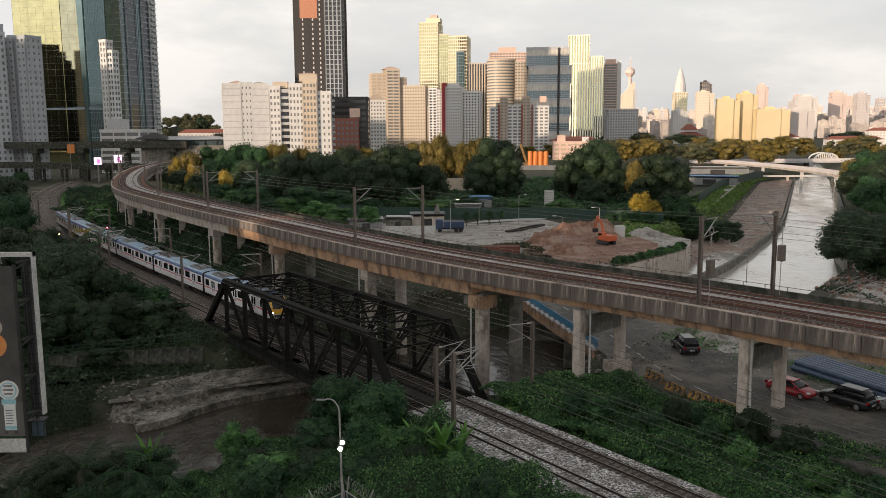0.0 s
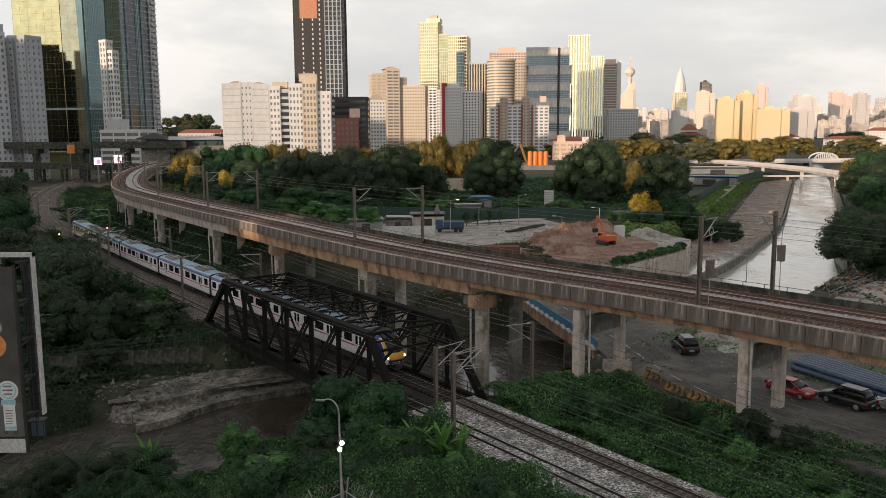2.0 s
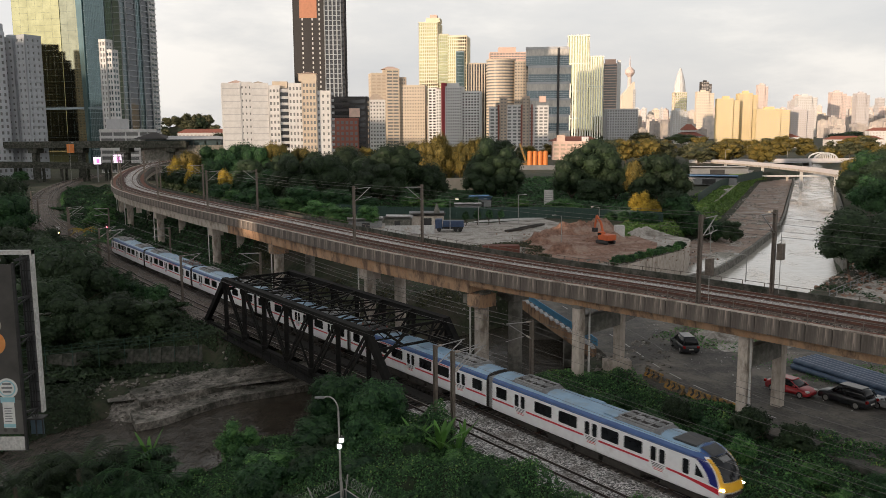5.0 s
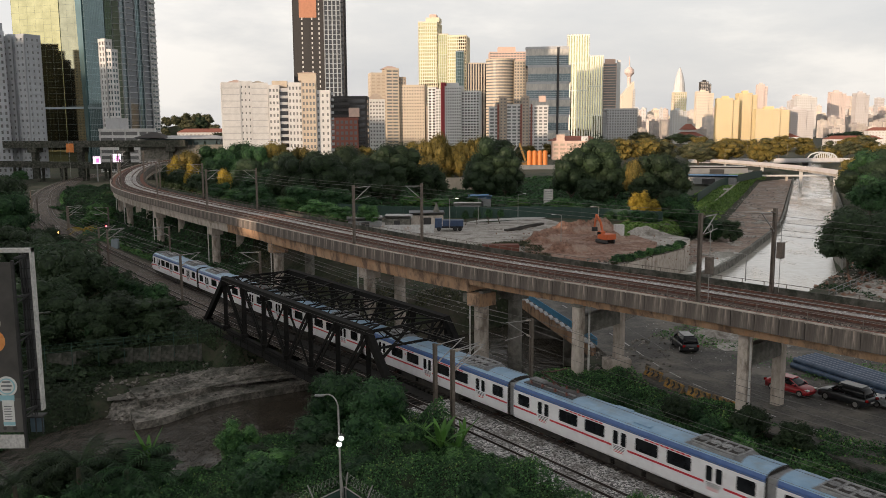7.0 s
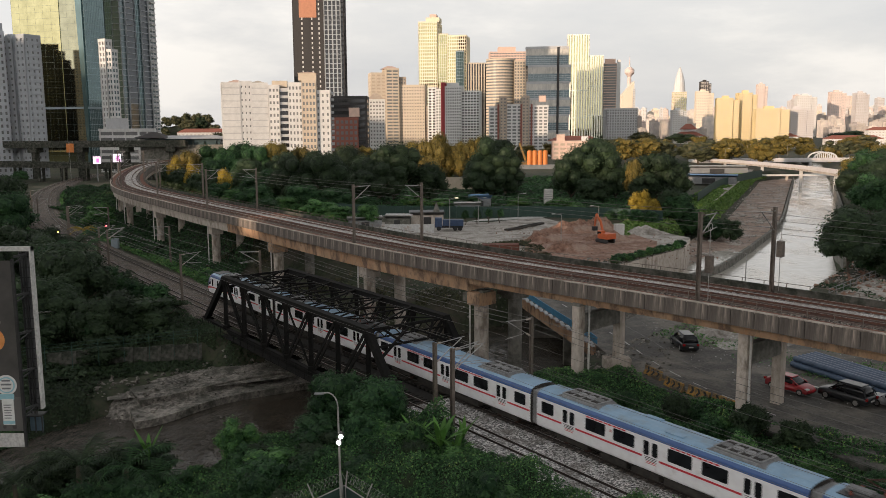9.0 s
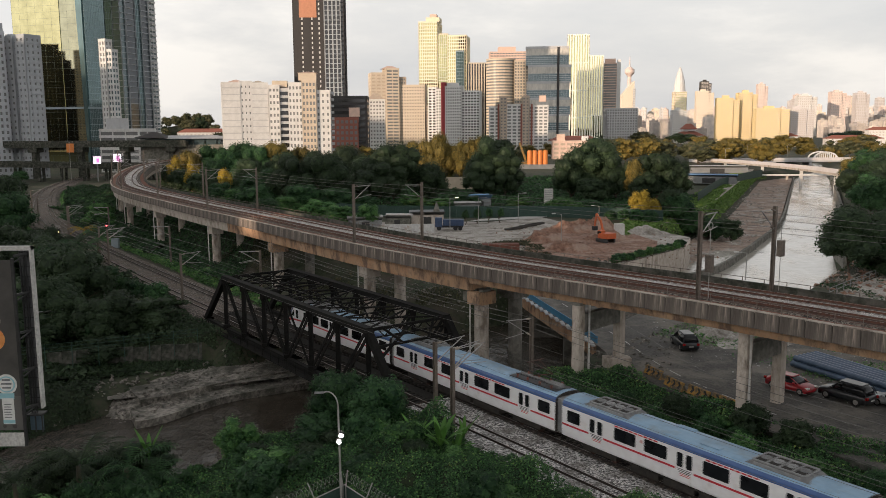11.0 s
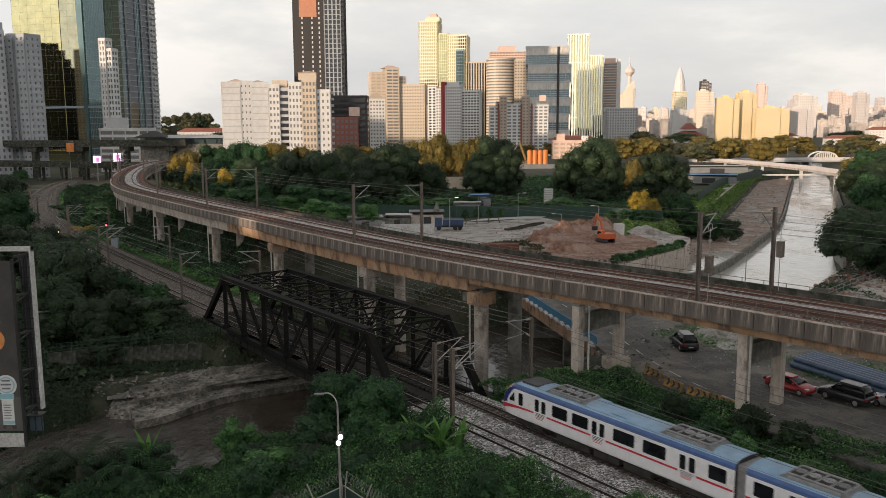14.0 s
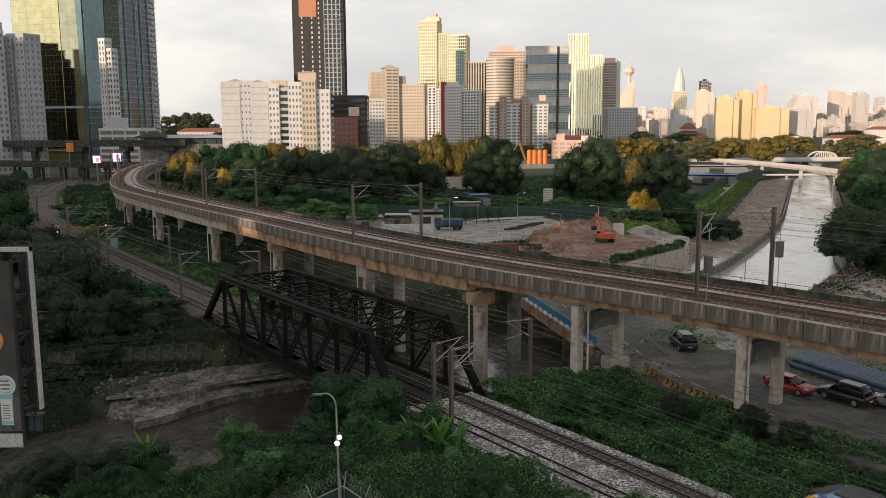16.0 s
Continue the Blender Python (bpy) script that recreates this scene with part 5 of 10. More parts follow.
# unseen stepped slab to the west, added near-black to mirror in the gold glass
b = building("apartment_slab", "plain near-black stepped slab, unseen, added for its reflection", -674, 283, -57)
for x0, x1, h in ((-40, 12, 124), (12, 18, 116), (18, 24, 106), (24, 30, 96), (30, 37, 84), (37, 46, 72), (46, 90, 60)):
    block(b, x0, x1, -30, 0, 0, h, W_SLATE, G_BLACK, 3.4, 4.0, 0.4, 0.4)
b = building("apartment_tower", "slim white apartment slab with small windows", -196.8, 500, -22)
block(b, -4, 0.4, 0, 5, 0, 76, W_WHITE, G_WIN, 3.2, 2.2, 0.4, 0.5)
block(b, 0.4, 4.2, 0.6, 5, 0, 70, W_WHITE, G_SKY, 3.2, 1.9, 0.42, 0.32)
b = building("podium_building", "white podium building with long window bands", -184, 482, -20)
block(b, -14, 13, 0, 14, 0, 24, W_WHITE, G_WIN, 3.4, 8, 0.45, 0.06, 0.5)
part("roof_box", bx(-12, -2, 3, 10, 25, 31), W_GREY, b)

# white slab apartments over the trees
b = building("apartment_block", "tall white apartment block lit by the low sun", -91.8, 400, 16)
block(b, -11.5, -3.2, 0, 12, 0, 45, W_WHITE, W_GREY, 3.0, 8.3, 0.86, 0.05, 0.12)
block(b, -3.2, 2.0, 0.4, 12, 0, 45.6, W_WHITE, G_WIN, 3.0, 1.75, 0.7, 0.66)
block(b, 2.0, 9.6, 0, 12, 0, 45, W_WHITE, W_GREY, 3.0, 7.6, 0.86, 0.05, 0.12)
hip_roof(b, -9.5, 0, 1, 11, 46, 1.6, W_PINK)
hip_roof(b, 2, 9, 1, 11, 46, 1.2, W_CREAM)
b = building("apartment_block", "white apartment block with grey recessed balconies", -70.5, 402, 6)
block(b, -11.5, -6.6, 1.4, 14, 0, 44, W_WHITE, G_WIN, 3.0, 1.65, 0.55, 0.45, 0.2)
block(b, -6.6, -2.2, 2.6, 14, 0, 42.5, W_GREY, G_BLACK, 3.0, 5, 0.42, 0.05, 0.6)
block(b, -2.2, 4.2, 0, 14, 0, 45, W_WHITE, G_WIN, 3.0, 1.6, 0.52, 0.5, 0.2)
block(b, 4.2, 10.6, -0.8, 14, 0, 46.5, W_CREAM, G_WIN, 3.0, 1.6, 0.45, 0.42, 0.2)
block(b, 10.6, 17.2, 0.6, 14, 0, 41.5, W_WHITE, G_WIN, 3.0, 2.2, 0.55, 0.62, 0.2)
part("roof_house", bx(2.6, 11.0, 0, 10, 47, 50.5), W_CREAM, b)
hip_roof(b, 2.2, 11.4, -0.5, 10.5, 50.5, 0.8, W_PINK)
part("roof_house", bx(-10, -3, 3, 10, 44, 47), W_CREAM, b)
for i in range(14):
    part("balcony", bx(17.3, 18.9, 2, 9, 1.6 + i * 3.0, 2.7 + i * 3.0), W_GREY, b)

# charcoal tower and brick block
b = building("dark_tower", "very tall charcoal tower with a grid of pale window frames", -86.2, 600, 3)
block(b, -17.6, 4.2, 0, 26, 0, 205, W_DARK, W_DARK, 3.3, 12, 0.1, 0.1, 0.1)
block(b, 4.2, 15.6, -0.8, 26, 0, 205, W_PALE2, G_BLACK, 3.3, 3.2, 0.12, 0.26, 0.3)
block(b, 15.6, 17.6, 0.5, 26, 0, 203, W_DARK, G_BLACK, 3.3, 2.2, 0.3, 0.2, 0.3)
# coppery sun reflection on the charcoal face, painted as a thin panel
part("copper_panel", bx(-13, -1.0, -0.25, 0.2, 101, 120), W_COPPER, b, "coppery sun reflection painted as a thin panel")
for xx in (-11.2, -4.3, 0.6):
    for i in range(40):
        part("slot_window", bx(xx - 0.45, xx + 0.45, -0.22, 0.1, 40 + i * 3.3, 41.6 + i * 3.3), W_WHITE, b)
b = building("brick_block", "dark block with red brick facade and square windows", -57.8, 520, 2)
block(b, -12, 11.6, 0.8, 24, 0, 43, W_DARK, G_BLACK, 3.6, 24, 0.4, 0.1, 0.2)
block(b, -10.6, 6.0, -0.6, 10, 0, 30, W_BRICK, G_WIN, 3.4, 2.6, 0.42, 0.42, 0.3)
part("glass_lounge", bx(0.5, 7, 0.2, 5, 31.5, 37), W_PINK, b)
b = building("apartment_block", "small white apartment block with narrow windows", -55, 700, 4)
block(b, -7.5, 7.5, 0, 14, 0, 47, W_WHITE, G_WIN, 3.0, 2.4, 0.55, 0.5)
hip_roof(b, -7, 7, 1, 13, 48, 5, W_TAN)
b = set_back(building("apartment_block", "tan apartment block with stacked balconies", -53.8, 850, 12), 1.12)
block(b, -17, -2, 0, 22, 0, 78, W_CREAM, W_TAN, 3.2, 5, 0.6, 0.3, 0.15)
block(b, -2, 10, -2, 22, 0, 82, W_CREAM, G_WIN, 3.2, 6, 0.5, 0.12, 0.7)
block(b, 10, 18, 1, 22, 0, 74, W_TAN, G_WIN, 3.2, 2.8, 0.5, 0.5)
hip_roof(b, -6, 12, 2, 16, 83, 3, W_PINK)
b = set_back(building("apartment_block", "tan apartment block with regular small windows", -31, 852, -6), 1.12)
block(b, -13, 13.5, 0, 20, 0, 66, W_CREAM, G_WIN, 3.2, 2.6, 0.6, 0.55, 0.2)
block(b, 13.5, 20, 2, 20, 0, 45, W_TAN, G_WIN, 3.2, 2.4, 0.5, 0.45)

# golden tower group
b = set_back(building("golden_tower", "tall stepped golden tower with ribbed stone and glass", 0.6, 1000, -8), 1.1)
block(b, -28, -6, 0, 40, 0, 146, W_GOLD, G_GOLD, 3.8, 2.2, 0.35, 0.35, 0.2)
block(b, -6, 6, 2, 40, 0, 132, W_GOLD, G_GOLD, 3.8, 2.2, 0.08, 0.15, 0.3)
block(b, 6, 28, 1, 40, 0, 130, W_GOLD, G_GOLD, 3.8, 2.2, 0.35, 0.35, 0.2)
part("crown", bx(-20, -4, 4, 24, 147, 152), W_GOLD, b)
part("crown", bx(-16, -8, 8, 20, 152, 156), W_PINK, b)
block(b, 16, 25, -0.8, 6, 0, 112, W_BLUEG, G_TEAL, 3.8, 2.2, 0.1, 0.08, 0.15)
b = building("apartment_block", "white apartment block with a maroon stripe", 12.5, 900, -10)
block(b, -28, -19.5, 1, 18, 0, 66, W_WHITE, G_BLACK, 3.0, 4, 0.5, 0.4)
part("maroon_stripe", bx(-13.8, -9.2, -1, 16, 0, 72), W_MAROON, b, "maroon painted stripe")
block(b, -19.5, -13.8, 0, 18, 0, 64, W_WHITE, G_WIN, 3.0, 2.6, 0.45, 0.45)
block(b, -9.2, 8, -1, 18, 0, 67, W_WHITE, G_WIN, 3.0, 2.6, 0.5, 0.4)
block(b, 8, 27, 1.5, 18, 0, 62, W_WHITE, G_BLACK, 3.0, 3.2, 0.5, 0.45)
part("roof_house", bx(-8, 4, 2, 10, 68, 71.5), W_WHITE, b)
b = building("striped_tower", "dark tower with pale vertical ribs", 47.7, 1100, 0)
block(b, -17, 17, 0, 30, 0, 106, W_CREAM, G_BLACK, 4, 3.4, 0.05, 0.45, 0.8)
b = building("long_block", "pale pink block behind the towers", 113, 1400, 0)
block(b, -34, 34, 0, 40, 0, 146, W_PINK, G_WIN, 4, 5, 0.55, 0.2)
part("roof_house", bx(-20, 8, 4, 30, 147, 155), W_PINK, b)
b = building("round_tower", "pale round-fronted tower with close window bands", 70, 1000, 0)
bm = bmesh.new()
tube(bm, (0, 16, 0), (0, 16, 104), 17.0, n=32)
part("drum", bm, G_WIN, b, smooth=False)
for i in range(30):
    bm = bmesh.new()
    tube(bm, (0, 16, 1 + i * 3.5), (0, 16, 2.9 + i * 3.5), 17.5, n=32)
    part("floor_band", bm, W_CREAM, b)
block(b, 15, 38, 4, 30, 0, 101, W_CREAM, G_WIN, 3.5, 3.2, 0.45, 0.4)
b = building("glass_office", "dark banded glass office tower with overhanging blocks", 119, 950, -7)
for i, (z0, z1, ox) in enumerate(((0, 20, 1.0), (20.3, 38, -0.6), (38.3, 56, 0.8), (56.3, 74, -0.4), (74.3, 92, 1.2), (92.3, 112, -1.5))):
    block(b, -24 + ox, 23 + ox, 0, 36, z0, z1, W_GREY, G_SKY, 2.2, 3.0, 0.16, 0.04, 0.2, "stacked_block")
    part("ledge", bx(-24.6 + ox, 23.6 + ox, -0.7, 36.6, z1 - 1.6, z1 - 0.1), W_GREY, b)
    part("blind_band", bx(-24.3 + ox, 23.3 + ox, -0.45, 36.3, z1 - 8.5, z1 - 1.6), W_BAND, b)
part("dark_seam", bx(9.0, 11.5, -1.2, 0.5, 0, 112), W_DARK, b)
b = building("apartment_block", "brown and white apartment slab with stacked balconies", 68.8, 760, -4)
block(b, -26.4, -17, 1, 18, 0, 42, W_WHITE, G_WIN, 2.9, 4.6, 0.45, 0.3)
block(b, -17, -11, 0, 18, 0, 51, W_TAN, G_WIN, 2.9, 3.0, 0.55, 0.5)
block(b, -11, 3, 1, 18, 0, 44, W_WHITE, G_WIN, 2.9, 4.6, 0.45, 0.3)
block(b, 3, 9, 0, 18, 0, 51, W_TAN, G_WIN, 2.9, 3.0, 0.55, 0.5)
block(b, 9, 26, 1, 18, 0, 43, W_WHITE, G_WIN, 2.9, 4.6, 0.45, 0.3)
for xx in (-16.6, 3.4, 18.0):
    part("roof_house", bx(xx, xx + 6, 3, 12, 47, 52.5), W_PINK, b)
for xx in (-19.2, 1.4, 10.6):
    part("brown_pier", bx(xx, xx + 1.5, -0.7, 2, 0, 45), W_BRICK, b)

# yellow ribbed towers
b = set_back(building("ribbed_tower", "tall ribbed tower whose upper part glows yellow in the sun", 184.4, 1150, -9), 1.22)
block(b, -15, 13, 0, 30, 0, 146, W_RIB, G_GOLD, 40, 3.5, 0.02, 0.55, 0.7)
b = set_back(building("ribbed_tower", "ribbed tower with yellow upper floors", 206, 1148, -9), 1.22)
block(b, -12, 10.5, 0, 26, 0, 118, W_RIB, G_GOLD, 40, 3.4, 0.02, 0.55, 0.7)
b = set_back(building("office_tower", "copper-faced tower between white end walls", 237.8, 1200, -12), 1.22)
block(b, -13, 8, 0.8, 24, 0, 112, W_PINK, G_WIN, 3.6, 20, 0.3, 0.05)
part("end_wall", bx(8, 13.2, -0.6, 24, 0, 117), W_WHITE, b)
part("end_wall", bx(-15.5, -13, -0.6, 24, 0, 115), W_WHITE, b)
part("roof_house", bx(-9, 6, 4, 20, 112, 119), W_PINK, b)
b = building("apartment_block", "grey mid-rise block at the foot of the towers", 222, 1050, 0)
block(b, -18, 20, 0, 20, 0, 46, W_GREY, G_WIN, 3.4, 3.2, 0.4, 0.4)

# far city
b = building("observation_tower", "distant observation tower with a bulbous head", 659.7, 3000, 0, "tower")
bm = bmesh.new()
for z0, z1, r0, r1 in ((0, 198, 10, 6.5), (198, 211, 6.5, 17), (211, 222, 17, 17), (222, 232, 17, 6), (232, 270, 2.6, 0.6)):
    tube(bm, (0, 0, z0), (0, 0, z1), r0, r1, 16)
part("shaft", bm, W_HAZE1, b)
b = building("slanted_tower", "distant pale tower with a slanting roof", 437.1, 2000, 0)
bm = bmesh.new()
vs = [bm.verts.new(p) for p in ((-15, 0, 0), (15, 0, 0), (15, 26, 0), (-15, 26, 0), (-15, 0, 96), (15, 0, 130), (15, 26, 130), (-15, 26, 96))]
for f in ((3, 2, 1, 0), (4, 5, 6, 7), (0, 1, 5, 4), (1, 2, 6, 5), (2, 3, 7, 6), (3, 0, 4, 7)):
    bm.faces.new([vs[i] for i in f])
part("body", bm, W_HAZE2, b)
block(b, 12, 17, -1, 20, 0, 112, W_WHITE, G_FAR, 4, 5, 0.5, 0.3)
b = building("spire_tower", "distant pale tower tapering to a spire", 618.4, 2200, 0)
block(b, -15, 15, 0, 30, 0, 112, W_HAZE2, G_GOLD, 4, 5, 0.4, 0.35)
bm = bmesh.new()
for z0, z1, r0, r1 in ((112, 135, 15, 13), (135, 160, 13, 7.5), (160, 176, 7.5, 1)):
    tube(bm, (0, 15, z0), (0, 15, z1), r0, r1, 12)
part("spire", bm, W_WHITE, b)
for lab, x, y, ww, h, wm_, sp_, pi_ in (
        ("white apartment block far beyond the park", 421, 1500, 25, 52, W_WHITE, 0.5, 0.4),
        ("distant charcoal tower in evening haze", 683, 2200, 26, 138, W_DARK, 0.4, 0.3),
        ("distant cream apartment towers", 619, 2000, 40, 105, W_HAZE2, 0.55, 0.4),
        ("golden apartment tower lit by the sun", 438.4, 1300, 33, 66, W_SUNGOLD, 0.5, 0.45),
        ("apartment tower in painted sun gold with dark centre bay", 469.8, 1304, 28, 74, W_SUNGOLD, 0.5, 0.45),
        ("long slab of flats in painted sun gold", 546.7, 1400, 53, 52, W_SUNGOLD, 0.55, 0.35),
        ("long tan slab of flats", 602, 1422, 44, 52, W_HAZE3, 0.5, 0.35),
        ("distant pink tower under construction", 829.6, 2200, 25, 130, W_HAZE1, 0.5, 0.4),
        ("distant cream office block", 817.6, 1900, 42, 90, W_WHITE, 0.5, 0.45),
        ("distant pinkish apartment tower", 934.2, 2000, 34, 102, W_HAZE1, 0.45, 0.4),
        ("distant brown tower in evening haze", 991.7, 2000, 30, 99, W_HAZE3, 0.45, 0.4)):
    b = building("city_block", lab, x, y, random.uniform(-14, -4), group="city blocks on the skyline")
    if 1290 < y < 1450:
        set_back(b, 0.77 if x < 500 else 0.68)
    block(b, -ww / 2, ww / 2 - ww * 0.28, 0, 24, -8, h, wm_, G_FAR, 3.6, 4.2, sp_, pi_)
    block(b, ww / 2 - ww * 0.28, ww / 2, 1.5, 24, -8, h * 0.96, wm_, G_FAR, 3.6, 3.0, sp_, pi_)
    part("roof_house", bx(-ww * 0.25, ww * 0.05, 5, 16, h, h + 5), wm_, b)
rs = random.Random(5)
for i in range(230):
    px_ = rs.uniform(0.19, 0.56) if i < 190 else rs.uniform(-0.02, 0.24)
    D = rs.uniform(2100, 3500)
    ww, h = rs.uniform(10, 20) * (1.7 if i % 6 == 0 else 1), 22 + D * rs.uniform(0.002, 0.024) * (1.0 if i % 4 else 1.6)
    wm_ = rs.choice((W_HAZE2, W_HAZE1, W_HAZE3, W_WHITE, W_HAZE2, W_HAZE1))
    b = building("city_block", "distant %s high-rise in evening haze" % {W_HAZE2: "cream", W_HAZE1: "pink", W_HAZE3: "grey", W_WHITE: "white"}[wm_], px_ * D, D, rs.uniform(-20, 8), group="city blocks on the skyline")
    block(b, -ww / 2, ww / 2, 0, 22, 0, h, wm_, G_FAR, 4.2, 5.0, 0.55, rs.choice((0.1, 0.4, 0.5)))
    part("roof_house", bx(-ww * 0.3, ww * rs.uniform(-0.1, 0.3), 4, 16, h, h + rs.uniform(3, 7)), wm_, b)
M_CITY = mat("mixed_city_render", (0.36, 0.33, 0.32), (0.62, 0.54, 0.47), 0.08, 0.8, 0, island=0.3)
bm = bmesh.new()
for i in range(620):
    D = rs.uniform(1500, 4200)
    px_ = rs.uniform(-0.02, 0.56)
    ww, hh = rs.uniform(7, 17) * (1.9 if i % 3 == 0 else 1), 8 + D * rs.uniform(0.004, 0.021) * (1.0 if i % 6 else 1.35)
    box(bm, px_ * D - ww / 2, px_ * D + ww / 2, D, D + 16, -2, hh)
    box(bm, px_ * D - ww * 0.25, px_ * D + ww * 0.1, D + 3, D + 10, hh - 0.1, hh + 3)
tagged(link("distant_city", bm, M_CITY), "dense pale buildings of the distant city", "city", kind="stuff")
# low white buildings and red roofs past the trees
for lab, x, y, ww, h, rot in (
        ("low peach hall with a dark red roof behind the flats", 392, 960, 26, 11, -5), ("low peach building among trees", 111, 700, 40, 12, 4),
        ("low white school block beyond the trees", -251, 900, 60, 20, 10), ("low white building with a red hip roof", 560, 1060, 46, 17, -12), ("low cream building past the park", 470, 960, 60, 8, -8)):
    b = building("low_building", lab, x, y, rot)
    block(b, -ww / 2, ww / 2, 0, 16, 0, h, W_WHITE, G_FAR, 3.2, 4, 0.6, 0.5)
    hip_roof(b, -ww / 2 - 1, ww / 2 + 1, -1, 17, h + 1.1, 4, W_ROOF)
b = set_back(building("pagoda_hall", "hall with a tiered dark red roof", 353, 1200, 0), 1.0)
block(b, -18, 18, 0, 24, 0, 10, W_WHITE, G_FAR, 4, 6, 0.4, 0.3)
hip_roof(b, -20, 20, -2, 26, 11, 7, W_ROOF)
part("upper_tier", bx(-9, 9, 6, 18, 17, 20), W_WHITE, b)
hip_roof(b, -11, 11, 4, 20, 20, 8, W_ROOF)


# ------------------------------------------------------------ unseen blocks added behind the drone to shade the valley
def behind(q0, q1, h, dist=200.0, depth=40.0):
    """An unseen plain block added across the sun's way: q0 to q1 along the row, dist metres back."""
    ax, ay = math.sin(radians(SUN_AZ)), math.cos(radians(SUN_AZ))
    c = Vector((ax * dist + -ay * (q0 + q1) / 2, ay * dist + ax * (q0 + q1) / 2, -1.0))
    b = empty("apartment_slab", Matrix.Translation(c) @ Matrix.Rotation(math.atan2(ax, -ay), 4, "Z"))
    tagged(b, "plain cream block, unseen, added to shade the valley", "building")
    wd = abs(q1 - q0)
    block(b, -wd / 2, wd / 2, -depth, 0, 0, h, W_CREAM, G_WIN, 3.0, 4.0, 0.5, 0.4)


# ------------------------------------------------------------ foliage
def leaf_mesh(name, co, material):
    """co: (n, k, 3) corners of n separate leaves of k corners."""
    n, k = co.shape[:2]
    me = bpy.data.meshes.new(name)
    me.vertices.add(n * k)
    me.vertices.foreach_set("co", co.reshape(-1).astype(np.float32))
    me.loops.add(n * k)
    me.loops.foreach_set("vertex_index", np.arange(n * k, dtype=np.int32))
    me.polygons.add(n)
    me.polygons.foreach_set("loop_start", np.arange(0, n * k, k, dtype=np.int32))
    me.update(calc_edges=True)
    me.materials.append(material)
    return me


def leaves(pts, size, rng, normal=None, lean=0.7, slim=0.55):
    """Three-cornered leaves at pts, turned at random round a mean normal."""
    n = len(pts)
    nn = rng.normal(size=(n, 3))
    nn /= np.linalg.norm(nn, axis=1, keepdims=True)
    if normal is not None:
        nn = nn * lean + normal
        nn /= np.linalg.norm(nn, axis=1, keepdims=True)
    r = rng.normal(size=(n, 3))
    u = np.cross(nn, r)
    u /= np.linalg.norm(u, axis=1, keepdims=True) + 1e-9
    v = np.cross(nn, u)
    s = (size * rng.uniform(0.6, 1.4, n))[:, None]
    return np.stack([pts - u * s * 0.5, pts + u * s * 0.5, pts + v * s * slim * 1.1 + nn * s * 0.1], 1)


def vnoise(x, y, scale, seed):
    """Smooth value noise of 0 to 1."""
    x, y = np.asarray(x) / scale, np.asarray(y) / scale
    xi, yi = np.floor(x), np.floor(y)
    fx, fy = x - xi, y - yi
    fx, fy = fx * fx * (3 - 2 * fx), fy * fy * (3 - 2 * fy)

    def h(i, j):
        v = np.sin(i * 127.1 + j * 311.7 + seed * 74.7) * 43758.5453
        return v - np.floor(v)

    return (h(xi, yi) * (1 - fx) + h(xi + 1, yi) * fx) * (1 - fy) + (h(xi, yi + 1) * (1 - fx) + h(xi + 1, yi + 1) * fx) * fy


def ball(levels):
    """Corners of the faces of a unit ball, (n, 3, 3)."""
    bm = bmesh.new()
    bmesh.ops.create_icosphere(bm, subdivisions=levels, radius=1.0)
    co = np.array([[tuple(v.co) for v in f.verts] for f in bm.faces])
    bm.free()
    return co


BALLS = (ball(1), ball(2))


def crown_mesh(name, material, seed, n_lobes, n_leaves, size, core, low=0.5):
    """A crown of unit size: many rounded boughs, each clad in leaves outside and closed by twigs inside."""
    rng = np.random.default_rng(seed)
    d = rng.normal(size=(n_lobes, 3))
    d[:, 2] += 0.25
    d /= np.linalg.norm(d, axis=1, keepdims=True)
    cen = d * rng.uniform(0.46, 0.76, (n_lobes, 1))
    cen[:, 2] = np.maximum(cen[:, 2], -low)
    rad = rng.uniform(0.2, 0.4, n_lobes)
    cen, rad = np.concatenate([cen, np.zeros((1, 3))]), np.append(rad, 0.55)
    m = n_leaves * 4
    lob = rng.choice(n_lobes + 1, m, p=rad ** 2 / (rad ** 2).sum())
    dr = rng.normal(size=(m, 3))
    dr /= np.linalg.norm(dr, axis=1, keepdims=True)
    tuft = np.sin(dr[:, 0] * 9 + lob) * np.sin(dr[:, 1] * 9 - lob) * np.sin(dr[:, 2] * 9 + 2 * lob)
    p = cen[lob] + dr * (rad[lob] * (0.82 + 0.42 * rng.random(m) ** 2 + 0.16 * tuft))[:, None]
    gap = np.linalg.norm(p[:, None] - cen[None], axis=2) / rad[None]
    gap[np.arange(m), lob] = 9
    k = (gap.min(1) > 0.9) & (dr[:, 2] > rng.uniform(-1.1, -0.2, m))
    p, dr = p[k][:n_leaves], dr[k][:n_leaves]
    lv = leaves(p, size, rng, dr * 0.8 + np.array([0, 0, 0.4]), 0.75)
    b = BALLS[core]
    wob = 1 + 0.1 * np.sin(b * 5).sum(2, keepdims=True) / 3
    inner = (cen[:, None, None] + b[None] * wob[None] * (rad * 0.86)[:, None, None, None]).reshape(-1, 3, 3)
    return leaf_mesh(name, np.concatenate([lv, inner]), material)


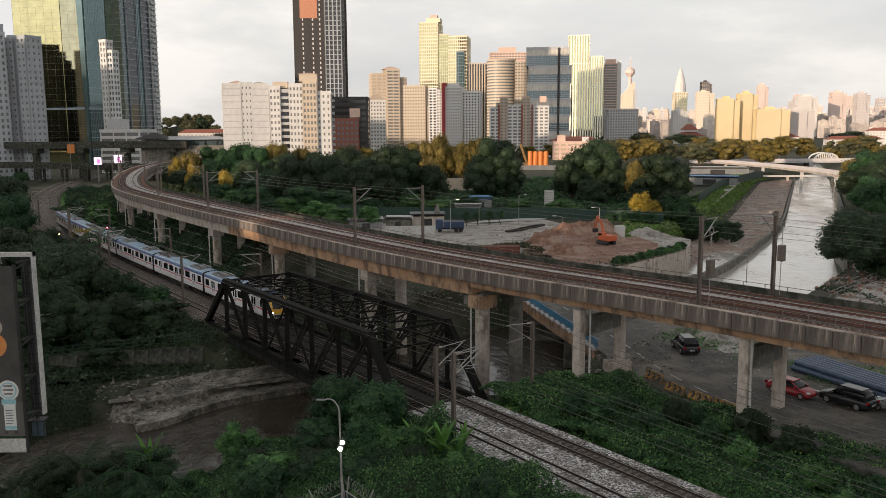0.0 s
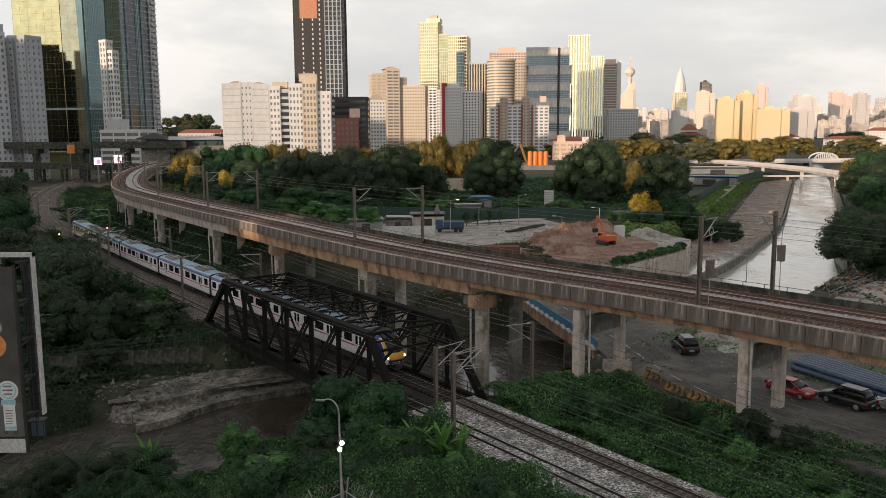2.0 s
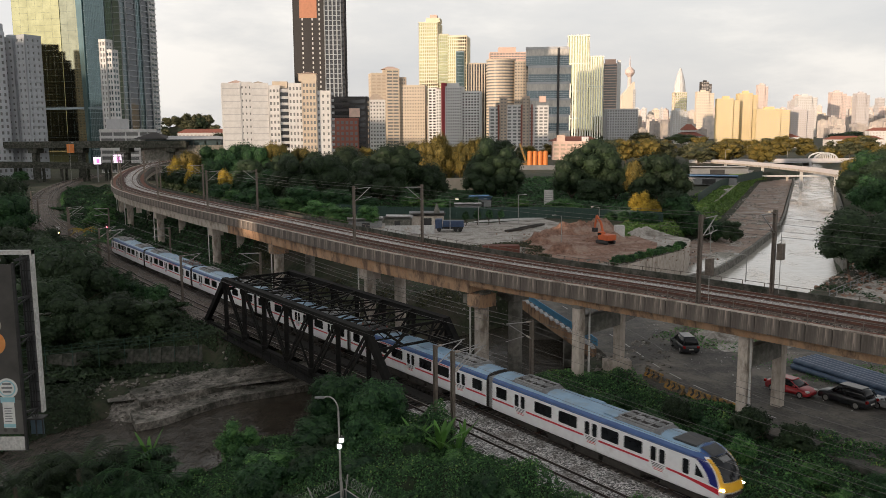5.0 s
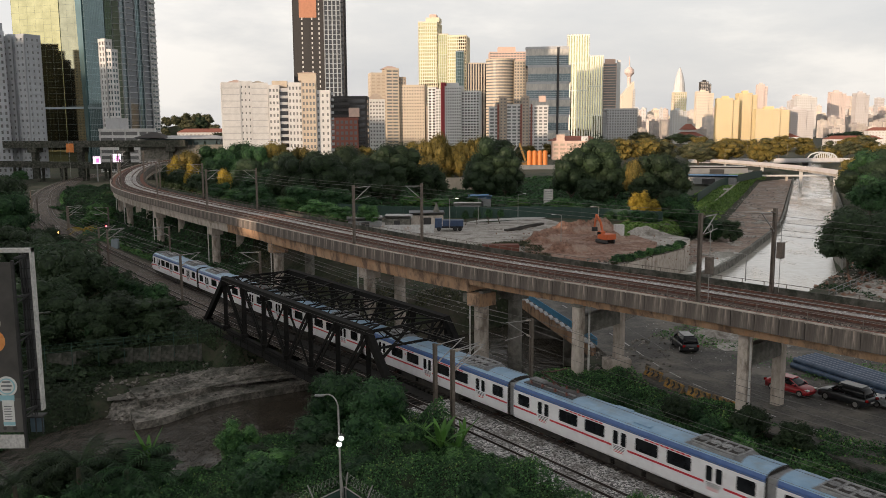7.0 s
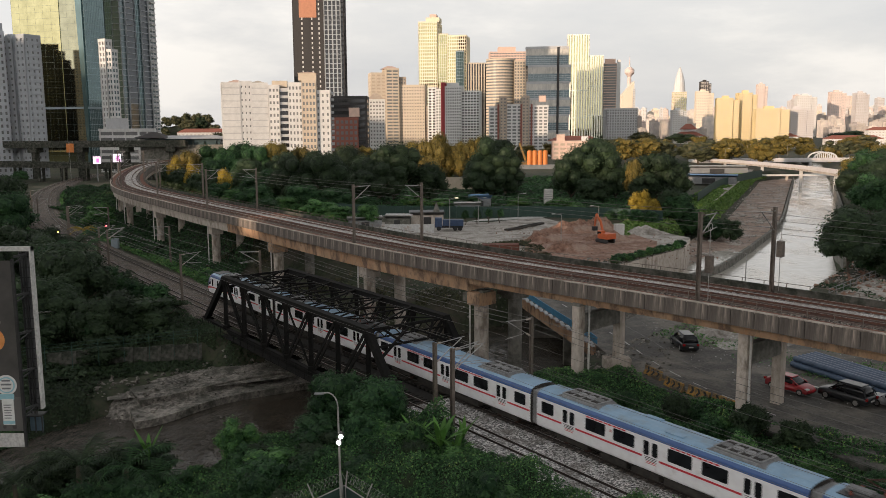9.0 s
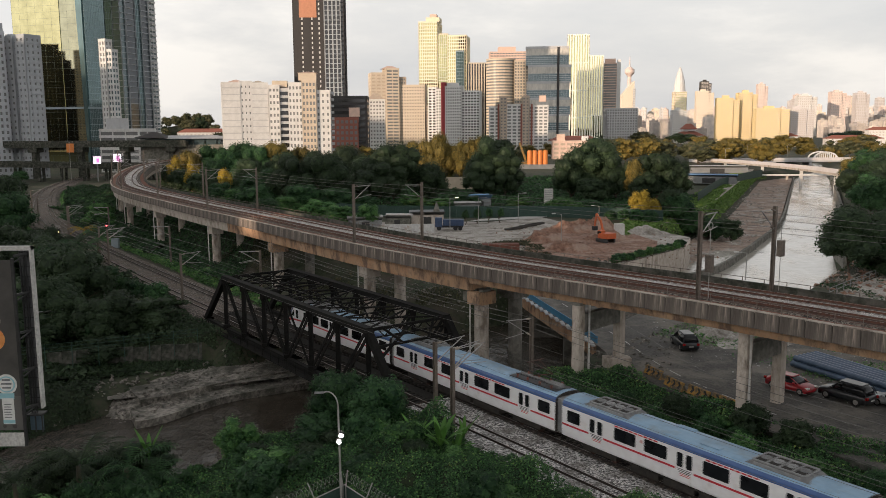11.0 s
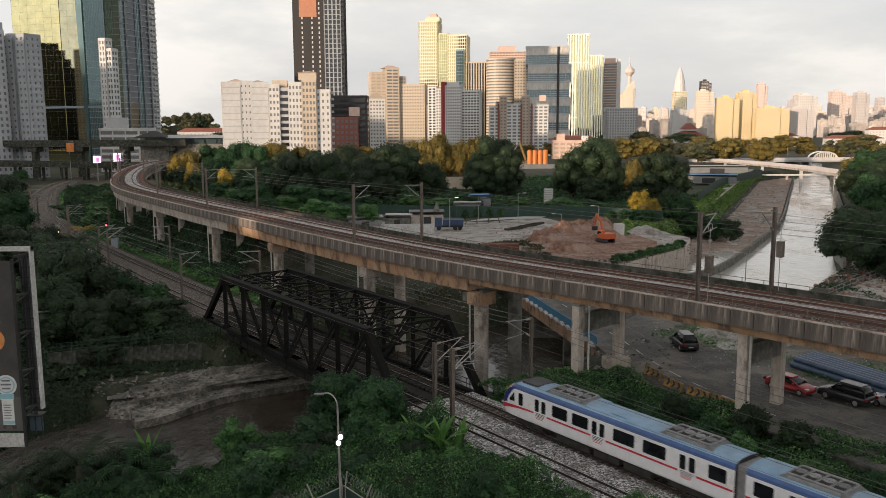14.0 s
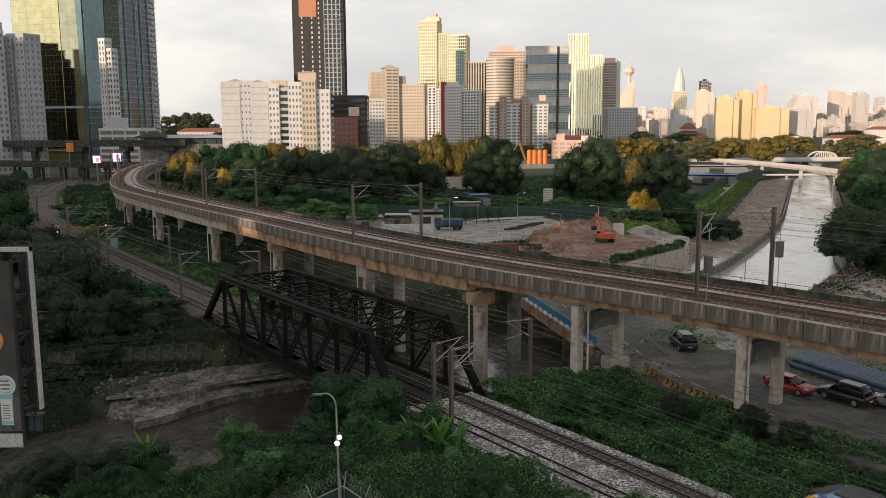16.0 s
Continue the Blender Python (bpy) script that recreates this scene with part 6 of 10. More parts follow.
def trunk_bm(h, r, seed, limbs=6, spread=3.0, top=1.0):
    rr = random.Random(seed)
    bm = bmesh.new()
    p = Vector((0, 0, -0.5))
    n = 5
    pts = [p]
    for i in range(n):
        pts.append(pts[-1] + Vector((rr.uniform(-0.25, 0.25), rr.uniform(-0.25, 0.25), (h + 0.5) / n)))
    for i in range(n):
        tube(bm, pts[i], pts[i + 1], r * (1 - 0.13 * i) * (1.35 if i == 0 else 1), r * (1 - 0.13 * (i + 1)), 8)
    for k in range(limbs):
        a = 2 * math.pi * k / limbs + rr.uniform(-0.4, 0.4)
        b0 = pts[3].lerp(pts[5], rr.random())
        b1 = b0 + Vector((math.cos(a) * spread * 0.5, math.sin(a) * spread * 0.5, spread * rr.uniform(0.35, 0.7)))
        b2_ = b1 + Vector((math.cos(a) * spread * 0.5, math.sin(a) * spread * 0.5, spread * rr.uniform(0.1, 0.5)))
        tube(bm, b0, b1, r * 0.42, r * 0.28, 6)
        tube(bm, b1, b2_, r * 0.28, r * 0.1, 5)
    return bm


CROWNS = {}
WOODS = collections.defaultdict(list)
TRACK_NP = np.array([(p.x, p.y) for p in TRACK])
TRACK_NP = np.concatenate([TRACK_NP, np.array([(p.x, p.y) for p in TRACK_NEAR])])
VIA_NP = np.array([(p.x, p.y) for p in VIA])


def tree(x, y, h, r, leaf, shape=0, label="", trunk_share=0.14, z=None, name="tree"):
    """A tree of height h and crown radius r; shape picks one of the crown meshes."""
    far = 3 if h < 4.6 else 0 if y < 180 else 2 if y > 450 else 1
    # haze over far green crowns is put into a duller leaf colour
    if far == 2 and leaf is L_MID:
        leaf = L_SCRUB
    key = (leaf.name, shape, far, r > (5 if far == 0 else 7))
    if key not in CROWNS:
        count, size, core = ((4400, 0.068, 1) if r > 5 else (2500, 0.095, 1), (5200, 0.058, 1) if r > 7 else (2800, 0.08, 0), (1300, 0.09, 0), (1400, 0.12, 0))[far]
        CROWNS[key] = crown_mesh("crown", leaf, 40 + shape * 7, 20 + shape % 3 * 4, count, size, core)
    if TRACK_NP is not None and np.hypot(TRACK_NP[:, 0] - x, TRACK_NP[:, 1] - y).min() < (4.6 + r * 0.75 if h > 5 else 4.2 + r * 0.5):
        return None
    if np.hypot(VIA_NP[:, 0] - x, VIA_NP[:, 1] - y).min() < 4.8 + r * 0.7 and h > 3:
        return None
    g = gz(x, y) if z is None else z
    ch = h * (1 - trunk_share) / 2
    place = pose(x, y, g, 0, 0, (x * 37 + y * 13) % 360)
    seat = Matrix.Translation((0, 0, h - ch * 1.05)) @ Matrix.Diagonal((r, r * (0.9 + 0.2 * ((x * 3.7) % 1)), ch * 1.2, 1))
    if far == 2:
        WOODS[leaf.name].append((CROWNS[key], place @ seat, place, h, r))
        return None
    t = empty(name, place)
    tagged(t, label or "broad-leaved tree with a dense dark green crown", "tree")
    part("trunk", trunk_bm(h * trunk_share * 1.15, max(0.16, h * 0.024), int(abs(x * 7 + y)), 6, r * 0.75), M_BARK, t)
    c = new("crown", CROWNS[key])
    c.parent = t
    c.matrix_basis = seat
    return t


rt = random.Random(11)


def row(n, x0, y0, x1, y1, h0, h1, r0, r1, leaf_choices, label, jitter=6.0, **kw):
    for i in range(n):
        f = (i + 0.5) / n
        rat = (x0 + (x1 - x0) * f) / (y0 + (y1 - y0) * f)
        if 0.088 < rat < 0.142 and 240 < y0 < 530:
            continue  # a clearing by the silos
        tree(x0 + (x1 - x0) * f + rt.uniform(-jitter, jitter), y0 + (y1 - y0) * f + rt.uniform(-jitter, jitter), rt.uniform(h0, h1), rt.uniform(r0, r1), rt.choice(leaf_choices), rt.randrange(4), label, **kw)


DK, MD, OL = "broad-leaved tree with a dense dark green crown", "leafy green tree beside the viaduct", "tree with olive crown touched by the low sun"
# behind the viaduct: the large trees one by one
def trees(label, leaf, *spec):
    for k, (x, y, h, r) in enumerate(spec):
        tree(x, y, h, r, leaf, (k + int(h)) % 4, label, 0.1)


GL = "tall tree with low-sun gold put into its leaves"
trees(DK, L_DEEP, (-15.6, 268.9, 18.8, 11), (-46, 259, 15, 8.5), (-36, 256, 16.4, 8.5), (-20.8, 258, 13, 8), (17.1, 298.6, 20.2, 9.7), (13, 290, 12, 8), (22, 292, 14, 8))
trees(DK, L_DEEP, (-43.8, 303, 15.7, 9.2), (-33.4, 302, 16.9, 8.2), (-58, 308, 15, 8.5), (-26, 282, 14, 8), (-70, 303, 13, 8), (-4, 270, 12, 7))
trees(DK, L_DEEP, (49.7, 279.4, 19.6, 10.5), (41.9, 273, 15.6, 7.4), (56, 270, 14.7, 7.3), (68.2, 265, 15.7, 9), (74.7, 265, 12, 5.4), (62, 258, 9, 6), (47, 262, 8, 6))
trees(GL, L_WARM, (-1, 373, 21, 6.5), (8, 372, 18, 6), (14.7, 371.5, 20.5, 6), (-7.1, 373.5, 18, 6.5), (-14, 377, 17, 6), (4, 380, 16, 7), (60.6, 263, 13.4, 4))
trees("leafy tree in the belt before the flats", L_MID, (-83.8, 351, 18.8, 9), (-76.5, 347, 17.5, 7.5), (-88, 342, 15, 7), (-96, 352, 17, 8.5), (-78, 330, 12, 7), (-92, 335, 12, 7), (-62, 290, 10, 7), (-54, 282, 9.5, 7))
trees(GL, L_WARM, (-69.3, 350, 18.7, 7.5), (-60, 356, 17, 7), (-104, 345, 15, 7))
trees("tree with the low sun's gold painted into its crown", L_YELLOW, (-102.6, 321.5, 13.4, 3.6), (-91.6, 307, 11.8, 3.2), (-76.1, 293, 9.9, 3.4))
trees("round dark tree behind the viaduct curve", L_DEEP, (-98, 312, 9, 6), (-86, 297, 8.5, 6), (-80, 286, 7.5, 5.5), (-107, 330, 11, 6), (-112, 345, 12, 7))
trees("yellow shrub catching the sun", L_YELLOW, (50.6, 213.6, 7.4, 3.3), (53.6, 212.6, 5.6, 2.8))
trees("low bush in front of the hoarding", L_MID, (45, 208, 3.2, 2.2), (48, 206.5, 3.4, 2.2), (51, 204.5, 3.2, 2.2), (42, 209.5, 2.8, 2))
trees("dark leafy tree beside the curving tracks", L_DEEP, (-101, 192, 14.7, 6.5), (-97, 178, 13, 6), (-108, 202, 13, 6.5), (-118, 215, 13, 7), (-112, 190, 13, 7))
trees("round green bush between the curving tracks and the viaduct", L_FRESH, (-92, 231, 8, 5), (-90, 219, 5.5, 4), (-97, 243, 8, 5), (-101, 256, 8, 5.5), (-86, 208, 4.5, 4), (-106, 270, 8, 5.5), (-84, 200, 4, 3.5))
trees("spreading fresh green bush behind the viaduct", L_FRESH, (-25.6, 206, 4.8, 5), (-18, 203, 5.5, 3.4), (-64, 258, 5.3, 6), (-33, 222, 5, 5), (-44, 232, 5, 5))
trees("spreading green tree behind the viaduct", L_MID, (-54.8, 242, 7.4, 6.5), (-70, 262, 7, 6), (-40, 240, 8, 6), (-30, 238, 7, 6), (-62, 275, 8, 7), (-48, 226, 5, 5))
row(5, 58, 214, 67, 211, 4.5, 8, 3.5, 5, (L_DEEP, L_MID), "dense dark green shrub tree on the river bank", 3.5, trunk_share=0.1)
row(5, 28, 234, 44, 228, 3, 4.5, 3, 4.2, (L_FRESH, L_MID), "low green bushes behind the site fence", 3, trunk_share=0.1)
row(9, -40, 246, 40, 244, 3, 5, 3.4, 4.6, (L_MID, L_FRESH), "low green bushes behind the site fence", 4, trunk_share=0.1)
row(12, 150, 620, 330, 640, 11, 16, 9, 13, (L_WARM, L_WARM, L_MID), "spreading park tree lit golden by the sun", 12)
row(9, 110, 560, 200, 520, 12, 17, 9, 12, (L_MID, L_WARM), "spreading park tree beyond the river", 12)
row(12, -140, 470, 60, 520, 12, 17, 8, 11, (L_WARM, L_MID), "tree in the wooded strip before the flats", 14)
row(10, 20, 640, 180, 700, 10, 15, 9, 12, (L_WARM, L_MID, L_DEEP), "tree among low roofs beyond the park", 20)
row(12, -280, 760, -80, 800, 15, 22, 12, 16, (L_DEEP, L_MID), "tree on the wooded rise far away", 25)
hill = bmesh.new()
hn = 24
hg = [[hill.verts.new((-292 + 100 * (i / hn * 2 - 1), 980 + 60 * (j / hn * 2 - 1), -1 + 30 * max(0.0, math.cos(min(1.0, math.hypot(i / hn * 2 - 1, j / hn * 2 - 1)) * math.pi / 2)) ** 1.2)) for i in range(hn + 1)] for j in range(hn + 1)]
for a, b2 in zip(hg, hg[1:]):
    for i in range(hn):
        hill.faces.new((a[i], a[i + 1], b2[i + 1], b2[i]))
tagged(link("hill", hill, M_GROUND, smooth=True), "low wooded hill behind the station", "hill", kind="structure")
for k in range(46):
    u_, v_ = rt.uniform(-0.5, 0.8), rt.uniform(-0.75, 0.15)
    tree(-292 + 100 * u_, 980 + 60 * v_, rt.uniform(9, 15), rt.uniform(7, 10), rt.choice((L_DEEP, L_MID)), rt.randrange(4), "tree on the wooded hill far away", z=-2 + 30 * max(0.0, math.cos(min(1.0, math.hypot(u_, v_)) * math.pi / 2)) ** 1.2)
row(10, 330, 800, 640, 900, 11, 16, 11, 15, (L_WARM, L_MID), "spreading tree far along the river", 25)
row(14, 60, 1000, 900, 1300, 14, 20, 16, 24, (L_MID, L_DEEP, L_WARM), "tree in the green belt before the city", 40)
# more of the same belts, low and full, so that the ground does not show between the crowns
row(8, 58, 222, 71, 205, 3.5, 6, 3, 4.5, (L_DEEP, L_MID), "dense dark green shrub tree on the river bank", 2.5, trunk_share=0.06)
row(12, -190, 330, -112, 250, 6, 10, 5, 8, (L_DEEP, L_MID), "dark tree between the railway lines", 7, trunk_share=0.06)
row(8, -46, 99, -31, 104, 4.0, 6.0, 3.2, 4.2, (L_DEEP,), "dense dark tree above the river bank", 1.5, trunk_share=0.08)
row(10, -72, 96, -46, 94, 4.5, 7, 3.4, 4.6, (L_DEEP,), "dense dark tree above the river bank", 3, trunk_share=0.08)
row(4, 68, 128, 80, 141, 3.5, 5.5, 3.2, 4.2, (L_DEEP, L_MID), "dark shrub on the river bank", 2, trunk_share=0.06)
# right of the river
row(7, 156, 304, 212, 400, 12, 17, 7, 10, (L_DEEP, L_MID, L_WARM), "tall bank tree beside the river", 6)
row(5, 122, 232, 148, 285, 12, 16, 7, 9, (L_DEEP, L_MID), "tall bank tree beside the river", 5)
row(6, 205, 330, 260, 470, 13, 17, 9, 12, (L_DEEP, L_WARM, L_MID), "tall bank tree beside the river", 8)
row(6, 106, 206, 142, 262, 8, 12, 5, 7, (L_DEEP, L_MID, L_DEEP), "dense dark tree on the far river bank", 4)
tree(65.2, 132.5, 10.4, 6.4, L_DEEP, 1, "round dark tree standing on the river bank", 0.22)
tree(74.5, 137, 10.5, 5.5, L_DEEP, 2, "dark tree standing on the river bank", 0.2)
# left foreground and along the tracks
row(9, -262, 372, -168, 384, 5, 9, 4, 6, (L_DEEP, L_MID), "dark tree below the elevated road", 5)
row(6, -120, 205, -88, 172, 9, 13, 5.5, 7.5, (L_DEEP, L_MID), "dark tree beside the railway", 4)
def track_row(n, s0, s1, o0, o1, h0, h1, r0, r1, leaf_choices, label, jitter=2.0, **kw):
    a, b = tp(s0, o0), tp(s1, o1)
    row(n, a.x, a.y, b.x, b.y, h0, h1, r0, r1, leaf_choices, label, jitter, **kw)


NB = "dense dark tree beside the railway tracks"
track_row(7, -122, -172, 31, 31.5, 5.5, 7.5, 3.6, 4.8, (L_DEEP, L_MID), NB, 1.6, trunk_share=0.12)
track_row(8, -112, -172, 25, 24, 7.5, 10, 4.5, 6, (L_DEEP, L_DEEP, L_MID), NB, 2, trunk_share=0.15)
track_row(7, -108, -165, 17, 14, 8, 11, 5, 6.5, (L_DEEP,), NB, 2.5, trunk_share=0.15)
track_row(5, -104, -150, 8, 4, 8, 11, 5, 6.5, (L_DEEP,), NB, 2.5, trunk_share=0.15)
track_row(9, -97, -128, 24, 26, 2.6, 4.6, 2.4, 3.4, (L_DEEP, L_MID), "low dark bush above the retaining wall", 2, trunk_share=0.1)
for x_, y_, h_, r_ in ((-5.9, 68.2, 7.9, 2.5), (-3.2, 66.2, 6.0, 2.5), (-8.6, 66.5, 5.4, 2.8), (-5.5, 64.5, 5.0, 2.9), (-10.5, 68, 4.4, 2.6), (-1.0, 64.0, 2.4, 2.0), (-9.5, 63.0, 3.0, 2.6)):
    tree(x_, y_, h_, r_, L_MID, int(h_ * 10) % 4, "bushy green shrub overgrown with creepers at the bridge end", 0.08)
track_row(9, -134, -160, 34.6, 34.4, 4.7, 5.6, 2.6, 3.3, (L_DEEP, L_MID), "leafy tree close beside the tracks", 0.6, trunk_share=0.1)
row(6, -165, 300, -118, 262, 6, 10, 5, 7, (L_MID, L_FRESH, L_DEEP), "green tree between the curving tracks", 6, trunk_share=0.2)
row(5, -105, 262, -92, 222, 4, 6, 3.5, 5, (L_MID, L_FRESH), "green bush below the viaduct curve", 4, trunk_share=0.1)
row(7, -185, 310, -140, 210, 10, 15, 6, 8, (L_DEEP, L_DEEP, L_MID), "tall dark tree at the track side", 7)
row(4, 46, 76, 60, 84, 3.4, 5, 2.6, 3.6, (L_MID, L_DEEP), "bushy green tree behind the parked cars", 2, trunk_share=0.12)


for x_, y_, h_, r_ in ((21.5, 64.5, 3.4, 2.0), (23.6, 62.2, 3.0, 1.9), (26, 59.5, 2.6, 1.8), (19.2, 66.0, 2.6, 1.6)):
    tree(x_, y_, h_, r_, L_DEEP, 2, "dark leafy bush at the foot of the viaduct pier", 0.08)
rn = random.Random(21)
for k in range(46):
    x_, y_ = rn.uniform(-40, 14), rn.uniform(50, 63)
    s_, o_ = UX * x_ + UY * y_, -UY * x_ + UX * y_
    dd_, hh_ = river_dist(np.array(x_), np.array(y_))
    if o_ < 33.5 and dd_ > hh_ + 3.5:
        tree(x_, y_, rn.uniform(2.0, 3.6), rn.uniform(1.4, 2.4), rn.choice((L_MID, L_MID, L_DEEP, L_FRESH)), rn.randrange(4), "leafy green shrub among creepers on the near bank", 0.06)
for k in range(30):
    s_, o_ = rn.uniform(-52, 6), rn.uniform(48.5, 55.5)
    q_ = tp(s_, o_)
    tree(q_.x, q_.y, rn.uniform(1.3, 2.3), rn.uniform(1.0, 1.8), rn.choice((L_MID, L_MID, L_FRESH)), rn.randrange(4), "leafy green shrub between the railway and the road", 0.06)


# undergrowth: leaves over a lumpy cover of creepers, one mesh for each stretch
def undergrowth(name, label, inside, x0, x1, y0, y1, height, per_m2, size, leaf, seed, floor=0.15):
    rng = np.random.default_rng(seed)
    n = int((x1 - x0) * (y1 - y0) * per_m2)
    x, y = rng.uniform(x0, x1, n), rng.uniform(y0, y1, n)
    k = inside(x, y)
    x, y = x[k], y[k]

    def cover(x, y):
        a = vnoise(x, y, 4.5, seed) ** 1.6
        b = vnoise(x + 31, y - 7, 1.7, seed + 3)
        c = vnoise(x - 11, y + 5, 0.7, seed + 5)
        d, h = river_dist(x, y)
        low = 0.35 + 0.65 * ramp01(d - h, 0.5, 7.0)
        return ground_z(x, y) + floor + low * height * (0.62 * a + 0.30 * b * (0.4 + a) + 0.16 * c)

    z = cover(x, y)
    e = 0.15
    nx_, ny_ = -(cover(x + e, y) - z) / e, -(cover(x, y + e) - z) / e
    nn = np.stack([nx_, ny_, np.ones_like(x)], 1)
    nn /= np.linalg.norm(nn, axis=1, keepdims=True)
    p = np.stack([x, y, z - rng.uniform(0, 0.45, len(x)) ** 2 * 1.5], 1)
    ob = new(name, leaf_mesh(name, leaves(p, size, rng, nn, 0.75, 0.75), leaf))
    tagged(ob, label, "undergrowth", kind="stuff")
    # near-black sheet below the leaves, with the shade down there put into its colour
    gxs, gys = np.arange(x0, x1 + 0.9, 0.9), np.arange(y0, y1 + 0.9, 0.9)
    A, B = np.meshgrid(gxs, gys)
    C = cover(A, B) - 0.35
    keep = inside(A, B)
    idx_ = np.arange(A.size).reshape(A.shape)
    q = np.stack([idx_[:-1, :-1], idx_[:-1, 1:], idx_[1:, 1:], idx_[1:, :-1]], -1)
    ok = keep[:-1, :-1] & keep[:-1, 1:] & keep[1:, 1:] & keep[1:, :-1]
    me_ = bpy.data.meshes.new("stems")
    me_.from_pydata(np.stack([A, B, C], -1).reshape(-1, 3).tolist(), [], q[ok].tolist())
    me_.materials.append(M_UNDERLEAF)
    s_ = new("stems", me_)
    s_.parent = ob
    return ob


M_UNDERLEAF = mat("shaded_stems", (0.010, 0.017, 0.007), (0.022, 0.035, 0.012), 5, 0.95, 0.6)


def so(x, y):
    return UX * x + UY * y, -UY * x + UX * y


def near_bank(x, y):
    s, o = so(x, y)
    d, h = river_dist(x, y)
    edge = 36.6 + 0.9 * (vnoise(x, y, 2.2, 9) - 0.5)
    return (o < edge) & (d > h + 0.3) & (x > -48) & ~((s < -58) & (d < h + 0.6)) & ((s > -104))


def mid_strip(x, y):
    s, o = so(x, y)
    d, h = river_dist(x, y)
    return (o > 45.5 + 1.0 * vnoise(x, y, 2.0, 4)) & (o < 58.6 + 1.6 * vnoise(x, y, 3.0, 8) + 2.6 * ramp01(s, -40, -22)) & (s > -58) & (d > h + 2.0)


def by_wall(x, y):
    u, v = (x + 36) * 0.97 + (y - 95) * 0.24, -(x + 36) * 0.24 + (y - 95) * 0.97
    return (u > -3) & (u < 14) & (v < 1.0)


def far_left_bank(x, y):
    s, o = so(x, y)
    d, h = river_dist(x, y)
    return (o < 37.2) & (s < -94) & (d > h + 4.6) & ~((s > -108) & (o > 31.5)) & (y < 190) & ~((x > -38) & (x < -26) & (y < 90.5)) & ~by_wall(x, y)


def under_viaduct(x, y):
    s, o = so(x, y)
    d, h = river_dist(x, y)
    return (o > 49) & (o < 95) & (s < -64) & (d > h + 3) & ~((x > -34) & (y < 152))


undergrowth("creeper_cover", "dense creepers and bushes on the near river bank", near_bank, -48, 34, 42, 76, 3.6, 230, 0.145, L_MID, 3)
undergrowth("creeper_tips", "fresh light green shoots over the creepers", near_bank, -48, 34, 42, 76, 3.75, 36, 0.14, L_FRESH, 3, 0.22)
undergrowth("trackside_bushes", "dense bushes between the railway and the road", mid_strip, -2, 62, 18, 92, 1.9, 110, 0.17, L_MID, 6, 0.05)
undergrowth("trackside_weeds", "light green weeds between the railway and the road", mid_strip, -2, 62, 18, 92, 2.1, 40, 0.17, L_FRESH, 6, 0.0)
def verge(x, y):
    s, o = so(x, y)
    return (o > 45.7 + 0.5 * vnoise(x, y, 1.2, 14)) & (o < 51) & (s > -57) & (s < 20)


undergrowth("verge_grass", "fresh green grass along the edge of the ballast", verge, 2, 62, 10, 78, 0.55, 120, 0.2, L_FRESH, 16, -0.12)
undergrowth("bank_scrub", "dark scrub on the far river bank", far_left_bank, -110, -26, 66, 190, 2.6, 16, 0.42, L_DEEP, 12)
undergrowth("slope_grass", "rough green grass and scrub below the viaduct", under_viaduct, -110, 12, 95, 260, 1.1, 14, 0.4, L_MID, 15)


def viaduct_weeds(x, y):
    d, h = river_dist(x, y)
    s, o = so(x, y)
    return (o > 49) & (d > h + 2.5) & (vnoise(x, y, 5.0, 51) + 0.4 * vnoise(x, y, 1.6, 52) > 0.68) & ((x < 8) | (y > 125))


undergrowth("viaduct_weeds", "patches of dry weeds on the slope below the viaduct", viaduct_weeds, -42, 20, 98, 172, 0.9, 26, 0.3, L_SCRUB, 53, 0.02)


def far_verge(x, y):
    s, o = so(x, y)
    return (o > 46.4 + 0.6 * vnoise(x, y, 1.5, 24)) & (o < 51.5) & (s > -178) & (s < -105)


undergrowth("far_verge_grass", "green grass along the ballast beyond the bridge", far_verge, -78, -14, 110, 182, 0.7, 34, 0.34, L_FRESH, 77, 0.0)


def line_grass(x, y):
    k = np.min(np.hypot(x[..., None] - TRACK_NP[::3, 0], y[..., None] - TRACK_NP[::3, 1]), -1) if x.size else x
    return (k > 3.6) & (k < 8 + 4 * vnoise(x, y, 6, 71)) & (-UY * x + UX * y > 30)


undergrowth("line_grass", "fresh green grass beside the curving tracks", line_grass, -150, -60, 140, 330, 0.7, 9, 0.5, L_FRESH, 73, 0.05)


def bank_grass(x, y):
    d, h = river_dist(x, y)
    ap = apron_width(x, y)
    k = d - h - ap
    return (ap > 8) & (k > 0.2) & (k < 12)


def belt(x, y):
    d, h = river_dist(x, y)
    line = np.where(x < 10, 229.0 - 0.2 * x, np.where(x < 44, 226.0, 216.0))
    v = np.min(np.hypot(x[..., None] - VIA_NP[::4, 0], y[..., None] - VIA_NP[::4, 1]), -1) if x.size else x
    return (y > line) & (d > h + apron_width(x, y) + 9) & (v > 7)


def wall_foot(x, y):
    d, h = river_dist(x, y)
    return (d > h + 0.2) & (y < 91.8 + (x + 44.5) * 0.25) & (x < -33 - (96 - y) * 0.1) & ~by_wall(x, y)


def parking_weeds(x, y):
    return (vnoise(x, y, 3.2, 31) > 0.52) & (x + 0.62 * y > 82) & (x + 0.62 * y < 97)


def right_bank(x, y):
    d, h = river_dist(x, y)
    return (d > h + 2) & (vnoise(x, y, 4.0, 17) > 0.55)


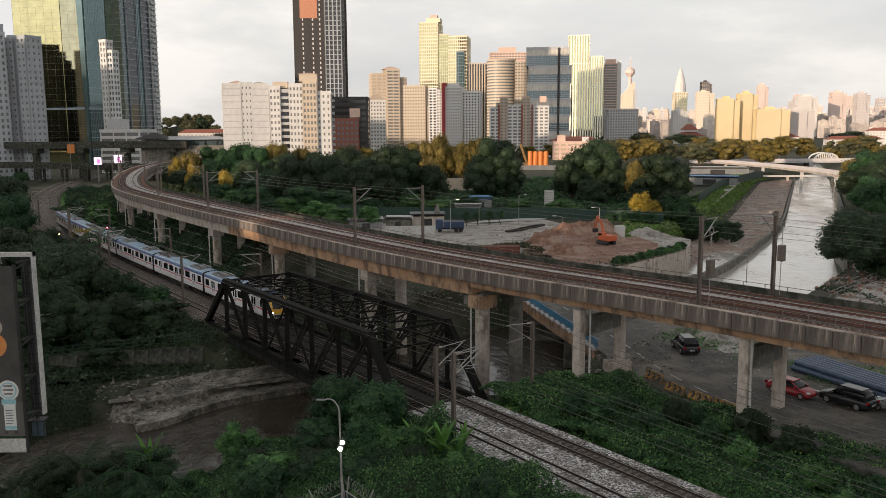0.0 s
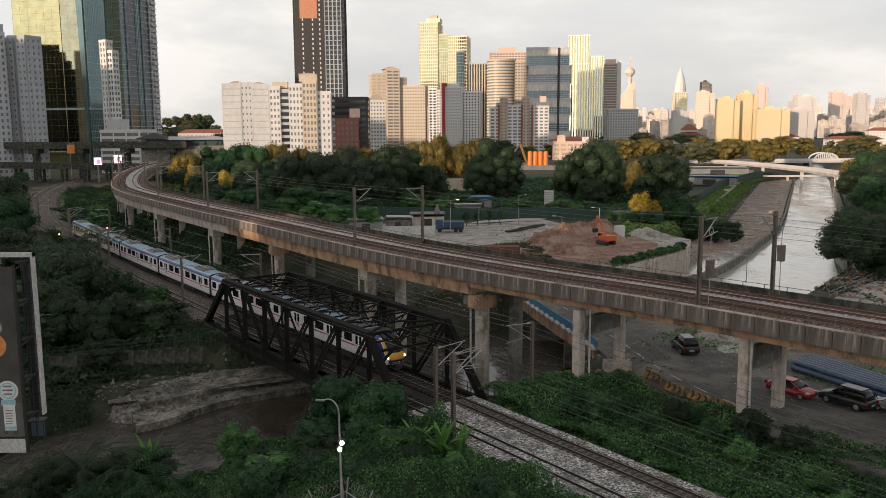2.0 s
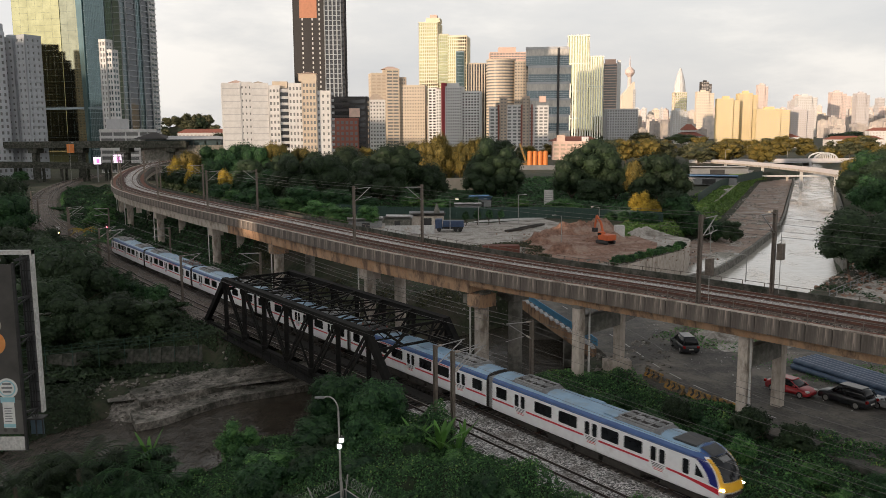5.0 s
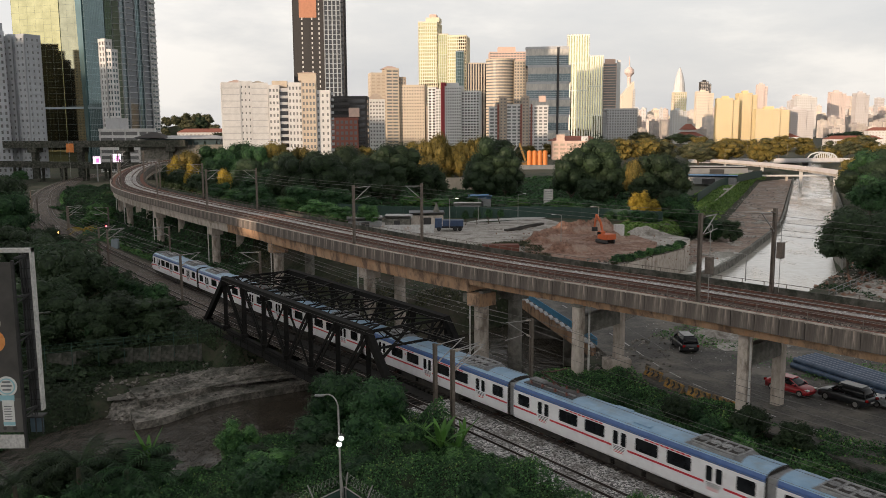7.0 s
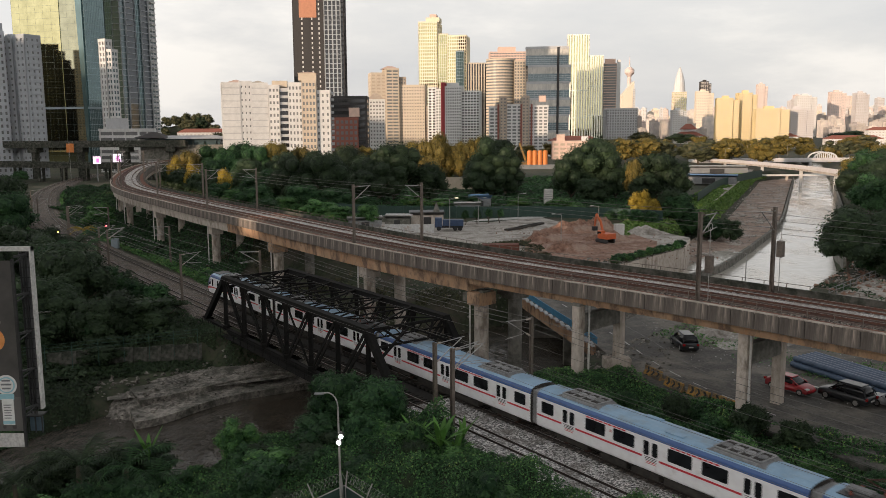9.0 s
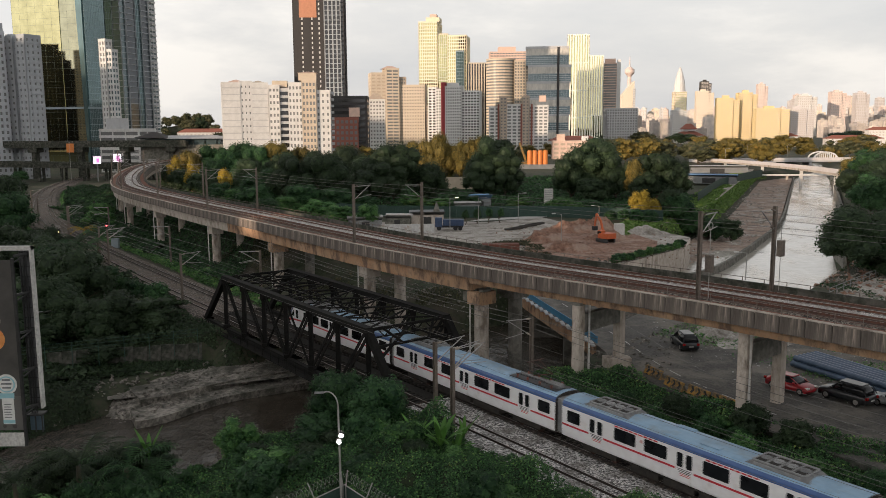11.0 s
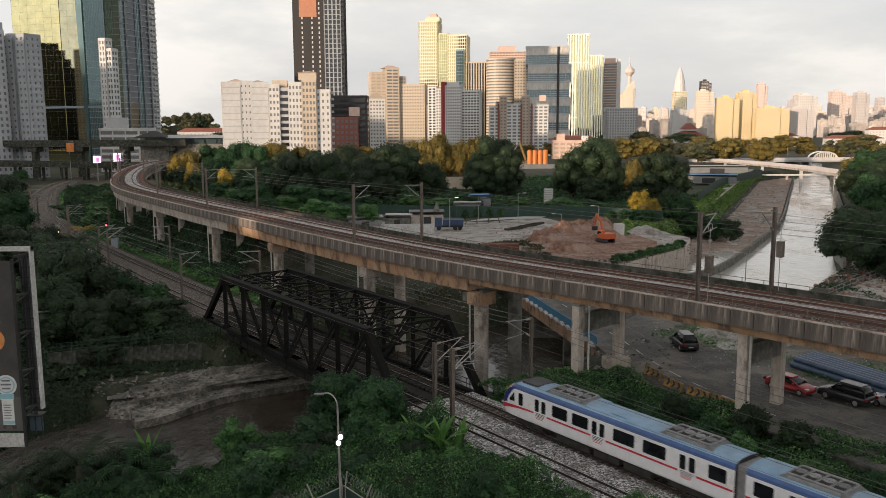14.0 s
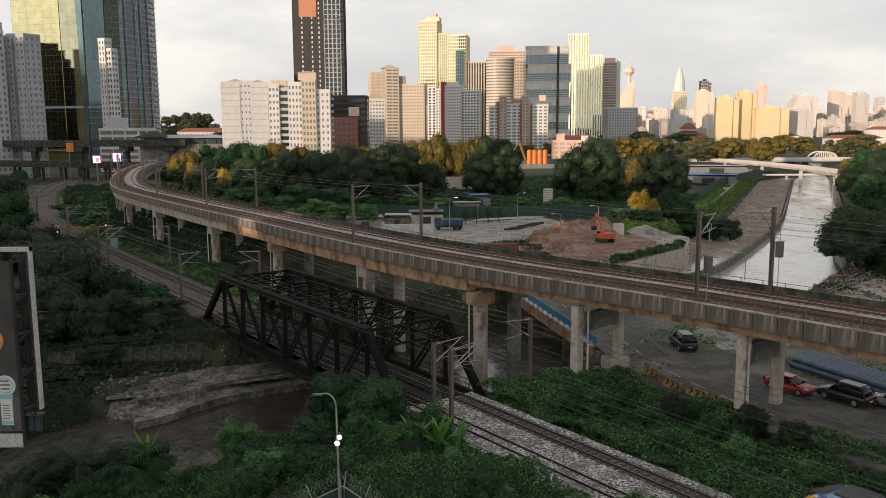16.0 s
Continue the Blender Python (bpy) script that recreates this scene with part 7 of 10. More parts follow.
def curve_scrub(x, y):
    v = np.min(np.hypot(x[..., None] - VIA_NP[::3, 0], y[..., None] - VIA_NP[::3, 1]), -1) if x.size else x
    k = np.min(np.hypot(x[..., None] - TRACK_NP[::3, 0], y[..., None] - TRACK_NP[::3, 1]), -1) if x.size else x
    return (k > 4.2 + vnoise(x, y, 5, 3)) & (v > 2.5) & (-UY * x + UX * y > 30)


undergrowth("curve_scrub", "thick green scrub beside the curving tracks", curve_scrub, -150, -58, 140, 350, 2.6, 9, 0.5, L_MID, 43)
undergrowth("belt_scrub", "rough green scrub under the trees behind the viaduct", belt, -120, 84, 212, 400, 2.0, 3, 0.68, L_MID, 33)
trees("small tree beside the signal with golden light put into its leaves", L_YELLOW, (-76.5, 180, 5.0, 2.0))
track_row(14, -99, -150, 34.2, 34.0, 3.0, 4.4, 1.9, 2.4, (L_DEEP, L_MID), "dark bush at the edge of the tracks", 0.6, trunk_share=0.08)
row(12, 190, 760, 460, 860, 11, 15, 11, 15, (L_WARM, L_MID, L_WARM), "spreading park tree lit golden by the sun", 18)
for x_, y_, h_, r_ in ((-30.5, 61.5, 3.0, 2.4), (-27.6, 61.5, 2.6, 2.2), (-25, 62, 2.6, 2.2), (-33, 63, 3, 2.4), (-22.5, 61.5, 2.4, 2.0), (-36, 61, 3, 2.4), (-29, 59, 2.6, 2.2), (-34, 58.5, 2.6, 2.4)):
    tree(x_, y_, h_ + 1.2, r_, L_DEEP, int(h_ * 7) % 4, "dark bush beside the palms on the near bank", 0.05)
trees("dark bush between the wall and the bridge", L_DEEP, (-27, 100, 2.6, 2.0), (-24.8, 99.4, 2.0, 1.6), (-29.5, 101, 2.8, 2.2), (-26, 97.2, 1.4, 1.3), (-23.5, 97.0, 1.3, 1.2))
def ledge_weeds(x, y):
    d, h = river_dist(x, y)
    return by_wall(x, y) & (d > h + 0.5) & (vnoise(x, y, 2.4, 81) > 0.42)


def abutment_weeds(x, y):
    s, o = so(x, y)
    d, h = river_dist(x, y)
    return (s > -113) & (s < -88) & (o > 22) & (o < 36.6) & (d > h + 0.8) & (y > 0.6 * x + 111.5)


undergrowth("abutment_weeds", "dark weeds on the slope beside the bridge abutment", abutment_weeds, -50, -15, 90, 115, 0.9, 40, 0.26, L_DEEP, 89, 0.0)
undergrowth("ledge_weeds", "dark weeds on the ledge below the old wall", ledge_weeds, -42, -20, 82, 102, 0.8, 40, 0.24, L_DEEP, 83, 0.02)
undergrowth("wall_weeds", "dark weeds covering the bank below the wall", wall_foot, -64, -33, 70, 98, 1.3, 30, 0.3, L_DEEP, 35)
undergrowth("parking_weeds", "patches of green weeds on the parking ground", parking_weeds, 22, 46, 70, 108, 0.5, 22, 0.22, L_FRESH, 37, 0.02)
for k in range(24):
    x_ = 30 + 17.4 * k / 23
    tree(x_ - 0.4 + rn.uniform(-0.4, 0.4), 143.4 + 20 * k / 23 + rn.uniform(-0.5, 0.5), rn.uniform(0.9, 1.7), rn.uniform(0.8, 1.2), rn.choice((L_MID, L_FRESH)), k % 4, "tuft of rough grass along the yard edge", 0.05, z=0.0)
undergrowth("bank_weeds", "patches of weeds on the rubble bank", right_bank, 56, 92, 110, 150, 0.6, 10, 0.35, L_MID, 41, 0.03)
undergrowth("bank_grass", "bright green grass slope beside the upper river", bank_grass, 40, 175, 150, 440, 0.9, 12, 0.6, L_GRASS, 25)
def woodland():
    """The far trees, joined into one woodland for each kind of leaf."""
    words = {L_DEEP.name: "distant woodland of dark green crowns", L_SCRUB.name: "distant woodland with haze put into its dull green crowns", L_WARM.name: "distant trees with the low sun's gold put into their leaves"}
    for leaf_name, items in WOODS.items():
        co, bm = [], bmesh.new()
        for mesh, m, foot, h, r in items:
            v = np.zeros(len(mesh.vertices) * 3, np.float32)
            mesh.vertices.foreach_get("co", v)
            a = np.array(m)
            co.append((v.reshape(-1, 3) @ a[:3, :3].T + a[:3, 3]).reshape(-1, 3, 3))
            tube(bm, foot @ Vector((0, 0, -0.5)), foot @ Vector((0, 0, h * 0.5)), h * 0.03, h * 0.015, 6)
        ob = new("woodland", leaf_mesh("woodland", np.concatenate(co), bpy.data.materials[leaf_name]))
        tagged(ob, words[leaf_name], "trees", kind="stuff")
        part("trunks", bm, M_BARK, ob)


woodland()
behind(-640, -385, 112)
behind(-250, -117.5, 60)
# low notch that lets a patch of sun through to the viaduct
behind(-117.5, -110.5, 40.5)
behind(-110.5, 95, 62)


# ------------------------------------------------------------ masts and wires on the viaduct
def wire(name, a, b, sag, r=0.02, parent=None, n=10, label=""):
    a, b = Vector(a), Vector(b)
    pts = [a.lerp(b, i / n) - Vector((0, 0, sag * 4 * (i / n) * (1 - i / n))) for i in range(n + 1)]
    bm = bmesh.new()
    sweep(bm, pts, [(-r, 0), (0, -r), (r, 0), (0, r)])
    if parent:
        return part(name, bm, M_WIRE, parent)
    return tagged(link(name, bm, M_WIRE), label or "thin overhead contact wire above the tracks", "wire", "overhead wires")


def mast(d, side, h=7.6, weights=False, slim=False, material=None):
    """A viaduct mast at d metres along it with a bracket arm over the track; side -1 near edge, 1 far edge."""
    p, yaw = path_at(VIA, d, 2.0)
    v = Vector((math.cos(yaw), math.sin(yaw), 0))
    nrm = Vector((v.y, -v.x, 0)) * SIDE * side
    base = p + nrm * 4.15 + Vector((0, 0, DECK_Z))
    x_dir = -nrm
    m = Matrix.Translation(base) @ Matrix.Rotation(math.atan2(x_dir.y, x_dir.x), 4, "Z")
    t = empty("overhead_mast", m)
    tagged(t, "tall weathered steel overhead-line mast with bracket arm" + (" and hanging weight" if weights else ""), "mast", "masts along the viaduct")
    mt = M_MAST
    wz = 0.9 if side < 0 else 1.6
    wx, wy = (0.75, -0.5) if side < 0 else (-0.1, 0.6)
    bm = bmesh.new()
    box(bm, -0.14, 0.14, -0.15, -0.09, 0, h)
    box(bm, -0.14, 0.14, 0.09, 0.15, 0, h)
    box(bm, -0.03, 0.03, -0.09, 0.09, 0, h)
    part("pole", bm, mt, t)
    part("base_plate", bx(-0.3, 0.3, -0.3, 0.3, 0, 0.12), mt, t)
    part("top_arm", pipes(((0, 0, h - 0.35), (2.5, 0, h - 0.25)), r=0.05), M_GALV, t)
    part("strut_arm", pipes(((0.05, 0, h - 2.0), (2.3, 0, h - 0.3)), r=0.05), M_GALV, t)
    part("steady_arm", pipes(((0.75, 0, h - 1.75), (2.6, 0, h - 1.45)), r=0.035), M_GALV, t)
    for x, z in ((0.28, h - 0.34), (0.3, h - 1.82)):
        part("insulator", ribbed((x, 0, z), (x + 0.38, 0, z + 0.1), 0.05, 0.1, 4), M_MAST, t)
    if weights:
        w_ = part("counterweight", bx(wx - 0.3, wx + 0.3, wy - 0.25, wy + 0.25, 1.7 + wz, 3.1 + wz, 0.03), M_MAST, t, "grey-brown hanging counterweight")
        part("weight_rope", pipes(((wx, wy, 0.3), (wx, wy, h - 1.3)), r=0.03), M_GALV, w_)
        bm = bmesh.new()
        for k in range(16):
            a0, a1 = 2 * math.pi * k / 16, 2 * math.pi * (k + 1) / 16
            tube(bm, (wx + 0.32 * math.cos(a0), wy, h - 1.25 + 0.32 * math.sin(a0)), (wx + 0.32 * math.cos(a1), wy, h - 1.25 + 0.32 * math.sin(a1)), 0.035, n=5)
        part("pulley_wheel", bm, M_GALV, w_)
    return m @ Vector((2.45, 0, h - 0.3)), m @ Vector((2.55, 0, h - 1.5))


near_m = [mast(d, -1, 7.6, wt) for d, wt in ((44.0, False), (79.3, True), (128.0, False), (181.0, False), (212.0, False), (246.0, False), (282.0, False), (330.0, False))]
far_m = [mast(d, 1, 7.6, wt) for d, wt in ((40.0, False), (77.2, True), (125.0, False), (178.5, False), (208.0, False), (242.0, False), (278.0, False), (326.0, False))]
for seq in (near_m, far_m):
    for (a0, a1), (b0, b1) in zip(seq, seq[1:]):
        wire("messenger_wire", a0, b0, 0.35, 0.016)
        wire("contact_wire", a1, b1, 0.05, 0.015)

# ------------------------------------------------------------ posts and wires on the railway
def rail_mast(s, o, toward, h=7.1, arms=2, label="slim grey steel mast with insulated bracket arms"):
    m = Matrix.Translation(tp(s, o, -0.5)) @ Matrix.Rotation(TH + (math.pi / 2 if toward > 0 else -math.pi / 2), 4, "Z")
    t = empty("railway_mast", m)
    tagged(t, label, "mast", "masts along the railway")
    bm = bmesh.new()
    box(bm, -0.13, 0.13, -0.16, -0.11, 0, h)
    box(bm, -0.13, 0.13, 0.11, 0.16, 0, h)
    box(bm, -0.025, 0.025, -0.11, 0.11, 0, h)
    part("pole", bm, M_MAST, t)
    part("footing", bx(-0.4, 0.4, -0.4, 0.4, -0.6, 0.12, 0.03), M_CONC, t)
    for k in range(arms):
        y = (k - (arms - 1) / 2) * 0.7
        part("top_arm", pipes(((0, y * 0.3, h - 0.15), (3.0, y, h + 0.05)), r=0.04), M_GALV, t)
        part("strut_arm", pipes(((0, y * 0.3, h - 1.75), (2.7, y, h - 0.05)), r=0.045), M_GALV, t)
        part("steady_arm", pipes(((0.9, y, h - 1.35), (3.05, y, h - 1.55)), r=0.03), M_GALV, t)
        part("insulator", ribbed((0.2, y * 0.4, h - 0.13), (0.65, y * 0.4, h - 0.1), 0.04, 0.09), M_CONC, t)
        part("insulator", ribbed((0.2, y * 0.4, h - 1.62), (0.62, y * 0.4, h - 1.36), 0.04, 0.09), M_CONC, t)
    return t


rail_mast(-50.5, 37.6, 1, 7.3)
rail_mast(-53.4, 38.0, 1, 7.1, 1)
rail_mast(-54.7, 49.6, -1, 7.3, 1)
rail_mast(-115, 38.3, 1, 7.0, 1)
rail_mast(-111, 48.4, -1, 7.0, 2)
rail_mast(-150, 48.2, -1, 7.0, 2)
rail_mast(-152, 38.0, 1, 7.0, 2)
rail_mast(-157, 37.8, 1, 7.0, 1)
rail_mast(-183, 38.4, 1, 8.5, 1)
rail_mast(-187, 39.0, 1, 8.5, 1)
rail_mast(-196, 49.5, -1, 7.0, 2)
rail_mast(-232, 41.5, 1, 7.0, 1)
rail_mast(-266, 46, 1, 7.0, 1)
rail_mast(-5, 38, 1, 7.3, 1)
for o, z0, z1, o2 in ((40.2, 5.05, 5.05, 40.0), (43.9, 5.05, 5.05, 43.6), (39.9, 6.55, 6.5, 39.6), (44.0, 6.55, 6.5, 43.6), (37.8, 6.9, 6.9, 37.8), (49.8, 6.7, 6.6, 49.6), (37.2, 6.0, 5.9, 37.4)):
    wire("catenary_wire", tp(-53, o, z0), tp(-5, o2, z1), 0.25, 0.012)
    wire("catenary_wire", tp(-5, o2, z1), tp(60, o2, z1), 0.25, 0.012)
    wire("catenary_wire", tp(-113, o - 0.5, z0), tp(-53, o, z0), 0.3 if z0 > 5.5 else 0.05, 0.012)
    wire("catenary_wire", tp(-185, o - 0.6, z0), tp(-113, o - 0.5, z0), 0.3, 0.02)
# feeder wires slung from pole to pole past the viaduct piers
for k in range(3):
    wire("feeder_wire", tp(-118, 51 + 0.4 * k, 6.2 + 0.4 * k), tp(-54.7, 50 + 0.3 * k, 5.6 + 0.4 * k), 0.7, 0.022)
    wire("feeder_wire", tp(-54.7, 50 + 0.3 * k, 5.6 + 0.4 * k), tp(5, 50 + 0.3 * k, 5.4 + 0.4 * k), 0.8, 0.022)


# ------------------------------------------------------------ river works
def strip(name, pts, prof, material, label, cat):
    bm = bmesh.new()
    sweep(bm, pts, prof)
    bmesh.ops.recalc_face_normals(bm, faces=bm.faces)
    return tagged(link(name, bm, material), label, cat, kind="structure")


up_river = smooth_path([(x, y, 0) for x, y, h in RIVER[8:14]], 3.0)
left_pts = []
for p in up_river:
    d_, h_ = river_dist(np.array(p.x), np.array(p.y))
    left_pts.append((p, float(h_)))
sgn = 1.0 if offset_path(up_river, 5)[10].x < up_river[10].x else -1.0
wall_l = [offset_path(up_river, sgn * (h_ - 0.2))[i] for i, (p, h_) in enumerate(left_pts)]
strip("flood_wall", wall_l, [(-0.35, -7.2), (0.35, -7.2), (0.35, -4.0), (-0.35, -4.0)], M_CONC_DARK, "low dark concrete wall along the river channel", "flood wall")
# pools of water and slabs on the apron
rp_ = random.Random(3)
apron = [offset_path(up_river, sgn * (h_ + 8))[i] for i, (p, h_) in enumerate(left_pts)]
strip("apron_slab", apron[3:], [(-7.4, -5.2), (7.4, -5.2), (7.4, -4.62), (-7.4, -4.7)], M_APRON, "reddish earth and cracked concrete apron beside the river", "apron")
pool = [offset_path(up_river, sgn * (h_ + 3.4))[i] for i, (p, h_) in enumerate(left_pts)]
# the pool's sky reflection is likewise in the pale water colour
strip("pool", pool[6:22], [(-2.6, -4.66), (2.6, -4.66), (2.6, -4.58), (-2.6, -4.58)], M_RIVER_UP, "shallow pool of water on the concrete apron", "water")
for i in range(26):
    k = rp_.randrange(4, 58)
    q = apron[k] + Vector((rp_.uniform(-6, 6), rp_.uniform(-2, 2), -4.64))
    b_ = bx(-rp_.uniform(0.5, 1.8), rp_.uniform(0.5, 1.8), -0.5, rp_.uniform(0.3, 1.1), -0.1, rp_.uniform(0.15, 0.5), 0.05)
    o_ = tagged(link("concrete_slab", b_, M_SAND), "broken pale concrete slab on the river apron", "slab", "broken slabs on the apron")
    o_.matrix_basis = Matrix.Translation(q) @ Matrix.Rotation(rp_.uniform(0, 3), 4, "Z")
bank_top = [offset_path(up_river, sgn * (h_ + 21.5))[i] for i, (p, h_) in enumerate(left_pts)]
strip("towpath", bank_top[8:], [(-1.2, -0.3), (1.2, -0.3), (1.2, 0.02), (-1.2, 0.02)], M_SAND, "pale footpath on the river bank", "path")
right_wall = [offset_path(up_river, -sgn * (h_ + 0.9))[i] for i, (p, h_) in enumerate(left_pts)]
strip("river_wall", right_wall[14:], [(-0.4, -7), (0.4, -7), (0.4, -1.6), (-0.4, -1.6)], M_CONC_DARK, "stained retaining wall along the river", "retaining wall")

# silt banks, steps and retaining wall on the far side by the truss bridge
def mound(name, label, cat, x, y, z, rx, ry, h, rot, material, seed, rough=0.5, kind=""):
    bm = bmesh.new()
    n = 22
    rows_ = []
    for j in range(n + 1):
        r_ = []
        for i in range(n + 1):
            u, v = i / n * 2 - 1, j / n * 2 - 1
            d2 = min(1.0, math.sqrt(u * u + v * v))
            k = (math.cos(d2 * math.pi) + 1) / 2
            nz = noise.fractal(Vector((u * 2.3 + seed, v * 2.3, seed * 0.7)), 0.6, 2.2, 5)
            r_.append(bm.verts.new((u * rx, v * ry, h * (k + rough * nz * (0.25 + k)) - 0.25)))
        rows_.append(r_)
    for j in range(n):
        for i in range(n):
            bm.faces.new((rows_[j][i], rows_[j][i + 1], rows_[j + 1][i + 1], rows_[j + 1][i]))
    ob = link(name, bm, material, smooth=True)
    ob.matrix_basis = pose(x, y, z, 0, 0, rot)
    return tagged(ob, label, cat, kind=kind)


strip("river_step", smooth_path([(-30.5, 79.2, 0), (-28.2, 80.8, 0), (-23.5, 86.9, 0), (-13.9, 92.8, 0), (-6, 100, 0)], 1.5), [(-3.4, -7.2), (0.3, -7.2), (0.3, -4.75), (-3.4, -4.6)], M_MUD, "silt-covered concrete step at the water's edge", "river step")
strip("river_step", smooth_path([(-31.5, 83.4, 0), (-28.5, 85.6, 0), (-23.5, 90.2, 0), (-15.5, 95.2, 0), (-8, 103, 0)], 1.5), [(-4.4, -7.2), (0.3, -7.2), (0.3, -3.95), (-4.4, -3.8)], M_MUD, "silt-covered concrete step below the bridge", "river step")
mound("silt_bank", "rough grey silt and rubble bank beside the river", "silt bank", -31.0, 86.0, -5.75, 8.5, 5.4, 2.0, 30, M_MUD, 3.1, 0.4, "structure")
mound("silt_bank", "grey silt bank below the truss bridge", "silt bank", -28, 92.5, -3.9, 10, 5.0, 0.55, 25, M_MUD, 5.7, 0.6, "structure")
rw = empty("retaining_wall")
tagged(rw, "old stained concrete panel wall above the silt bank", "retaining wall", kind="structure")
for i in range(11):
    a = Vector((-44.5 + 1.5 * i, 92.9 + 0.37 * i, 0))
    part("wall_panel", bx(-0.76, 0.76, -0.12, 0.12, -4.6, -1.5 + 0.06 * (i % 3), 0.02), M_WALL_OLD, rw).matrix_basis = Matrix.Translation(a) @ Matrix.Rotation(0.24, 4, "Z")
fe = empty("bank_fence")
tagged(fe, "thin green wire fence along the wooded bank", "fence")
M_GREENP = mat("green_fence_paint", (0.012, 0.045, 0.034), (0.02, 0.065, 0.05), 3, 0.6, 0.05)
fpts = [Vector((-62 + 2.4 * i, 78 + 1.15 * i, 0)) for i in range(15)]
for p in fpts:
    part("post", bars((p + Vector((0, 0, -2.0)), p + Vector((0, 0, 0.9))), w=0.06), M_GREENP, fe)
for z in (0.1, 0.5, 0.88):
    part("wire_rail", bars((fpts[0] + Vector((0, 0, z)), fpts[-1] + Vector((0, 0, z))), w=0.03), M_GREENP, fe)

# ------------------------------------------------------------ road, kerb and road bridge
ROAD_R = smooth_path([(72, 0, 0), (50, 30, 0), (33.8, 56, 0), (26.2, 68.6, 0), (22.0, 79.5, 0), (19.9, 92, 0), (17.4, 104, 0), (14.9, 117, 0), (12.8, 132, 0), (12, 150, 0)], 2.0)
strip("road", ROAD_R, [(-3.6, -0.6), (3.6, -0.6), (3.6, 0.03), (-3.6, 0.03)], M_ASPHALT, "dusty worn asphalt road under the viaduct", "road")
bm = bmesh.new()
pg = [bm.verts.new((x, y, 0.015)) for x, y in ((19.5, 97), (20.5, 84), (25, 72), (34, 58), (46, 40), (62, 40), (60, 60), (50, 74), (43, 87), (36, 100), (26, 106))]
bm.faces.new(pg)
bmesh.ops.triangulate(bm, faces=bm.faces)
tagged(link("parking_ground", bm, M_ASPHALT), "dusty bare parking ground beside the road", "parking ground", kind="structure")
lines = empty("road_marking")
tagged(lines, "worn white painted lane lines on the asphalt", "road marking", kind="structure")
for k in range(16, 64, 2):
    a, b2 = ROAD_R[k], ROAD_R[k + 1]
    part("dash", bars((a + Vector((0, 0, 0.036)), b2 + Vector((0, 0, 0.036))), w=0.12, h=0.008), M_LINE, lines)
edge = offset_path(ROAD_R, 3.1 if offset_path(ROAD_R, 3)[20].x > ROAD_R[20].x else -3.1)
for a, b2 in zip(edge[12:66], edge[13:67]):
    part("edge_line", bars((a + Vector((0, 0, 0.036)), b2 + Vector((0, 0, 0.036))), w=0.09, h=0.008), M_LINE_WORN, lines)
kerb_l = offset_path(ROAD_R, -3.75 if offset_path(ROAD_R, 3)[20].x > ROAD_R[20].x else 3.75)
strip("kerb", kerb_l[14:40], [(-0.15, -0.4), (0.15, -0.4), (0.15, 0.13), (-0.15, 0.13)], M_WALL_OLD, "low stained concrete kerb beside the road", "kerb")

rb = empty("road_bridge")
tagged(rb, "small road bridge with bright blue side screens over the river", "road bridge", kind="structure")
M_BLUE = mat("blue_hoarding_paint", (0.03, 0.16, 0.30), (0.05, 0.24, 0.42), 2, 0.5, 0.05, stain=(0.12, 0.2, 0.26), stain_at=0.64)
M_SACK = mat("pale_woven_sack", (0.5, 0.5, 0.5), (0.68, 0.68, 0.68), 5, 0.9, 0.3, rand=0.15)
br_pts = [p for p in ROAD_R if 87.5 < p.y < 124]
for side in (-1, 1):
    far_side = offset_path(br_pts, 3.75 * side)[5].x > br_pts[5].x
    ln = [p for p in offset_path(br_pts, 3.75 * side) if p.y > (101 if far_side else 88)]
    bm = bmesh.new()
    sweep(bm, ln, [(-0.05, 0.32), (0.05, 0.32), (0.05, 1.12), (-0.05, 1.12)])
    part("blue_screen", bm, M_BLUE, rb, "blue sheet-metal side screen")
    bm = bmesh.new()
    sweep(bm, [p for p in offset_path(br_pts, 4.0 * side) if p.y > (100 if far_side else 80)], [(-0.18, -1.3), (0.18, -1.3), (0.18, 0.05), (-0.18, 0.05)])
    part("edge_beam", bm, M_CONC_RUST, rb)
    for p in [q for q in offset_path(br_pts, 4.22 * side) if q.y > 88 and not far_side]:
        for k in (0.0, 0.66, 1.33):
            part("sandbag", bx(p.x - 0.22, p.x + 0.22, p.y + k - 0.28, p.y + k + 0.28, 0.06, 0.3, 0.08), M_SACK, rb)
for k in (6, 13):
    p = br_pts[k]
    part("bridge_pier", bx(p.x - 3.2, p.x + 3.2, p.y - 0.5, p.y + 0.5, -7.5, -1.1, 0.05), M_CONC_DARK, rb)
bm = bmesh.new()
sweep(bm, br_pts, [(-3.8, -1.1), (3.8, -1.1), (3.8, -0.55), (-3.8, -0.55)])
bmesh.ops.recalc_face_normals(bm, faces=bm.faces)
part("deck", bm, M_CONC_DARK, rb)


# road barriers with black chevrons on yellow
M_YELLOW = mat("barrier_yellow_paint", (0.36, 0.19, 0.04), (0.46, 0.27, 0.06), 3, 0.75, 0.1, stain=(0.10, 0.085, 0.065), stain_at=0.5, stain_scale=1.4)


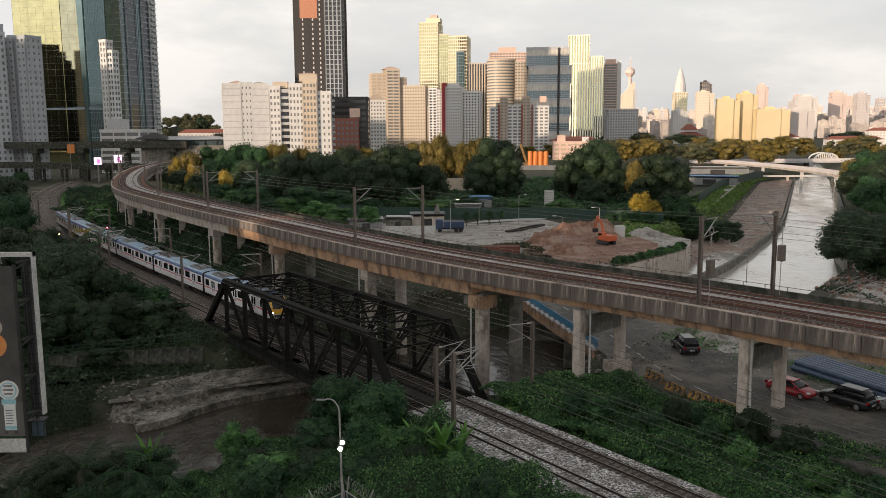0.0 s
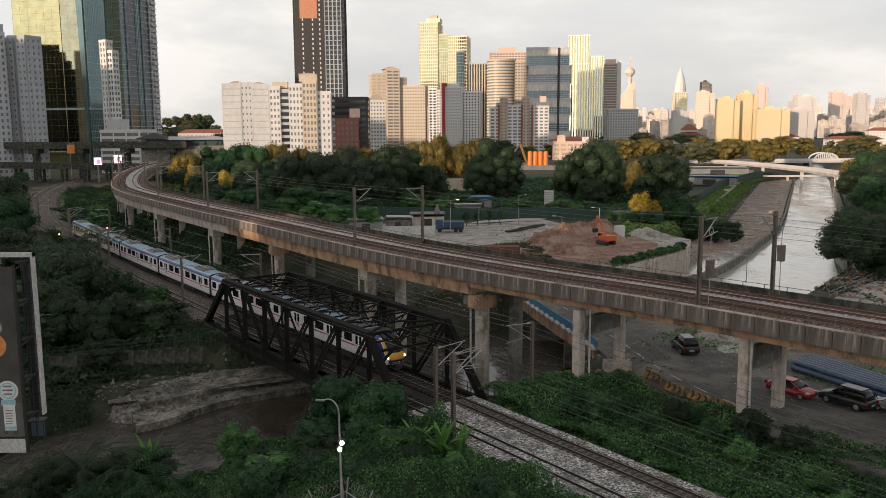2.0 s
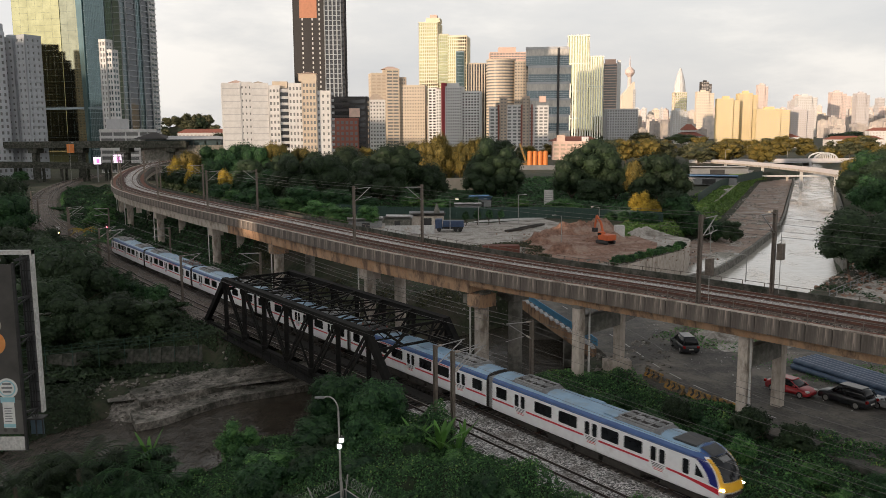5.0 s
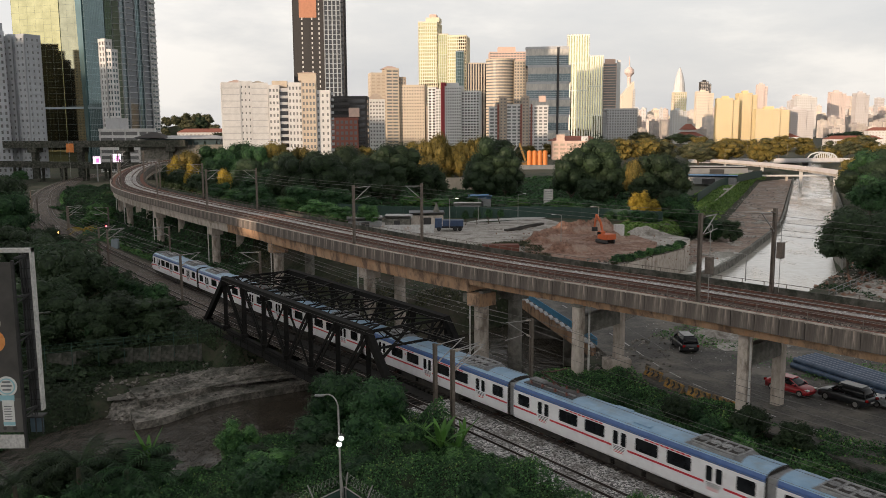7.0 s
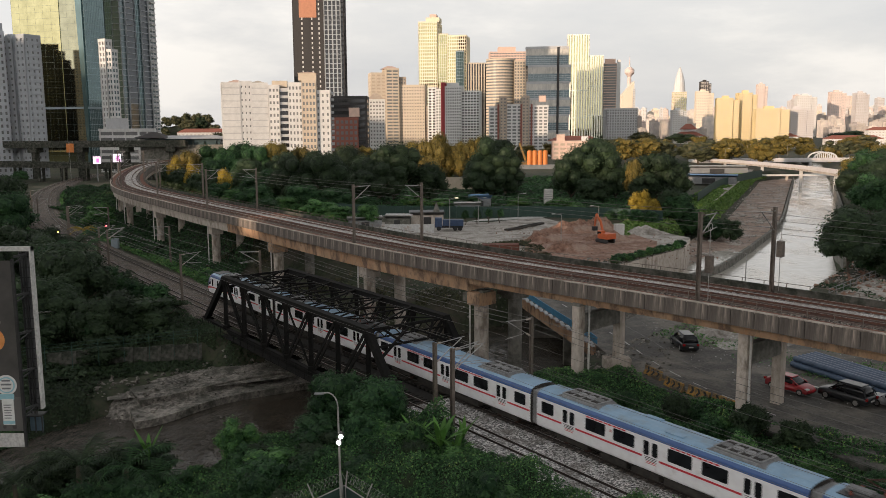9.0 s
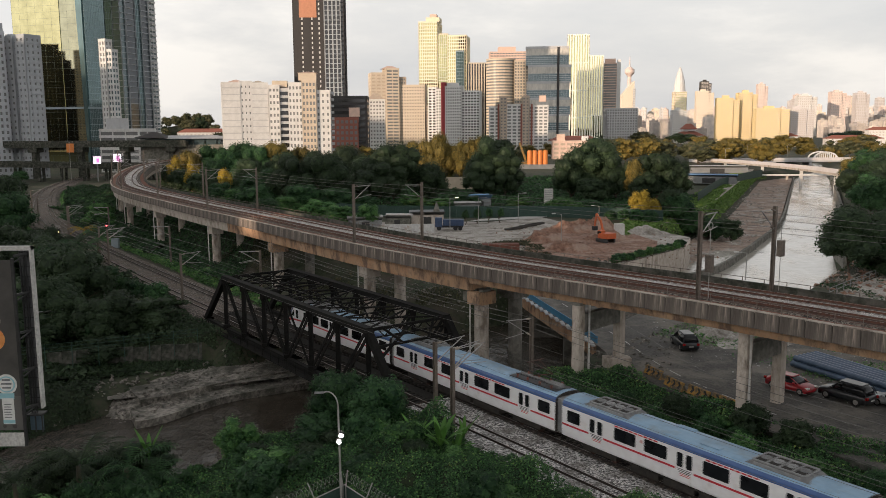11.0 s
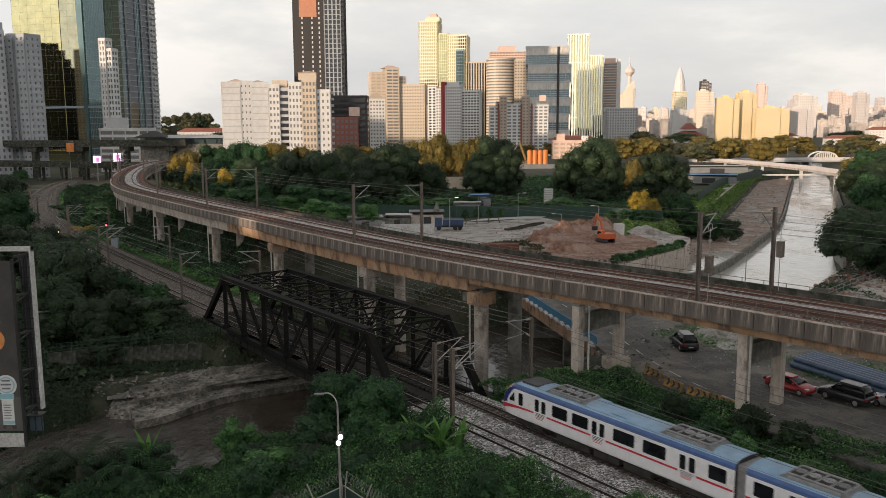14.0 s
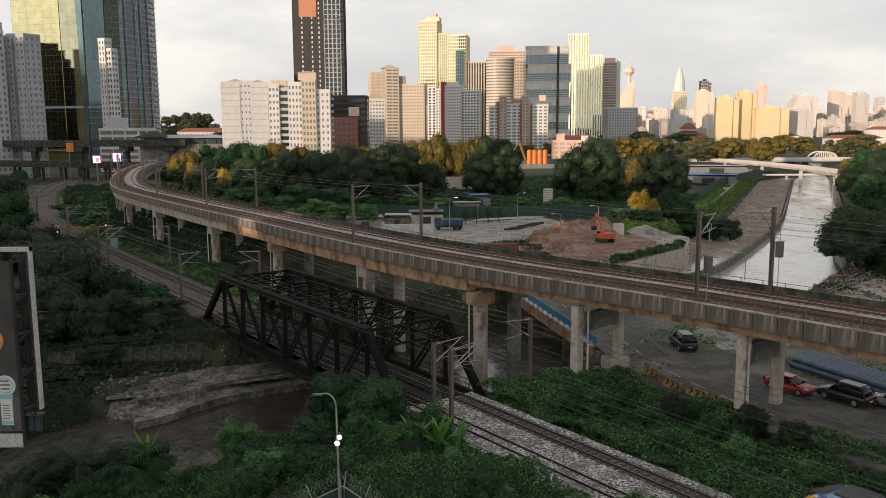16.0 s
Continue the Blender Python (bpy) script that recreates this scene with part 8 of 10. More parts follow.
def barrier(x, y, rot, label):
    bm = bmesh.new()
    sec = [(-0.3, 0), (0.3, 0), (0.28, 0.2), (0.12, 0.42), (0.09, 0.85), (-0.09, 0.85), (-0.12, 0.42), (-0.28, 0.2)]
    r0 = [bm.verts.new((-1.35, a, z)) for a, z in sec]
    r1 = [bm.verts.new((1.35, a, z)) for a, z in sec]
    for i in range(8):
        bm.faces.new((r0[i], r0[(i + 1) % 8], r1[(i + 1) % 8], r1[i]))
    bm.faces.new(r0[::-1])
    bm.faces.new(r1)
    bmesh.ops.recalc_face_normals(bm, faces=bm.faces)
    t = empty("road_barrier", pose(x, y, 0.0, 0, 0, rot))
    tagged(t, label, "road barrier", "barriers along the road edge")
    part("body", bm, M_YELLOW, t)
    for k in range(3):
        bm = bmesh.new()
        for s in (-1, 1):
            x0 = -0.95 + k * 0.8
            vs = [bm.verts.new(p) for p in ((x0, s * 0.285 - s * 0.0, 0.22), (x0 + 0.28, s * 0.285, 0.22), (x0 + 0.45, s * 0.135, 0.5), (x0 + 0.17, s * 0.135, 0.5))]
            bm.faces.new(vs)
            v2 = [bm.verts.new(p) for p in ((x0 + 0.17, s * 0.132, 0.5), (x0 + 0.45, s * 0.132, 0.5), (x0 + 0.28, s * 0.108, 0.8), (x0, s * 0.108, 0.8))]
            bm.faces.new(v2)
        part("chevron", bm, M_BLACK, t)


barrier(20.1, 77.4, -70, "yellow concrete road barrier with black chevrons")
barrier(21.05, 73.7, -71, "scuffed yellow concrete road barrier with black chevrons")
barrier(22.5, 71.1, -66, "dirty concrete road barrier overgrown by weeds")
barrier(23.95, 68.7, -62, "dirty yellow concrete road barrier among weeds")
tagged(link("concrete_block", bx(15.9, 18.6, 80.3, 81.7, -0.1, 0.95, 0.06), M_CONC), "pale concrete block beside the viaduct pier", "concrete block")

# stack of blue pipes behind the cars
M_PIPE = mat("blue_grey_pipe", (0.045, 0.08, 0.14), (0.08, 0.125, 0.20), 2, 0.35, 0.05)
bm0 = None
for i in range(7):
    for j in range(2):
        if j and i > 5:
            continue
        bm = bmesh.new()
        tube(bm, (0, 0, 0), (16, 0, 0), 0.3, n=12)
        ob = tagged(link("steel_pipe", bm, M_PIPE), "long blue-grey steel pipe lying in a stack", "pipe", "stacked pipes")
        ob.matrix_basis = Matrix.Translation((34.6 + 0.62 * i * 0.86 + j * 0.25, 80.5 + 0.62 * i * 0.5, 0.32 + 0.52 * j)) @ Matrix.Rotation(radians(-66), 4, "Z")


# ------------------------------------------------------------ cars
def car_paint(name, c):
    return mat(name, tuple(v * 0.9 for v in c), tuple(v * 1.1 for v in c), 2, 0.35, 0.0, coat=0.35)


P_RED, P_BLACK, P_WHITE, P_SILV = car_paint("red_car_paint", (0.32, 0.012, 0.018)), car_paint("black_car_paint", (0.016, 0.018, 0.022)), car_paint("white_car_paint", (0.7, 0.7, 0.7)), car_paint("silver_car_paint", (0.3, 0.31, 0.33))
T_TAIL = mat("tail_lamp_red", (0.3, 0.01, 0.01), (0.35, 0.015, 0.015), 3, 0.2, 0)


def car(x, y, rot, paint, label, suv=False, z=0.03, s=1.0):
    L, W, H_ = (4.7, 1.86, 1.80) if suv else (4.45, 1.74, 1.48)
    t = empty("car", pose(x, y, z, 0, 0, rot))
    tagged(t, label, "car", "parked cars")
    h0, hb = 0.28, (1.02 if suv else 0.92)
    if suv:
        low = [(-2.26, 0.3), (-2.34, 0.5), (-2.34, 0.78), (-2.28, 0.98), (-2.1, 1.06), (0.85, 1.08), (1.15, 1.05), (1.75, 0.99), (2.1, 0.9), (2.27, 0.75), (2.32, 0.5), (2.26, 0.3)]
        top = [(-2.2, 1.02), (-2.08, 1.4), (-1.92, 1.64), (-1.6, 1.75), (-0.8, 1.79), (0.0, 1.77), (0.4, 1.68), (1.2, 1.04)]
    else:
        low = [(-2.1, 0.28), (-2.2, 0.45), (-2.2, 0.72), (-2.1, 0.9), (-1.75, 0.97), (-1.0, 0.98), (0.9, 0.95), (1.5, 0.87), (1.95, 0.76), (2.14, 0.62), (2.2, 0.45), (2.12, 0.28)]
        top = [(-1.7, 0.94), (-1.3, 1.22), (-0.95, 1.38), (-0.5, 1.45), (0.1, 1.45), (0.42, 1.37), (0.8, 1.15), (1.2, 0.9)]

    def hull(sec, w0, w1, mat_, nm, close_bottom):
        bm = bmesh.new()
        rows_ = []
        zs = [z for _, z in sec]
        zmid, zmax = (min(zs) + max(zs)) / 2, max(zs)
        for sy in (-1, -0.93, -0.75, -0.35, 0.35, 0.75, 0.93, 1):
            q = abs(sy) ** 6
            rows_.append([bm.verts.new((x_ * (1 - 0.07 * abs(sy) ** 3), sy * (w0 + (w1 - w0) * ((z_ - min(zs)) / (zmax - min(zs)))) / 2, z_ - 0.13 * q * max(0.0, (z_ - zmid) / (zmax - zmid)))) for x_, z_ in sec])
        for a, b2 in zip(rows_, rows_[1:]):
            for i in range(len(sec) - 1):
                bm.faces.new((a[i], b2[i], b2[i + 1], a[i + 1]))
            bm.faces.new((a[-1], b2[-1], b2[0], a[0]))
        bm.faces.new(rows_[0])
        bm.faces.new(rows_[-1][::-1])
        bmesh.ops.recalc_face_normals(bm, faces=bm.faces)
        return part(nm, bm, mat_, t, smooth=True)

    body = hull(low, W, W * 0.97, paint, "body", True)
    hull(top, W * 0.93, W * 0.72, M_GLASS_DARK, "glasshouse", False)
    # roof skin and pillars in paint
    zr = max(z_ for _, z_ in top)
    xr = [p[0] for p in top if p[1] > zr - 0.12]
    part("roof", bx(min(xr) - 0.03, max(xr) + 0.03, -W * 0.31, W * 0.31, zr - 0.09, zr + 0.012, 0.04), paint, t)
    for sy in (-1, 1):
        for x_, x2 in ((top[0][0], top[2][0]), (top[-1][0], 0.3), (-0.35, -0.35)):
            part("pillar", bars(((x_, sy * W * 0.455, top[0][1] - 0.02), (x2, sy * W * 0.345, zr - 0.12)), w=0.1, h=0.05), paint, t)
        for xw in (-1.38, 1.38):
            r_ = 0.36 if suv else 0.31
            bm = bmesh.new()
            tube(bm, (xw, sy * (W / 2 - 0.2), r_), (xw, sy * (W / 2 + 0.0), r_), r_, n=20)
            w_ = part("wheel", bm, M_RUBBER, t)
            bm = bmesh.new()
            tube(bm, (xw, sy * (W / 2 + 0.008), r_), (xw, sy * (W / 2 + 0.02), r_), r_ * 0.62, n=14)
            part("rim", bm, M_GALV, w_)
        part("headlight", bx(L / 2 - 0.42, L / 2 - 0.1, sy * W * 0.36 - 0.17, sy * W * 0.36 + 0.17, 0.62, 0.76, 0.03), T_LAMP_OFF, t)
        part("tail_light", bx(-L / 2 - 0.01, -L / 2 + 0.16, sy * W * 0.4 - 0.13, sy * W * 0.4 + 0.13, 0.72, 0.95, 0.03), T_TAIL, t)
        part("mirror", bx(0.72, 0.9, sy * W * 0.53 - 0.1, sy * W * 0.53 + 0.1, hb, hb + 0.15, 0.03), paint, t)
    part("number_plate", bx(-L / 2 - 0.03, -L / 2 + 0.02, -0.24, 0.24, 0.55, 0.67), M_LINE, t)
    return t


car(31.3, 72.9, -55, P_RED, "red hatchback parked beside the viaduct pier")
car(34.9, 69.9, 122, P_BLACK, "black sport utility car parked beside the pipes", True)
car(38.3, 67.9, 128, P_SILV, "silver-blue car parked next to the black one")
car(26.0, 88.0, 92, P_BLACK, "black sport utility car on the parking ground", True)


# ------------------------------------------------------------ rubble on the banks
def rubble(name, label, x, y, z, smin, smax, material, seed):
    """Angular stones at the given places, joined."""
    rng = np.random.default_rng(seed)
    n = len(x)
    s = rng.uniform(smin, smax, n)
    unit = np.array([(1, 0, 0), (-1, 0, 0), (0, 1, 0), (0, -1, 0), (0, 0, 1), (0, 0, -1)], float)
    k = rng.uniform(0.6, 1.1, (n, 6, 1)) * s[:, None, None] * 0.5
    yaw = rng.uniform(0, 6.28, n)
    c, si = np.cos(yaw)[:, None], np.sin(yaw)[:, None]
    v = unit[None] * k + rng.normal(size=(n, 6, 3)) * s[:, None, None] * 0.12
    vx, vy = v[..., 0] * c - v[..., 1] * si, v[..., 0] * si + v[..., 1] * c
    co = np.stack([vx + x[:, None], vy + y[:, None], v[..., 2] * 0.75 + (z + s * 0.15)[:, None]], -1)
    f = np.array([(0, 2, 4), (2, 1, 4), (1, 3, 4), (3, 0, 4), (2, 0, 5), (1, 2, 5), (3, 1, 5), (0, 3, 5)])
    faces = (f[None] + np.arange(n)[:, None, None] * 6).reshape(-1, 3)
    me_ = bpy.data.meshes.new(name)
    me_.from_pydata(co.reshape(-1, 3).tolist(), [], faces.tolist())
    me_.materials.append(material)
    return tagged(new(name, me_), label, "rubble", kind="stuff")


rg = np.random.default_rng(4)
x, y = rg.uniform(-40, 30, 9000), rg.uniform(72, 150, 9000)
d, h = river_dist(x, y)
s_, o_ = so(x, y)
k = (d > h - 0.5) & (d < h + 5 + 16 * vnoise(x, y, 9.0, 61)) & ((o_ > 49) | (o_ < 36) | ((s_ > -104) & (s_ < -58))) & ((o_ > 36) | (y > 78))
rubble("bank_rubble", "scattered grey rubble and stones on the river banks", x[k], y[k], ground_z(x[k], y[k]), 0.12, 0.8, M_MUD, 2)
x, y = rg.uniform(-33, -6, 1500), rg.uniform(78, 102, 1500)
d, h = river_dist(x, y)
k = (d > h - 4.5) & (d < h + 1.5) & (y > 0.62 * x + 97.2)
rubble("silt_clods", "clods and stones on the silt steps", x[k], y[k], np.where(d[k] < h[k] - 1.5, -4.65, -3.85), 0.1, 0.5, M_MUD, 12)
x, y = rg.uniform(45, 170, 9000), rg.uniform(150, 400, 9000)
d, h = river_dist(x, y)
ap = apron_width(x, y)
k = (ap > 4) & (d > h + 1) & (d < h + ap) & (vnoise(x, y, 7.0, 3) > 0.45)
rubble("apron_rubble", "broken concrete scattered over the river apron", x[k], y[k], ground_z(x[k], y[k]) + 0.1, 0.2, 0.9, M_SAND, 5)
x, y = rg.uniform(24, 50, 900), rg.uniform(60, 100, 900)
k = so(x, y)[1] > 66 + rg.random(900) * 9
rubble("ground_litter", "pale stones and litter on the parking ground", x[k], y[k], x[k] * 0 + 0.02, 0.06, 0.26, M_LINE, 8)
x, y = rg.uniform(12, 50, 500), rg.uniform(145, 200, 500)
rubble("yard_rubble", "stones and clods scattered over the yard", x, y, x * 0 + 0.05, 0.12, 0.5, M_EARTH, 9)
x, y = rg.uniform(56, 95, 2600), rg.uniform(105, 155, 2600)
d, h = river_dist(x, y)
k = d > h + 1.5
rubble("bank_rubble", "broken stones and litter on the open river bank", x[k], y[k], ground_z(x[k], y[k]) + 0.03, 0.1, 0.7, M_SAND, 15)
x, y = rg.uniform(56, 95, 900), rg.uniform(105, 155, 900)
d, h = river_dist(x, y)
k = d > h + 1.5
rubble("bank_clods", "brown clods of earth on the open river bank", x[k], y[k], ground_z(x[k], y[k]) + 0.03, 0.2, 1.1, M_EARTH, 16)


# ------------------------------------------------------------ building yard across the river
def flat(name, label, cat, pts, z, material):
    bm = bmesh.new()
    bm.faces.new([bm.verts.new((x, y, z)) for x, y in pts])
    bmesh.ops.triangulate(bm, faces=bm.faces)
    bmesh.ops.recalc_face_normals(bm, faces=bm.faces)
    if bm.faces[:][0].normal.z < 0:
        bmesh.ops.reverse_faces(bm, faces=bm.faces)
    return tagged(link(name, bm, material), label, cat, kind="structure")


flat("yard_ground", "pale dusty gravel yard behind the viaduct", "yard", ((-24, 196), (-22, 209), (-12, 213), (12, 210), (26, 221), (31, 205), (45, 200), (53, 178), (47.4, 163), (30, 143), (22, 139), (12, 143), (-2, 170)), 0.03, M_SAND)
flat("earth_patch", "bare reddish-brown earth in the yard", "earth", ((15, 152), (16.5, 166), (21, 192), (41, 190), (44.5, 172), (40.5, 158), (33, 149), (24, 144)), 0.06, M_EARTH)
for x, y, rx, ry, h, r_, sd_, m_ in ((29, 190, 9, 5.5, 2.8, 10, 1.3, M_EARTH), (35.5, 193, 6, 4.5, 3.6, -10, 2.2, M_EARTH), (21.5, 176, 7, 5, 2.0, 20, 4.4, M_EARTH), (35, 176, 7, 4, 1.6, 0, 6.1, M_EARTH), (24, 160, 8, 5, 1.7, 30, 7.7, M_EARTH), (45, 186, 6, 5, 1.5, 0, 9.3, M_SAND), (12, 196, 4, 2.5, 0.8, 0, 3.9, M_SAND)):
    mound("earth_mound", "heap of reddish-brown excavated earth in the yard" if m_ is M_EARTH else "heap of pale rubble in the yard", "spoil heap", x, y, 0.0, rx, ry, h, r_, m_, sd_, 0.55)
flat("gravel_patch", "pale gravel and rubble beside the parking ground", "gravel", ((28.5, 93.5), (31, 99), (38, 97), (40, 90), (34.5, 86.5), (30, 87)), 0.02, M_SAND)
for x, y, r_ in ((31, 94, 3), (35.5, 93, 3.4), (36, 89, 2.4)):
    mound("rubble_heap", "low heap of pale rubble by the parking ground", "rubble heap", x, y, 0.15, r_, r_ * 0.7, 0.8, 20, M_SAND, x, 0.8)
M_HOARD = mat("dark_green_hoarding", (0.012, 0.035, 0.028), (0.022, 0.055, 0.042), 1.5, 0.7, 0.05)
strip("yard_wall", smooth_path([(22, 139, 0), (30, 143, 0), (39, 153, 0), (47.4, 163, 0), (53, 178, 0)], 2.0), [(-0.2, -5.5), (0.2, -5.5), (0.2, 0.02), (-0.2, 0.02)], M_CONC, "stained concrete wall holding the yard above the river apron", "retaining wall")
ho = empty("site_hoarding")
tagged(ho, "long dark green sheet hoarding behind the yard", "hoarding")
hp = [(-34, 236), (-22.5, 231), (-12.8, 225), (9.9, 221.5), (27.5, 222), (44.2, 214), (56, 206)]
hpath = smooth_path([(x, y, 0) for x, y in hp], 2.4)
for a, b2 in zip(hpath, hpath[1:]):
    d = b2 - a
    part("sheet", bx(0, 2.36, -0.04, 0.04, -0.2, 2.9 + 0.06 * math.sin(a.x)), M_HOARD, ho).matrix_basis = Matrix.Translation(a) @ Matrix.Rotation(math.atan2(d.y, d.x), 4, "Z")


def lamp_post(x, y, h, lit=False, label="grey street lamp post", arm=1.4, z=0.0, turn=0.0):
    t = empty("street_lamp", pose(x, y, z, 0, 0, turn))
    tagged(t, label, "street lamp")
    bm = bmesh.new()
    tube(bm, (0, 0, -0.1), (0, 0, h), 0.09, 0.055, 8)
    part("pole", bm, M_GALV, t)
    part("arm", pipes(((0, 0, h - 0.05), (arm, 0, h + 0.15)), r=0.04), M_GALV, t)
    part("lamp_head", bx(arm - 0.15, arm + 0.6, -0.15, 0.15, h + 0.06, h + 0.22, 0.04), glow("lit_lamp_warm", (1.0, 0.86, 0.62), 1.6) if lit else M_LINE, t)


lamp_post(1.6, 191.6, 7.6, True, "grey street lamp with a lit warm head")
lamp_post(8.7, 204, 6.6)
lamp_post(18.8, 208, 7.3)
lamp_post(37.1, 198, 5.0, turn=180)
lamp_post(24.5, 172, 5.8, turn=180, label="double-headed grey yard lamp")
lamp_post(47, 128, 4.2, turn=180, label="white double-headed path lamp")
lamp_post(-175, 395, 18, label="tall street lamp beside the guideway")
for x, y in ((158, 470), (172, 560), (205, 566), (232, 566), (255, 566)):
    lamp_post(x, y, 11, label="tall street lamp at the road bridge", arm=1.8)
# excavator
M_ORANGE = mat("orange_machine_paint", (0.45, 0.09, 0.03), (0.55, 0.13, 0.04), 3, 0.5, 0.05)
ex = empty("excavator", pose(33.5, 171, 0.06, 0, 0, 120))
tagged(ex, "orange tracked excavator standing on the bare earth", "excavator")
for s in (-1, 1):
    part("track", bx(-1.7, 1.7, s * 1.0 - 0.3, s * 1.0 + 0.3, 0, 0.8, 0.25), M_BLACK, ex)
part("house", bx(-1.9, 0.8, -1.25, 1.25, 0.85, 2.0, 0.12), M_ORANGE, ex)
part("cab", bx(-0.2, 1.1, 0.2, 1.2, 0.9, 2.5, 0.1), M_ORANGE, ex)
part("cab_window", bx(0.0, 1.14, 0.3, 1.24, 1.7, 2.3, 0.05), M_GLASS_DARK, ex)
part("boom", bars(((0.9, -0.2, 1.6), (1.8, -0.2, 4.2)), ((1.8, -0.2, 4.2), (3.2, -0.2, 5.6)), w=0.3, h=0.42), M_ORANGE, ex)
part("dipper", bars(((3.2, -0.2, 5.6), (3.7, -0.2, 3.0)), w=0.25, h=0.3), M_ORANGE, ex)
part("bucket", bx(3.2, 4.1, -0.7, 0.3, 2.1, 3.0, 0.15), M_BLACK, ex)
for x_, y_ in ((8.5, 206), (11.5, 207.5), (14.5, 208), (5.5, 204)):
    tree(x_, y_, 3.6, 1.1, L_MID, 1, "slender young tree in the yard", 0.4, z=0.03)
# truck, sheds, signs and small buildings
tr_ = empty("truck", pose(1.4, 193.8, 0.05, 0, 0, 178))
tagged(tr_, "blue tipper truck parked in the yard", "truck")
M_TRUCK = mat("blue_truck_paint", (0.018, 0.038, 0.09), (0.03, 0.06, 0.13), 2, 0.5, 0.05)
part("cab", bx(1.6, 3.2, -1.15, 1.15, 0.7, 2.9, 0.12), M_TRUCK, tr_)
part("windscreen", bx(3.0, 3.24, -0.95, 0.95, 1.8, 2.6, 0.03), M_GLASS_DARK, tr_)
part("tipper_body", bx(-3.4, 1.4, -1.2, 1.2, 1.1, 2.5, 0.06), M_TRUCK, tr_)
part("chassis", bx(-3.3, 3.0, -0.5, 0.5, 0.6, 1.05), M_BLACK, tr_)
for x in (-2.6, -1.5, 2.3):
    for s in (-1, 1):
        bm = bmesh.new()
        tube(bm, (x, s * 0.8, 0.5), (x, s * 1.15, 0.5), 0.5, n=16)
        part("wheel", bm, M_RUBBER, tr_)
M_BLUEROOF = mat("blue_sheet_roof", (0.10, 0.22, 0.40), (0.16, 0.30, 0.50), 2, 0.5, 0.1, stain=(0.22, 0.25, 0.28), stain_at=0.65)
M_TIN = mat("pale_tin_roof", (0.38, 0.38, 0.38), (0.55, 0.55, 0.54), 2, 0.5, 0.15, stain=(0.3, 0.22, 0.17), stain_at=0.62)


def shed(x, y, ww, dd, h, rot, roof, wall, label, pitch=0.8, z=0.0):
    t = empty("shed", pose(x, y, z, 0, 0, rot))
    tagged(t, label, "shed")
    part("wall", bx(-ww / 2, ww / 2, -dd / 2, dd / 2, -0.1, h, 0.02), wall, t)
    part("door", bx(-ww * 0.12, ww * 0.12, -dd / 2 - 0.04, -dd / 2 + 0.02, 0, h * 0.8), M_BLACK, t)
    for s in (-1, 1):
        bm = bmesh.new()
        beam(bm, (-ww / 2 - 0.4, s * dd * 0.27, h + pitch * 0.5), (ww / 2 + 0.4, s * dd * 0.27, h + pitch * 0.5), dd * 0.58, 0.06, up=(0, -s * pitch, dd / 2))
        part("roof_sheet", bm, roof, t)


shed(-19, 203, 8, 4, 1.6, 8, M_TIN, M_GREY, "low shed with a pale tin roof in the yard")
shed(-11, 205, 6, 4, 1.8, -5, M_TIN, M_CONC_DARK, "grey shed with a tin roof in the yard")
shed(-4, 209, 8, 5, 2.2, 4, M_GREY, M_CONC, "low temple hall with a tin roof")
shed(11.0, 250, 6, 4.5, 2.6, 10, M_BLUEROOF, M_GREY, "shed with a bright blue sheet roof", 1.2)
shed(7, 236, 7, 3, 2.0, 0, M_TIN, M_GREY, "grey shed behind the hoarding")
shed(-49, 100, 4.2, 3.4, 2.3, 24, M_TIN, W_TAN, "small brick hut with a striped tin roof in the trees", 0.6, -0.8)
tagged(link("boundary_wall", bx(-8, 16, 318, 319, -0.5, 5.0, 0.03), W_CREAM), "long pale wall catching the low sun", "wall")
tagged(link("yard_fence", bx(-14, -2, 188.9, 189.1, -0.1, 2.0, 0.02), M_TIN), "grey sheet fence in front of the yard", "fence")
flat("paved_strip", "pale concrete strip behind the yard", "paving", ((6, 211), (10, 217), (30, 226), (26, 219)), 0.05, M_LINE)
tagged(link("statue", (lambda bm: (tube(bm, (0, 0, 0), (0, 0, 0.9), 0.9, 0.7, 10), tube(bm, (0, 0, 0.9), (0, 0, 1.9), 0.62, 0.35, 10), tube(bm, (0, 0, 1.9), (0, 0, 2.5), 0.3, 0.12, 10), bm)[-1])(bmesh.new()), M_CONC_DARK), "grey stone shrine statue on the temple roof", "statue").matrix_basis = pose(-1.6, 209, 2.72)
tagged(link("concrete_block", bx(37.6, 39.6, 181, 183, 0, 2.6, 0.05), M_LINE), "tall pale concrete block in the yard", "concrete block")
sk = tagged(link("skip", bx(7.5, 14.5, 157, 159.4, 0, 1.7, 0.08), mat("rusty_red_paint", (0.09, 0.032, 0.022), (0.16, 0.055, 0.036), 2, 0.8, 0.1)), "rusty red open skip beside the viaduct", "skip")
for i in range(6):
    o_ = tagged(link("timber_stack", bx(-2.6, 2.6, -0.6, 0.6, 0, 0.45, 0.04), M_SLEEPER), "stack of dark timber lying in the yard", "timber stack")
    o_.matrix_basis = pose(16.5 + 1.3 * i, 193.5 + 1.9 * i, 0.05, 0, 0, 42 + 6 * (i % 3))
sg = empty("sign_board", pose(30.1, 238, 0, 0, 0, -6))
tagged(sg, "white hoarding board on two posts", "sign board")
part("board", bx(-1.3, 1.3, -0.06, 0.06, 2.0, 6.3, 0.02), M_LINE, sg)
for x in (-1.1, 1.1):
    part("post", bx(x - 0.08, x + 0.08, -0.08, 0.08, 0, 6.2), M_GALV, sg)
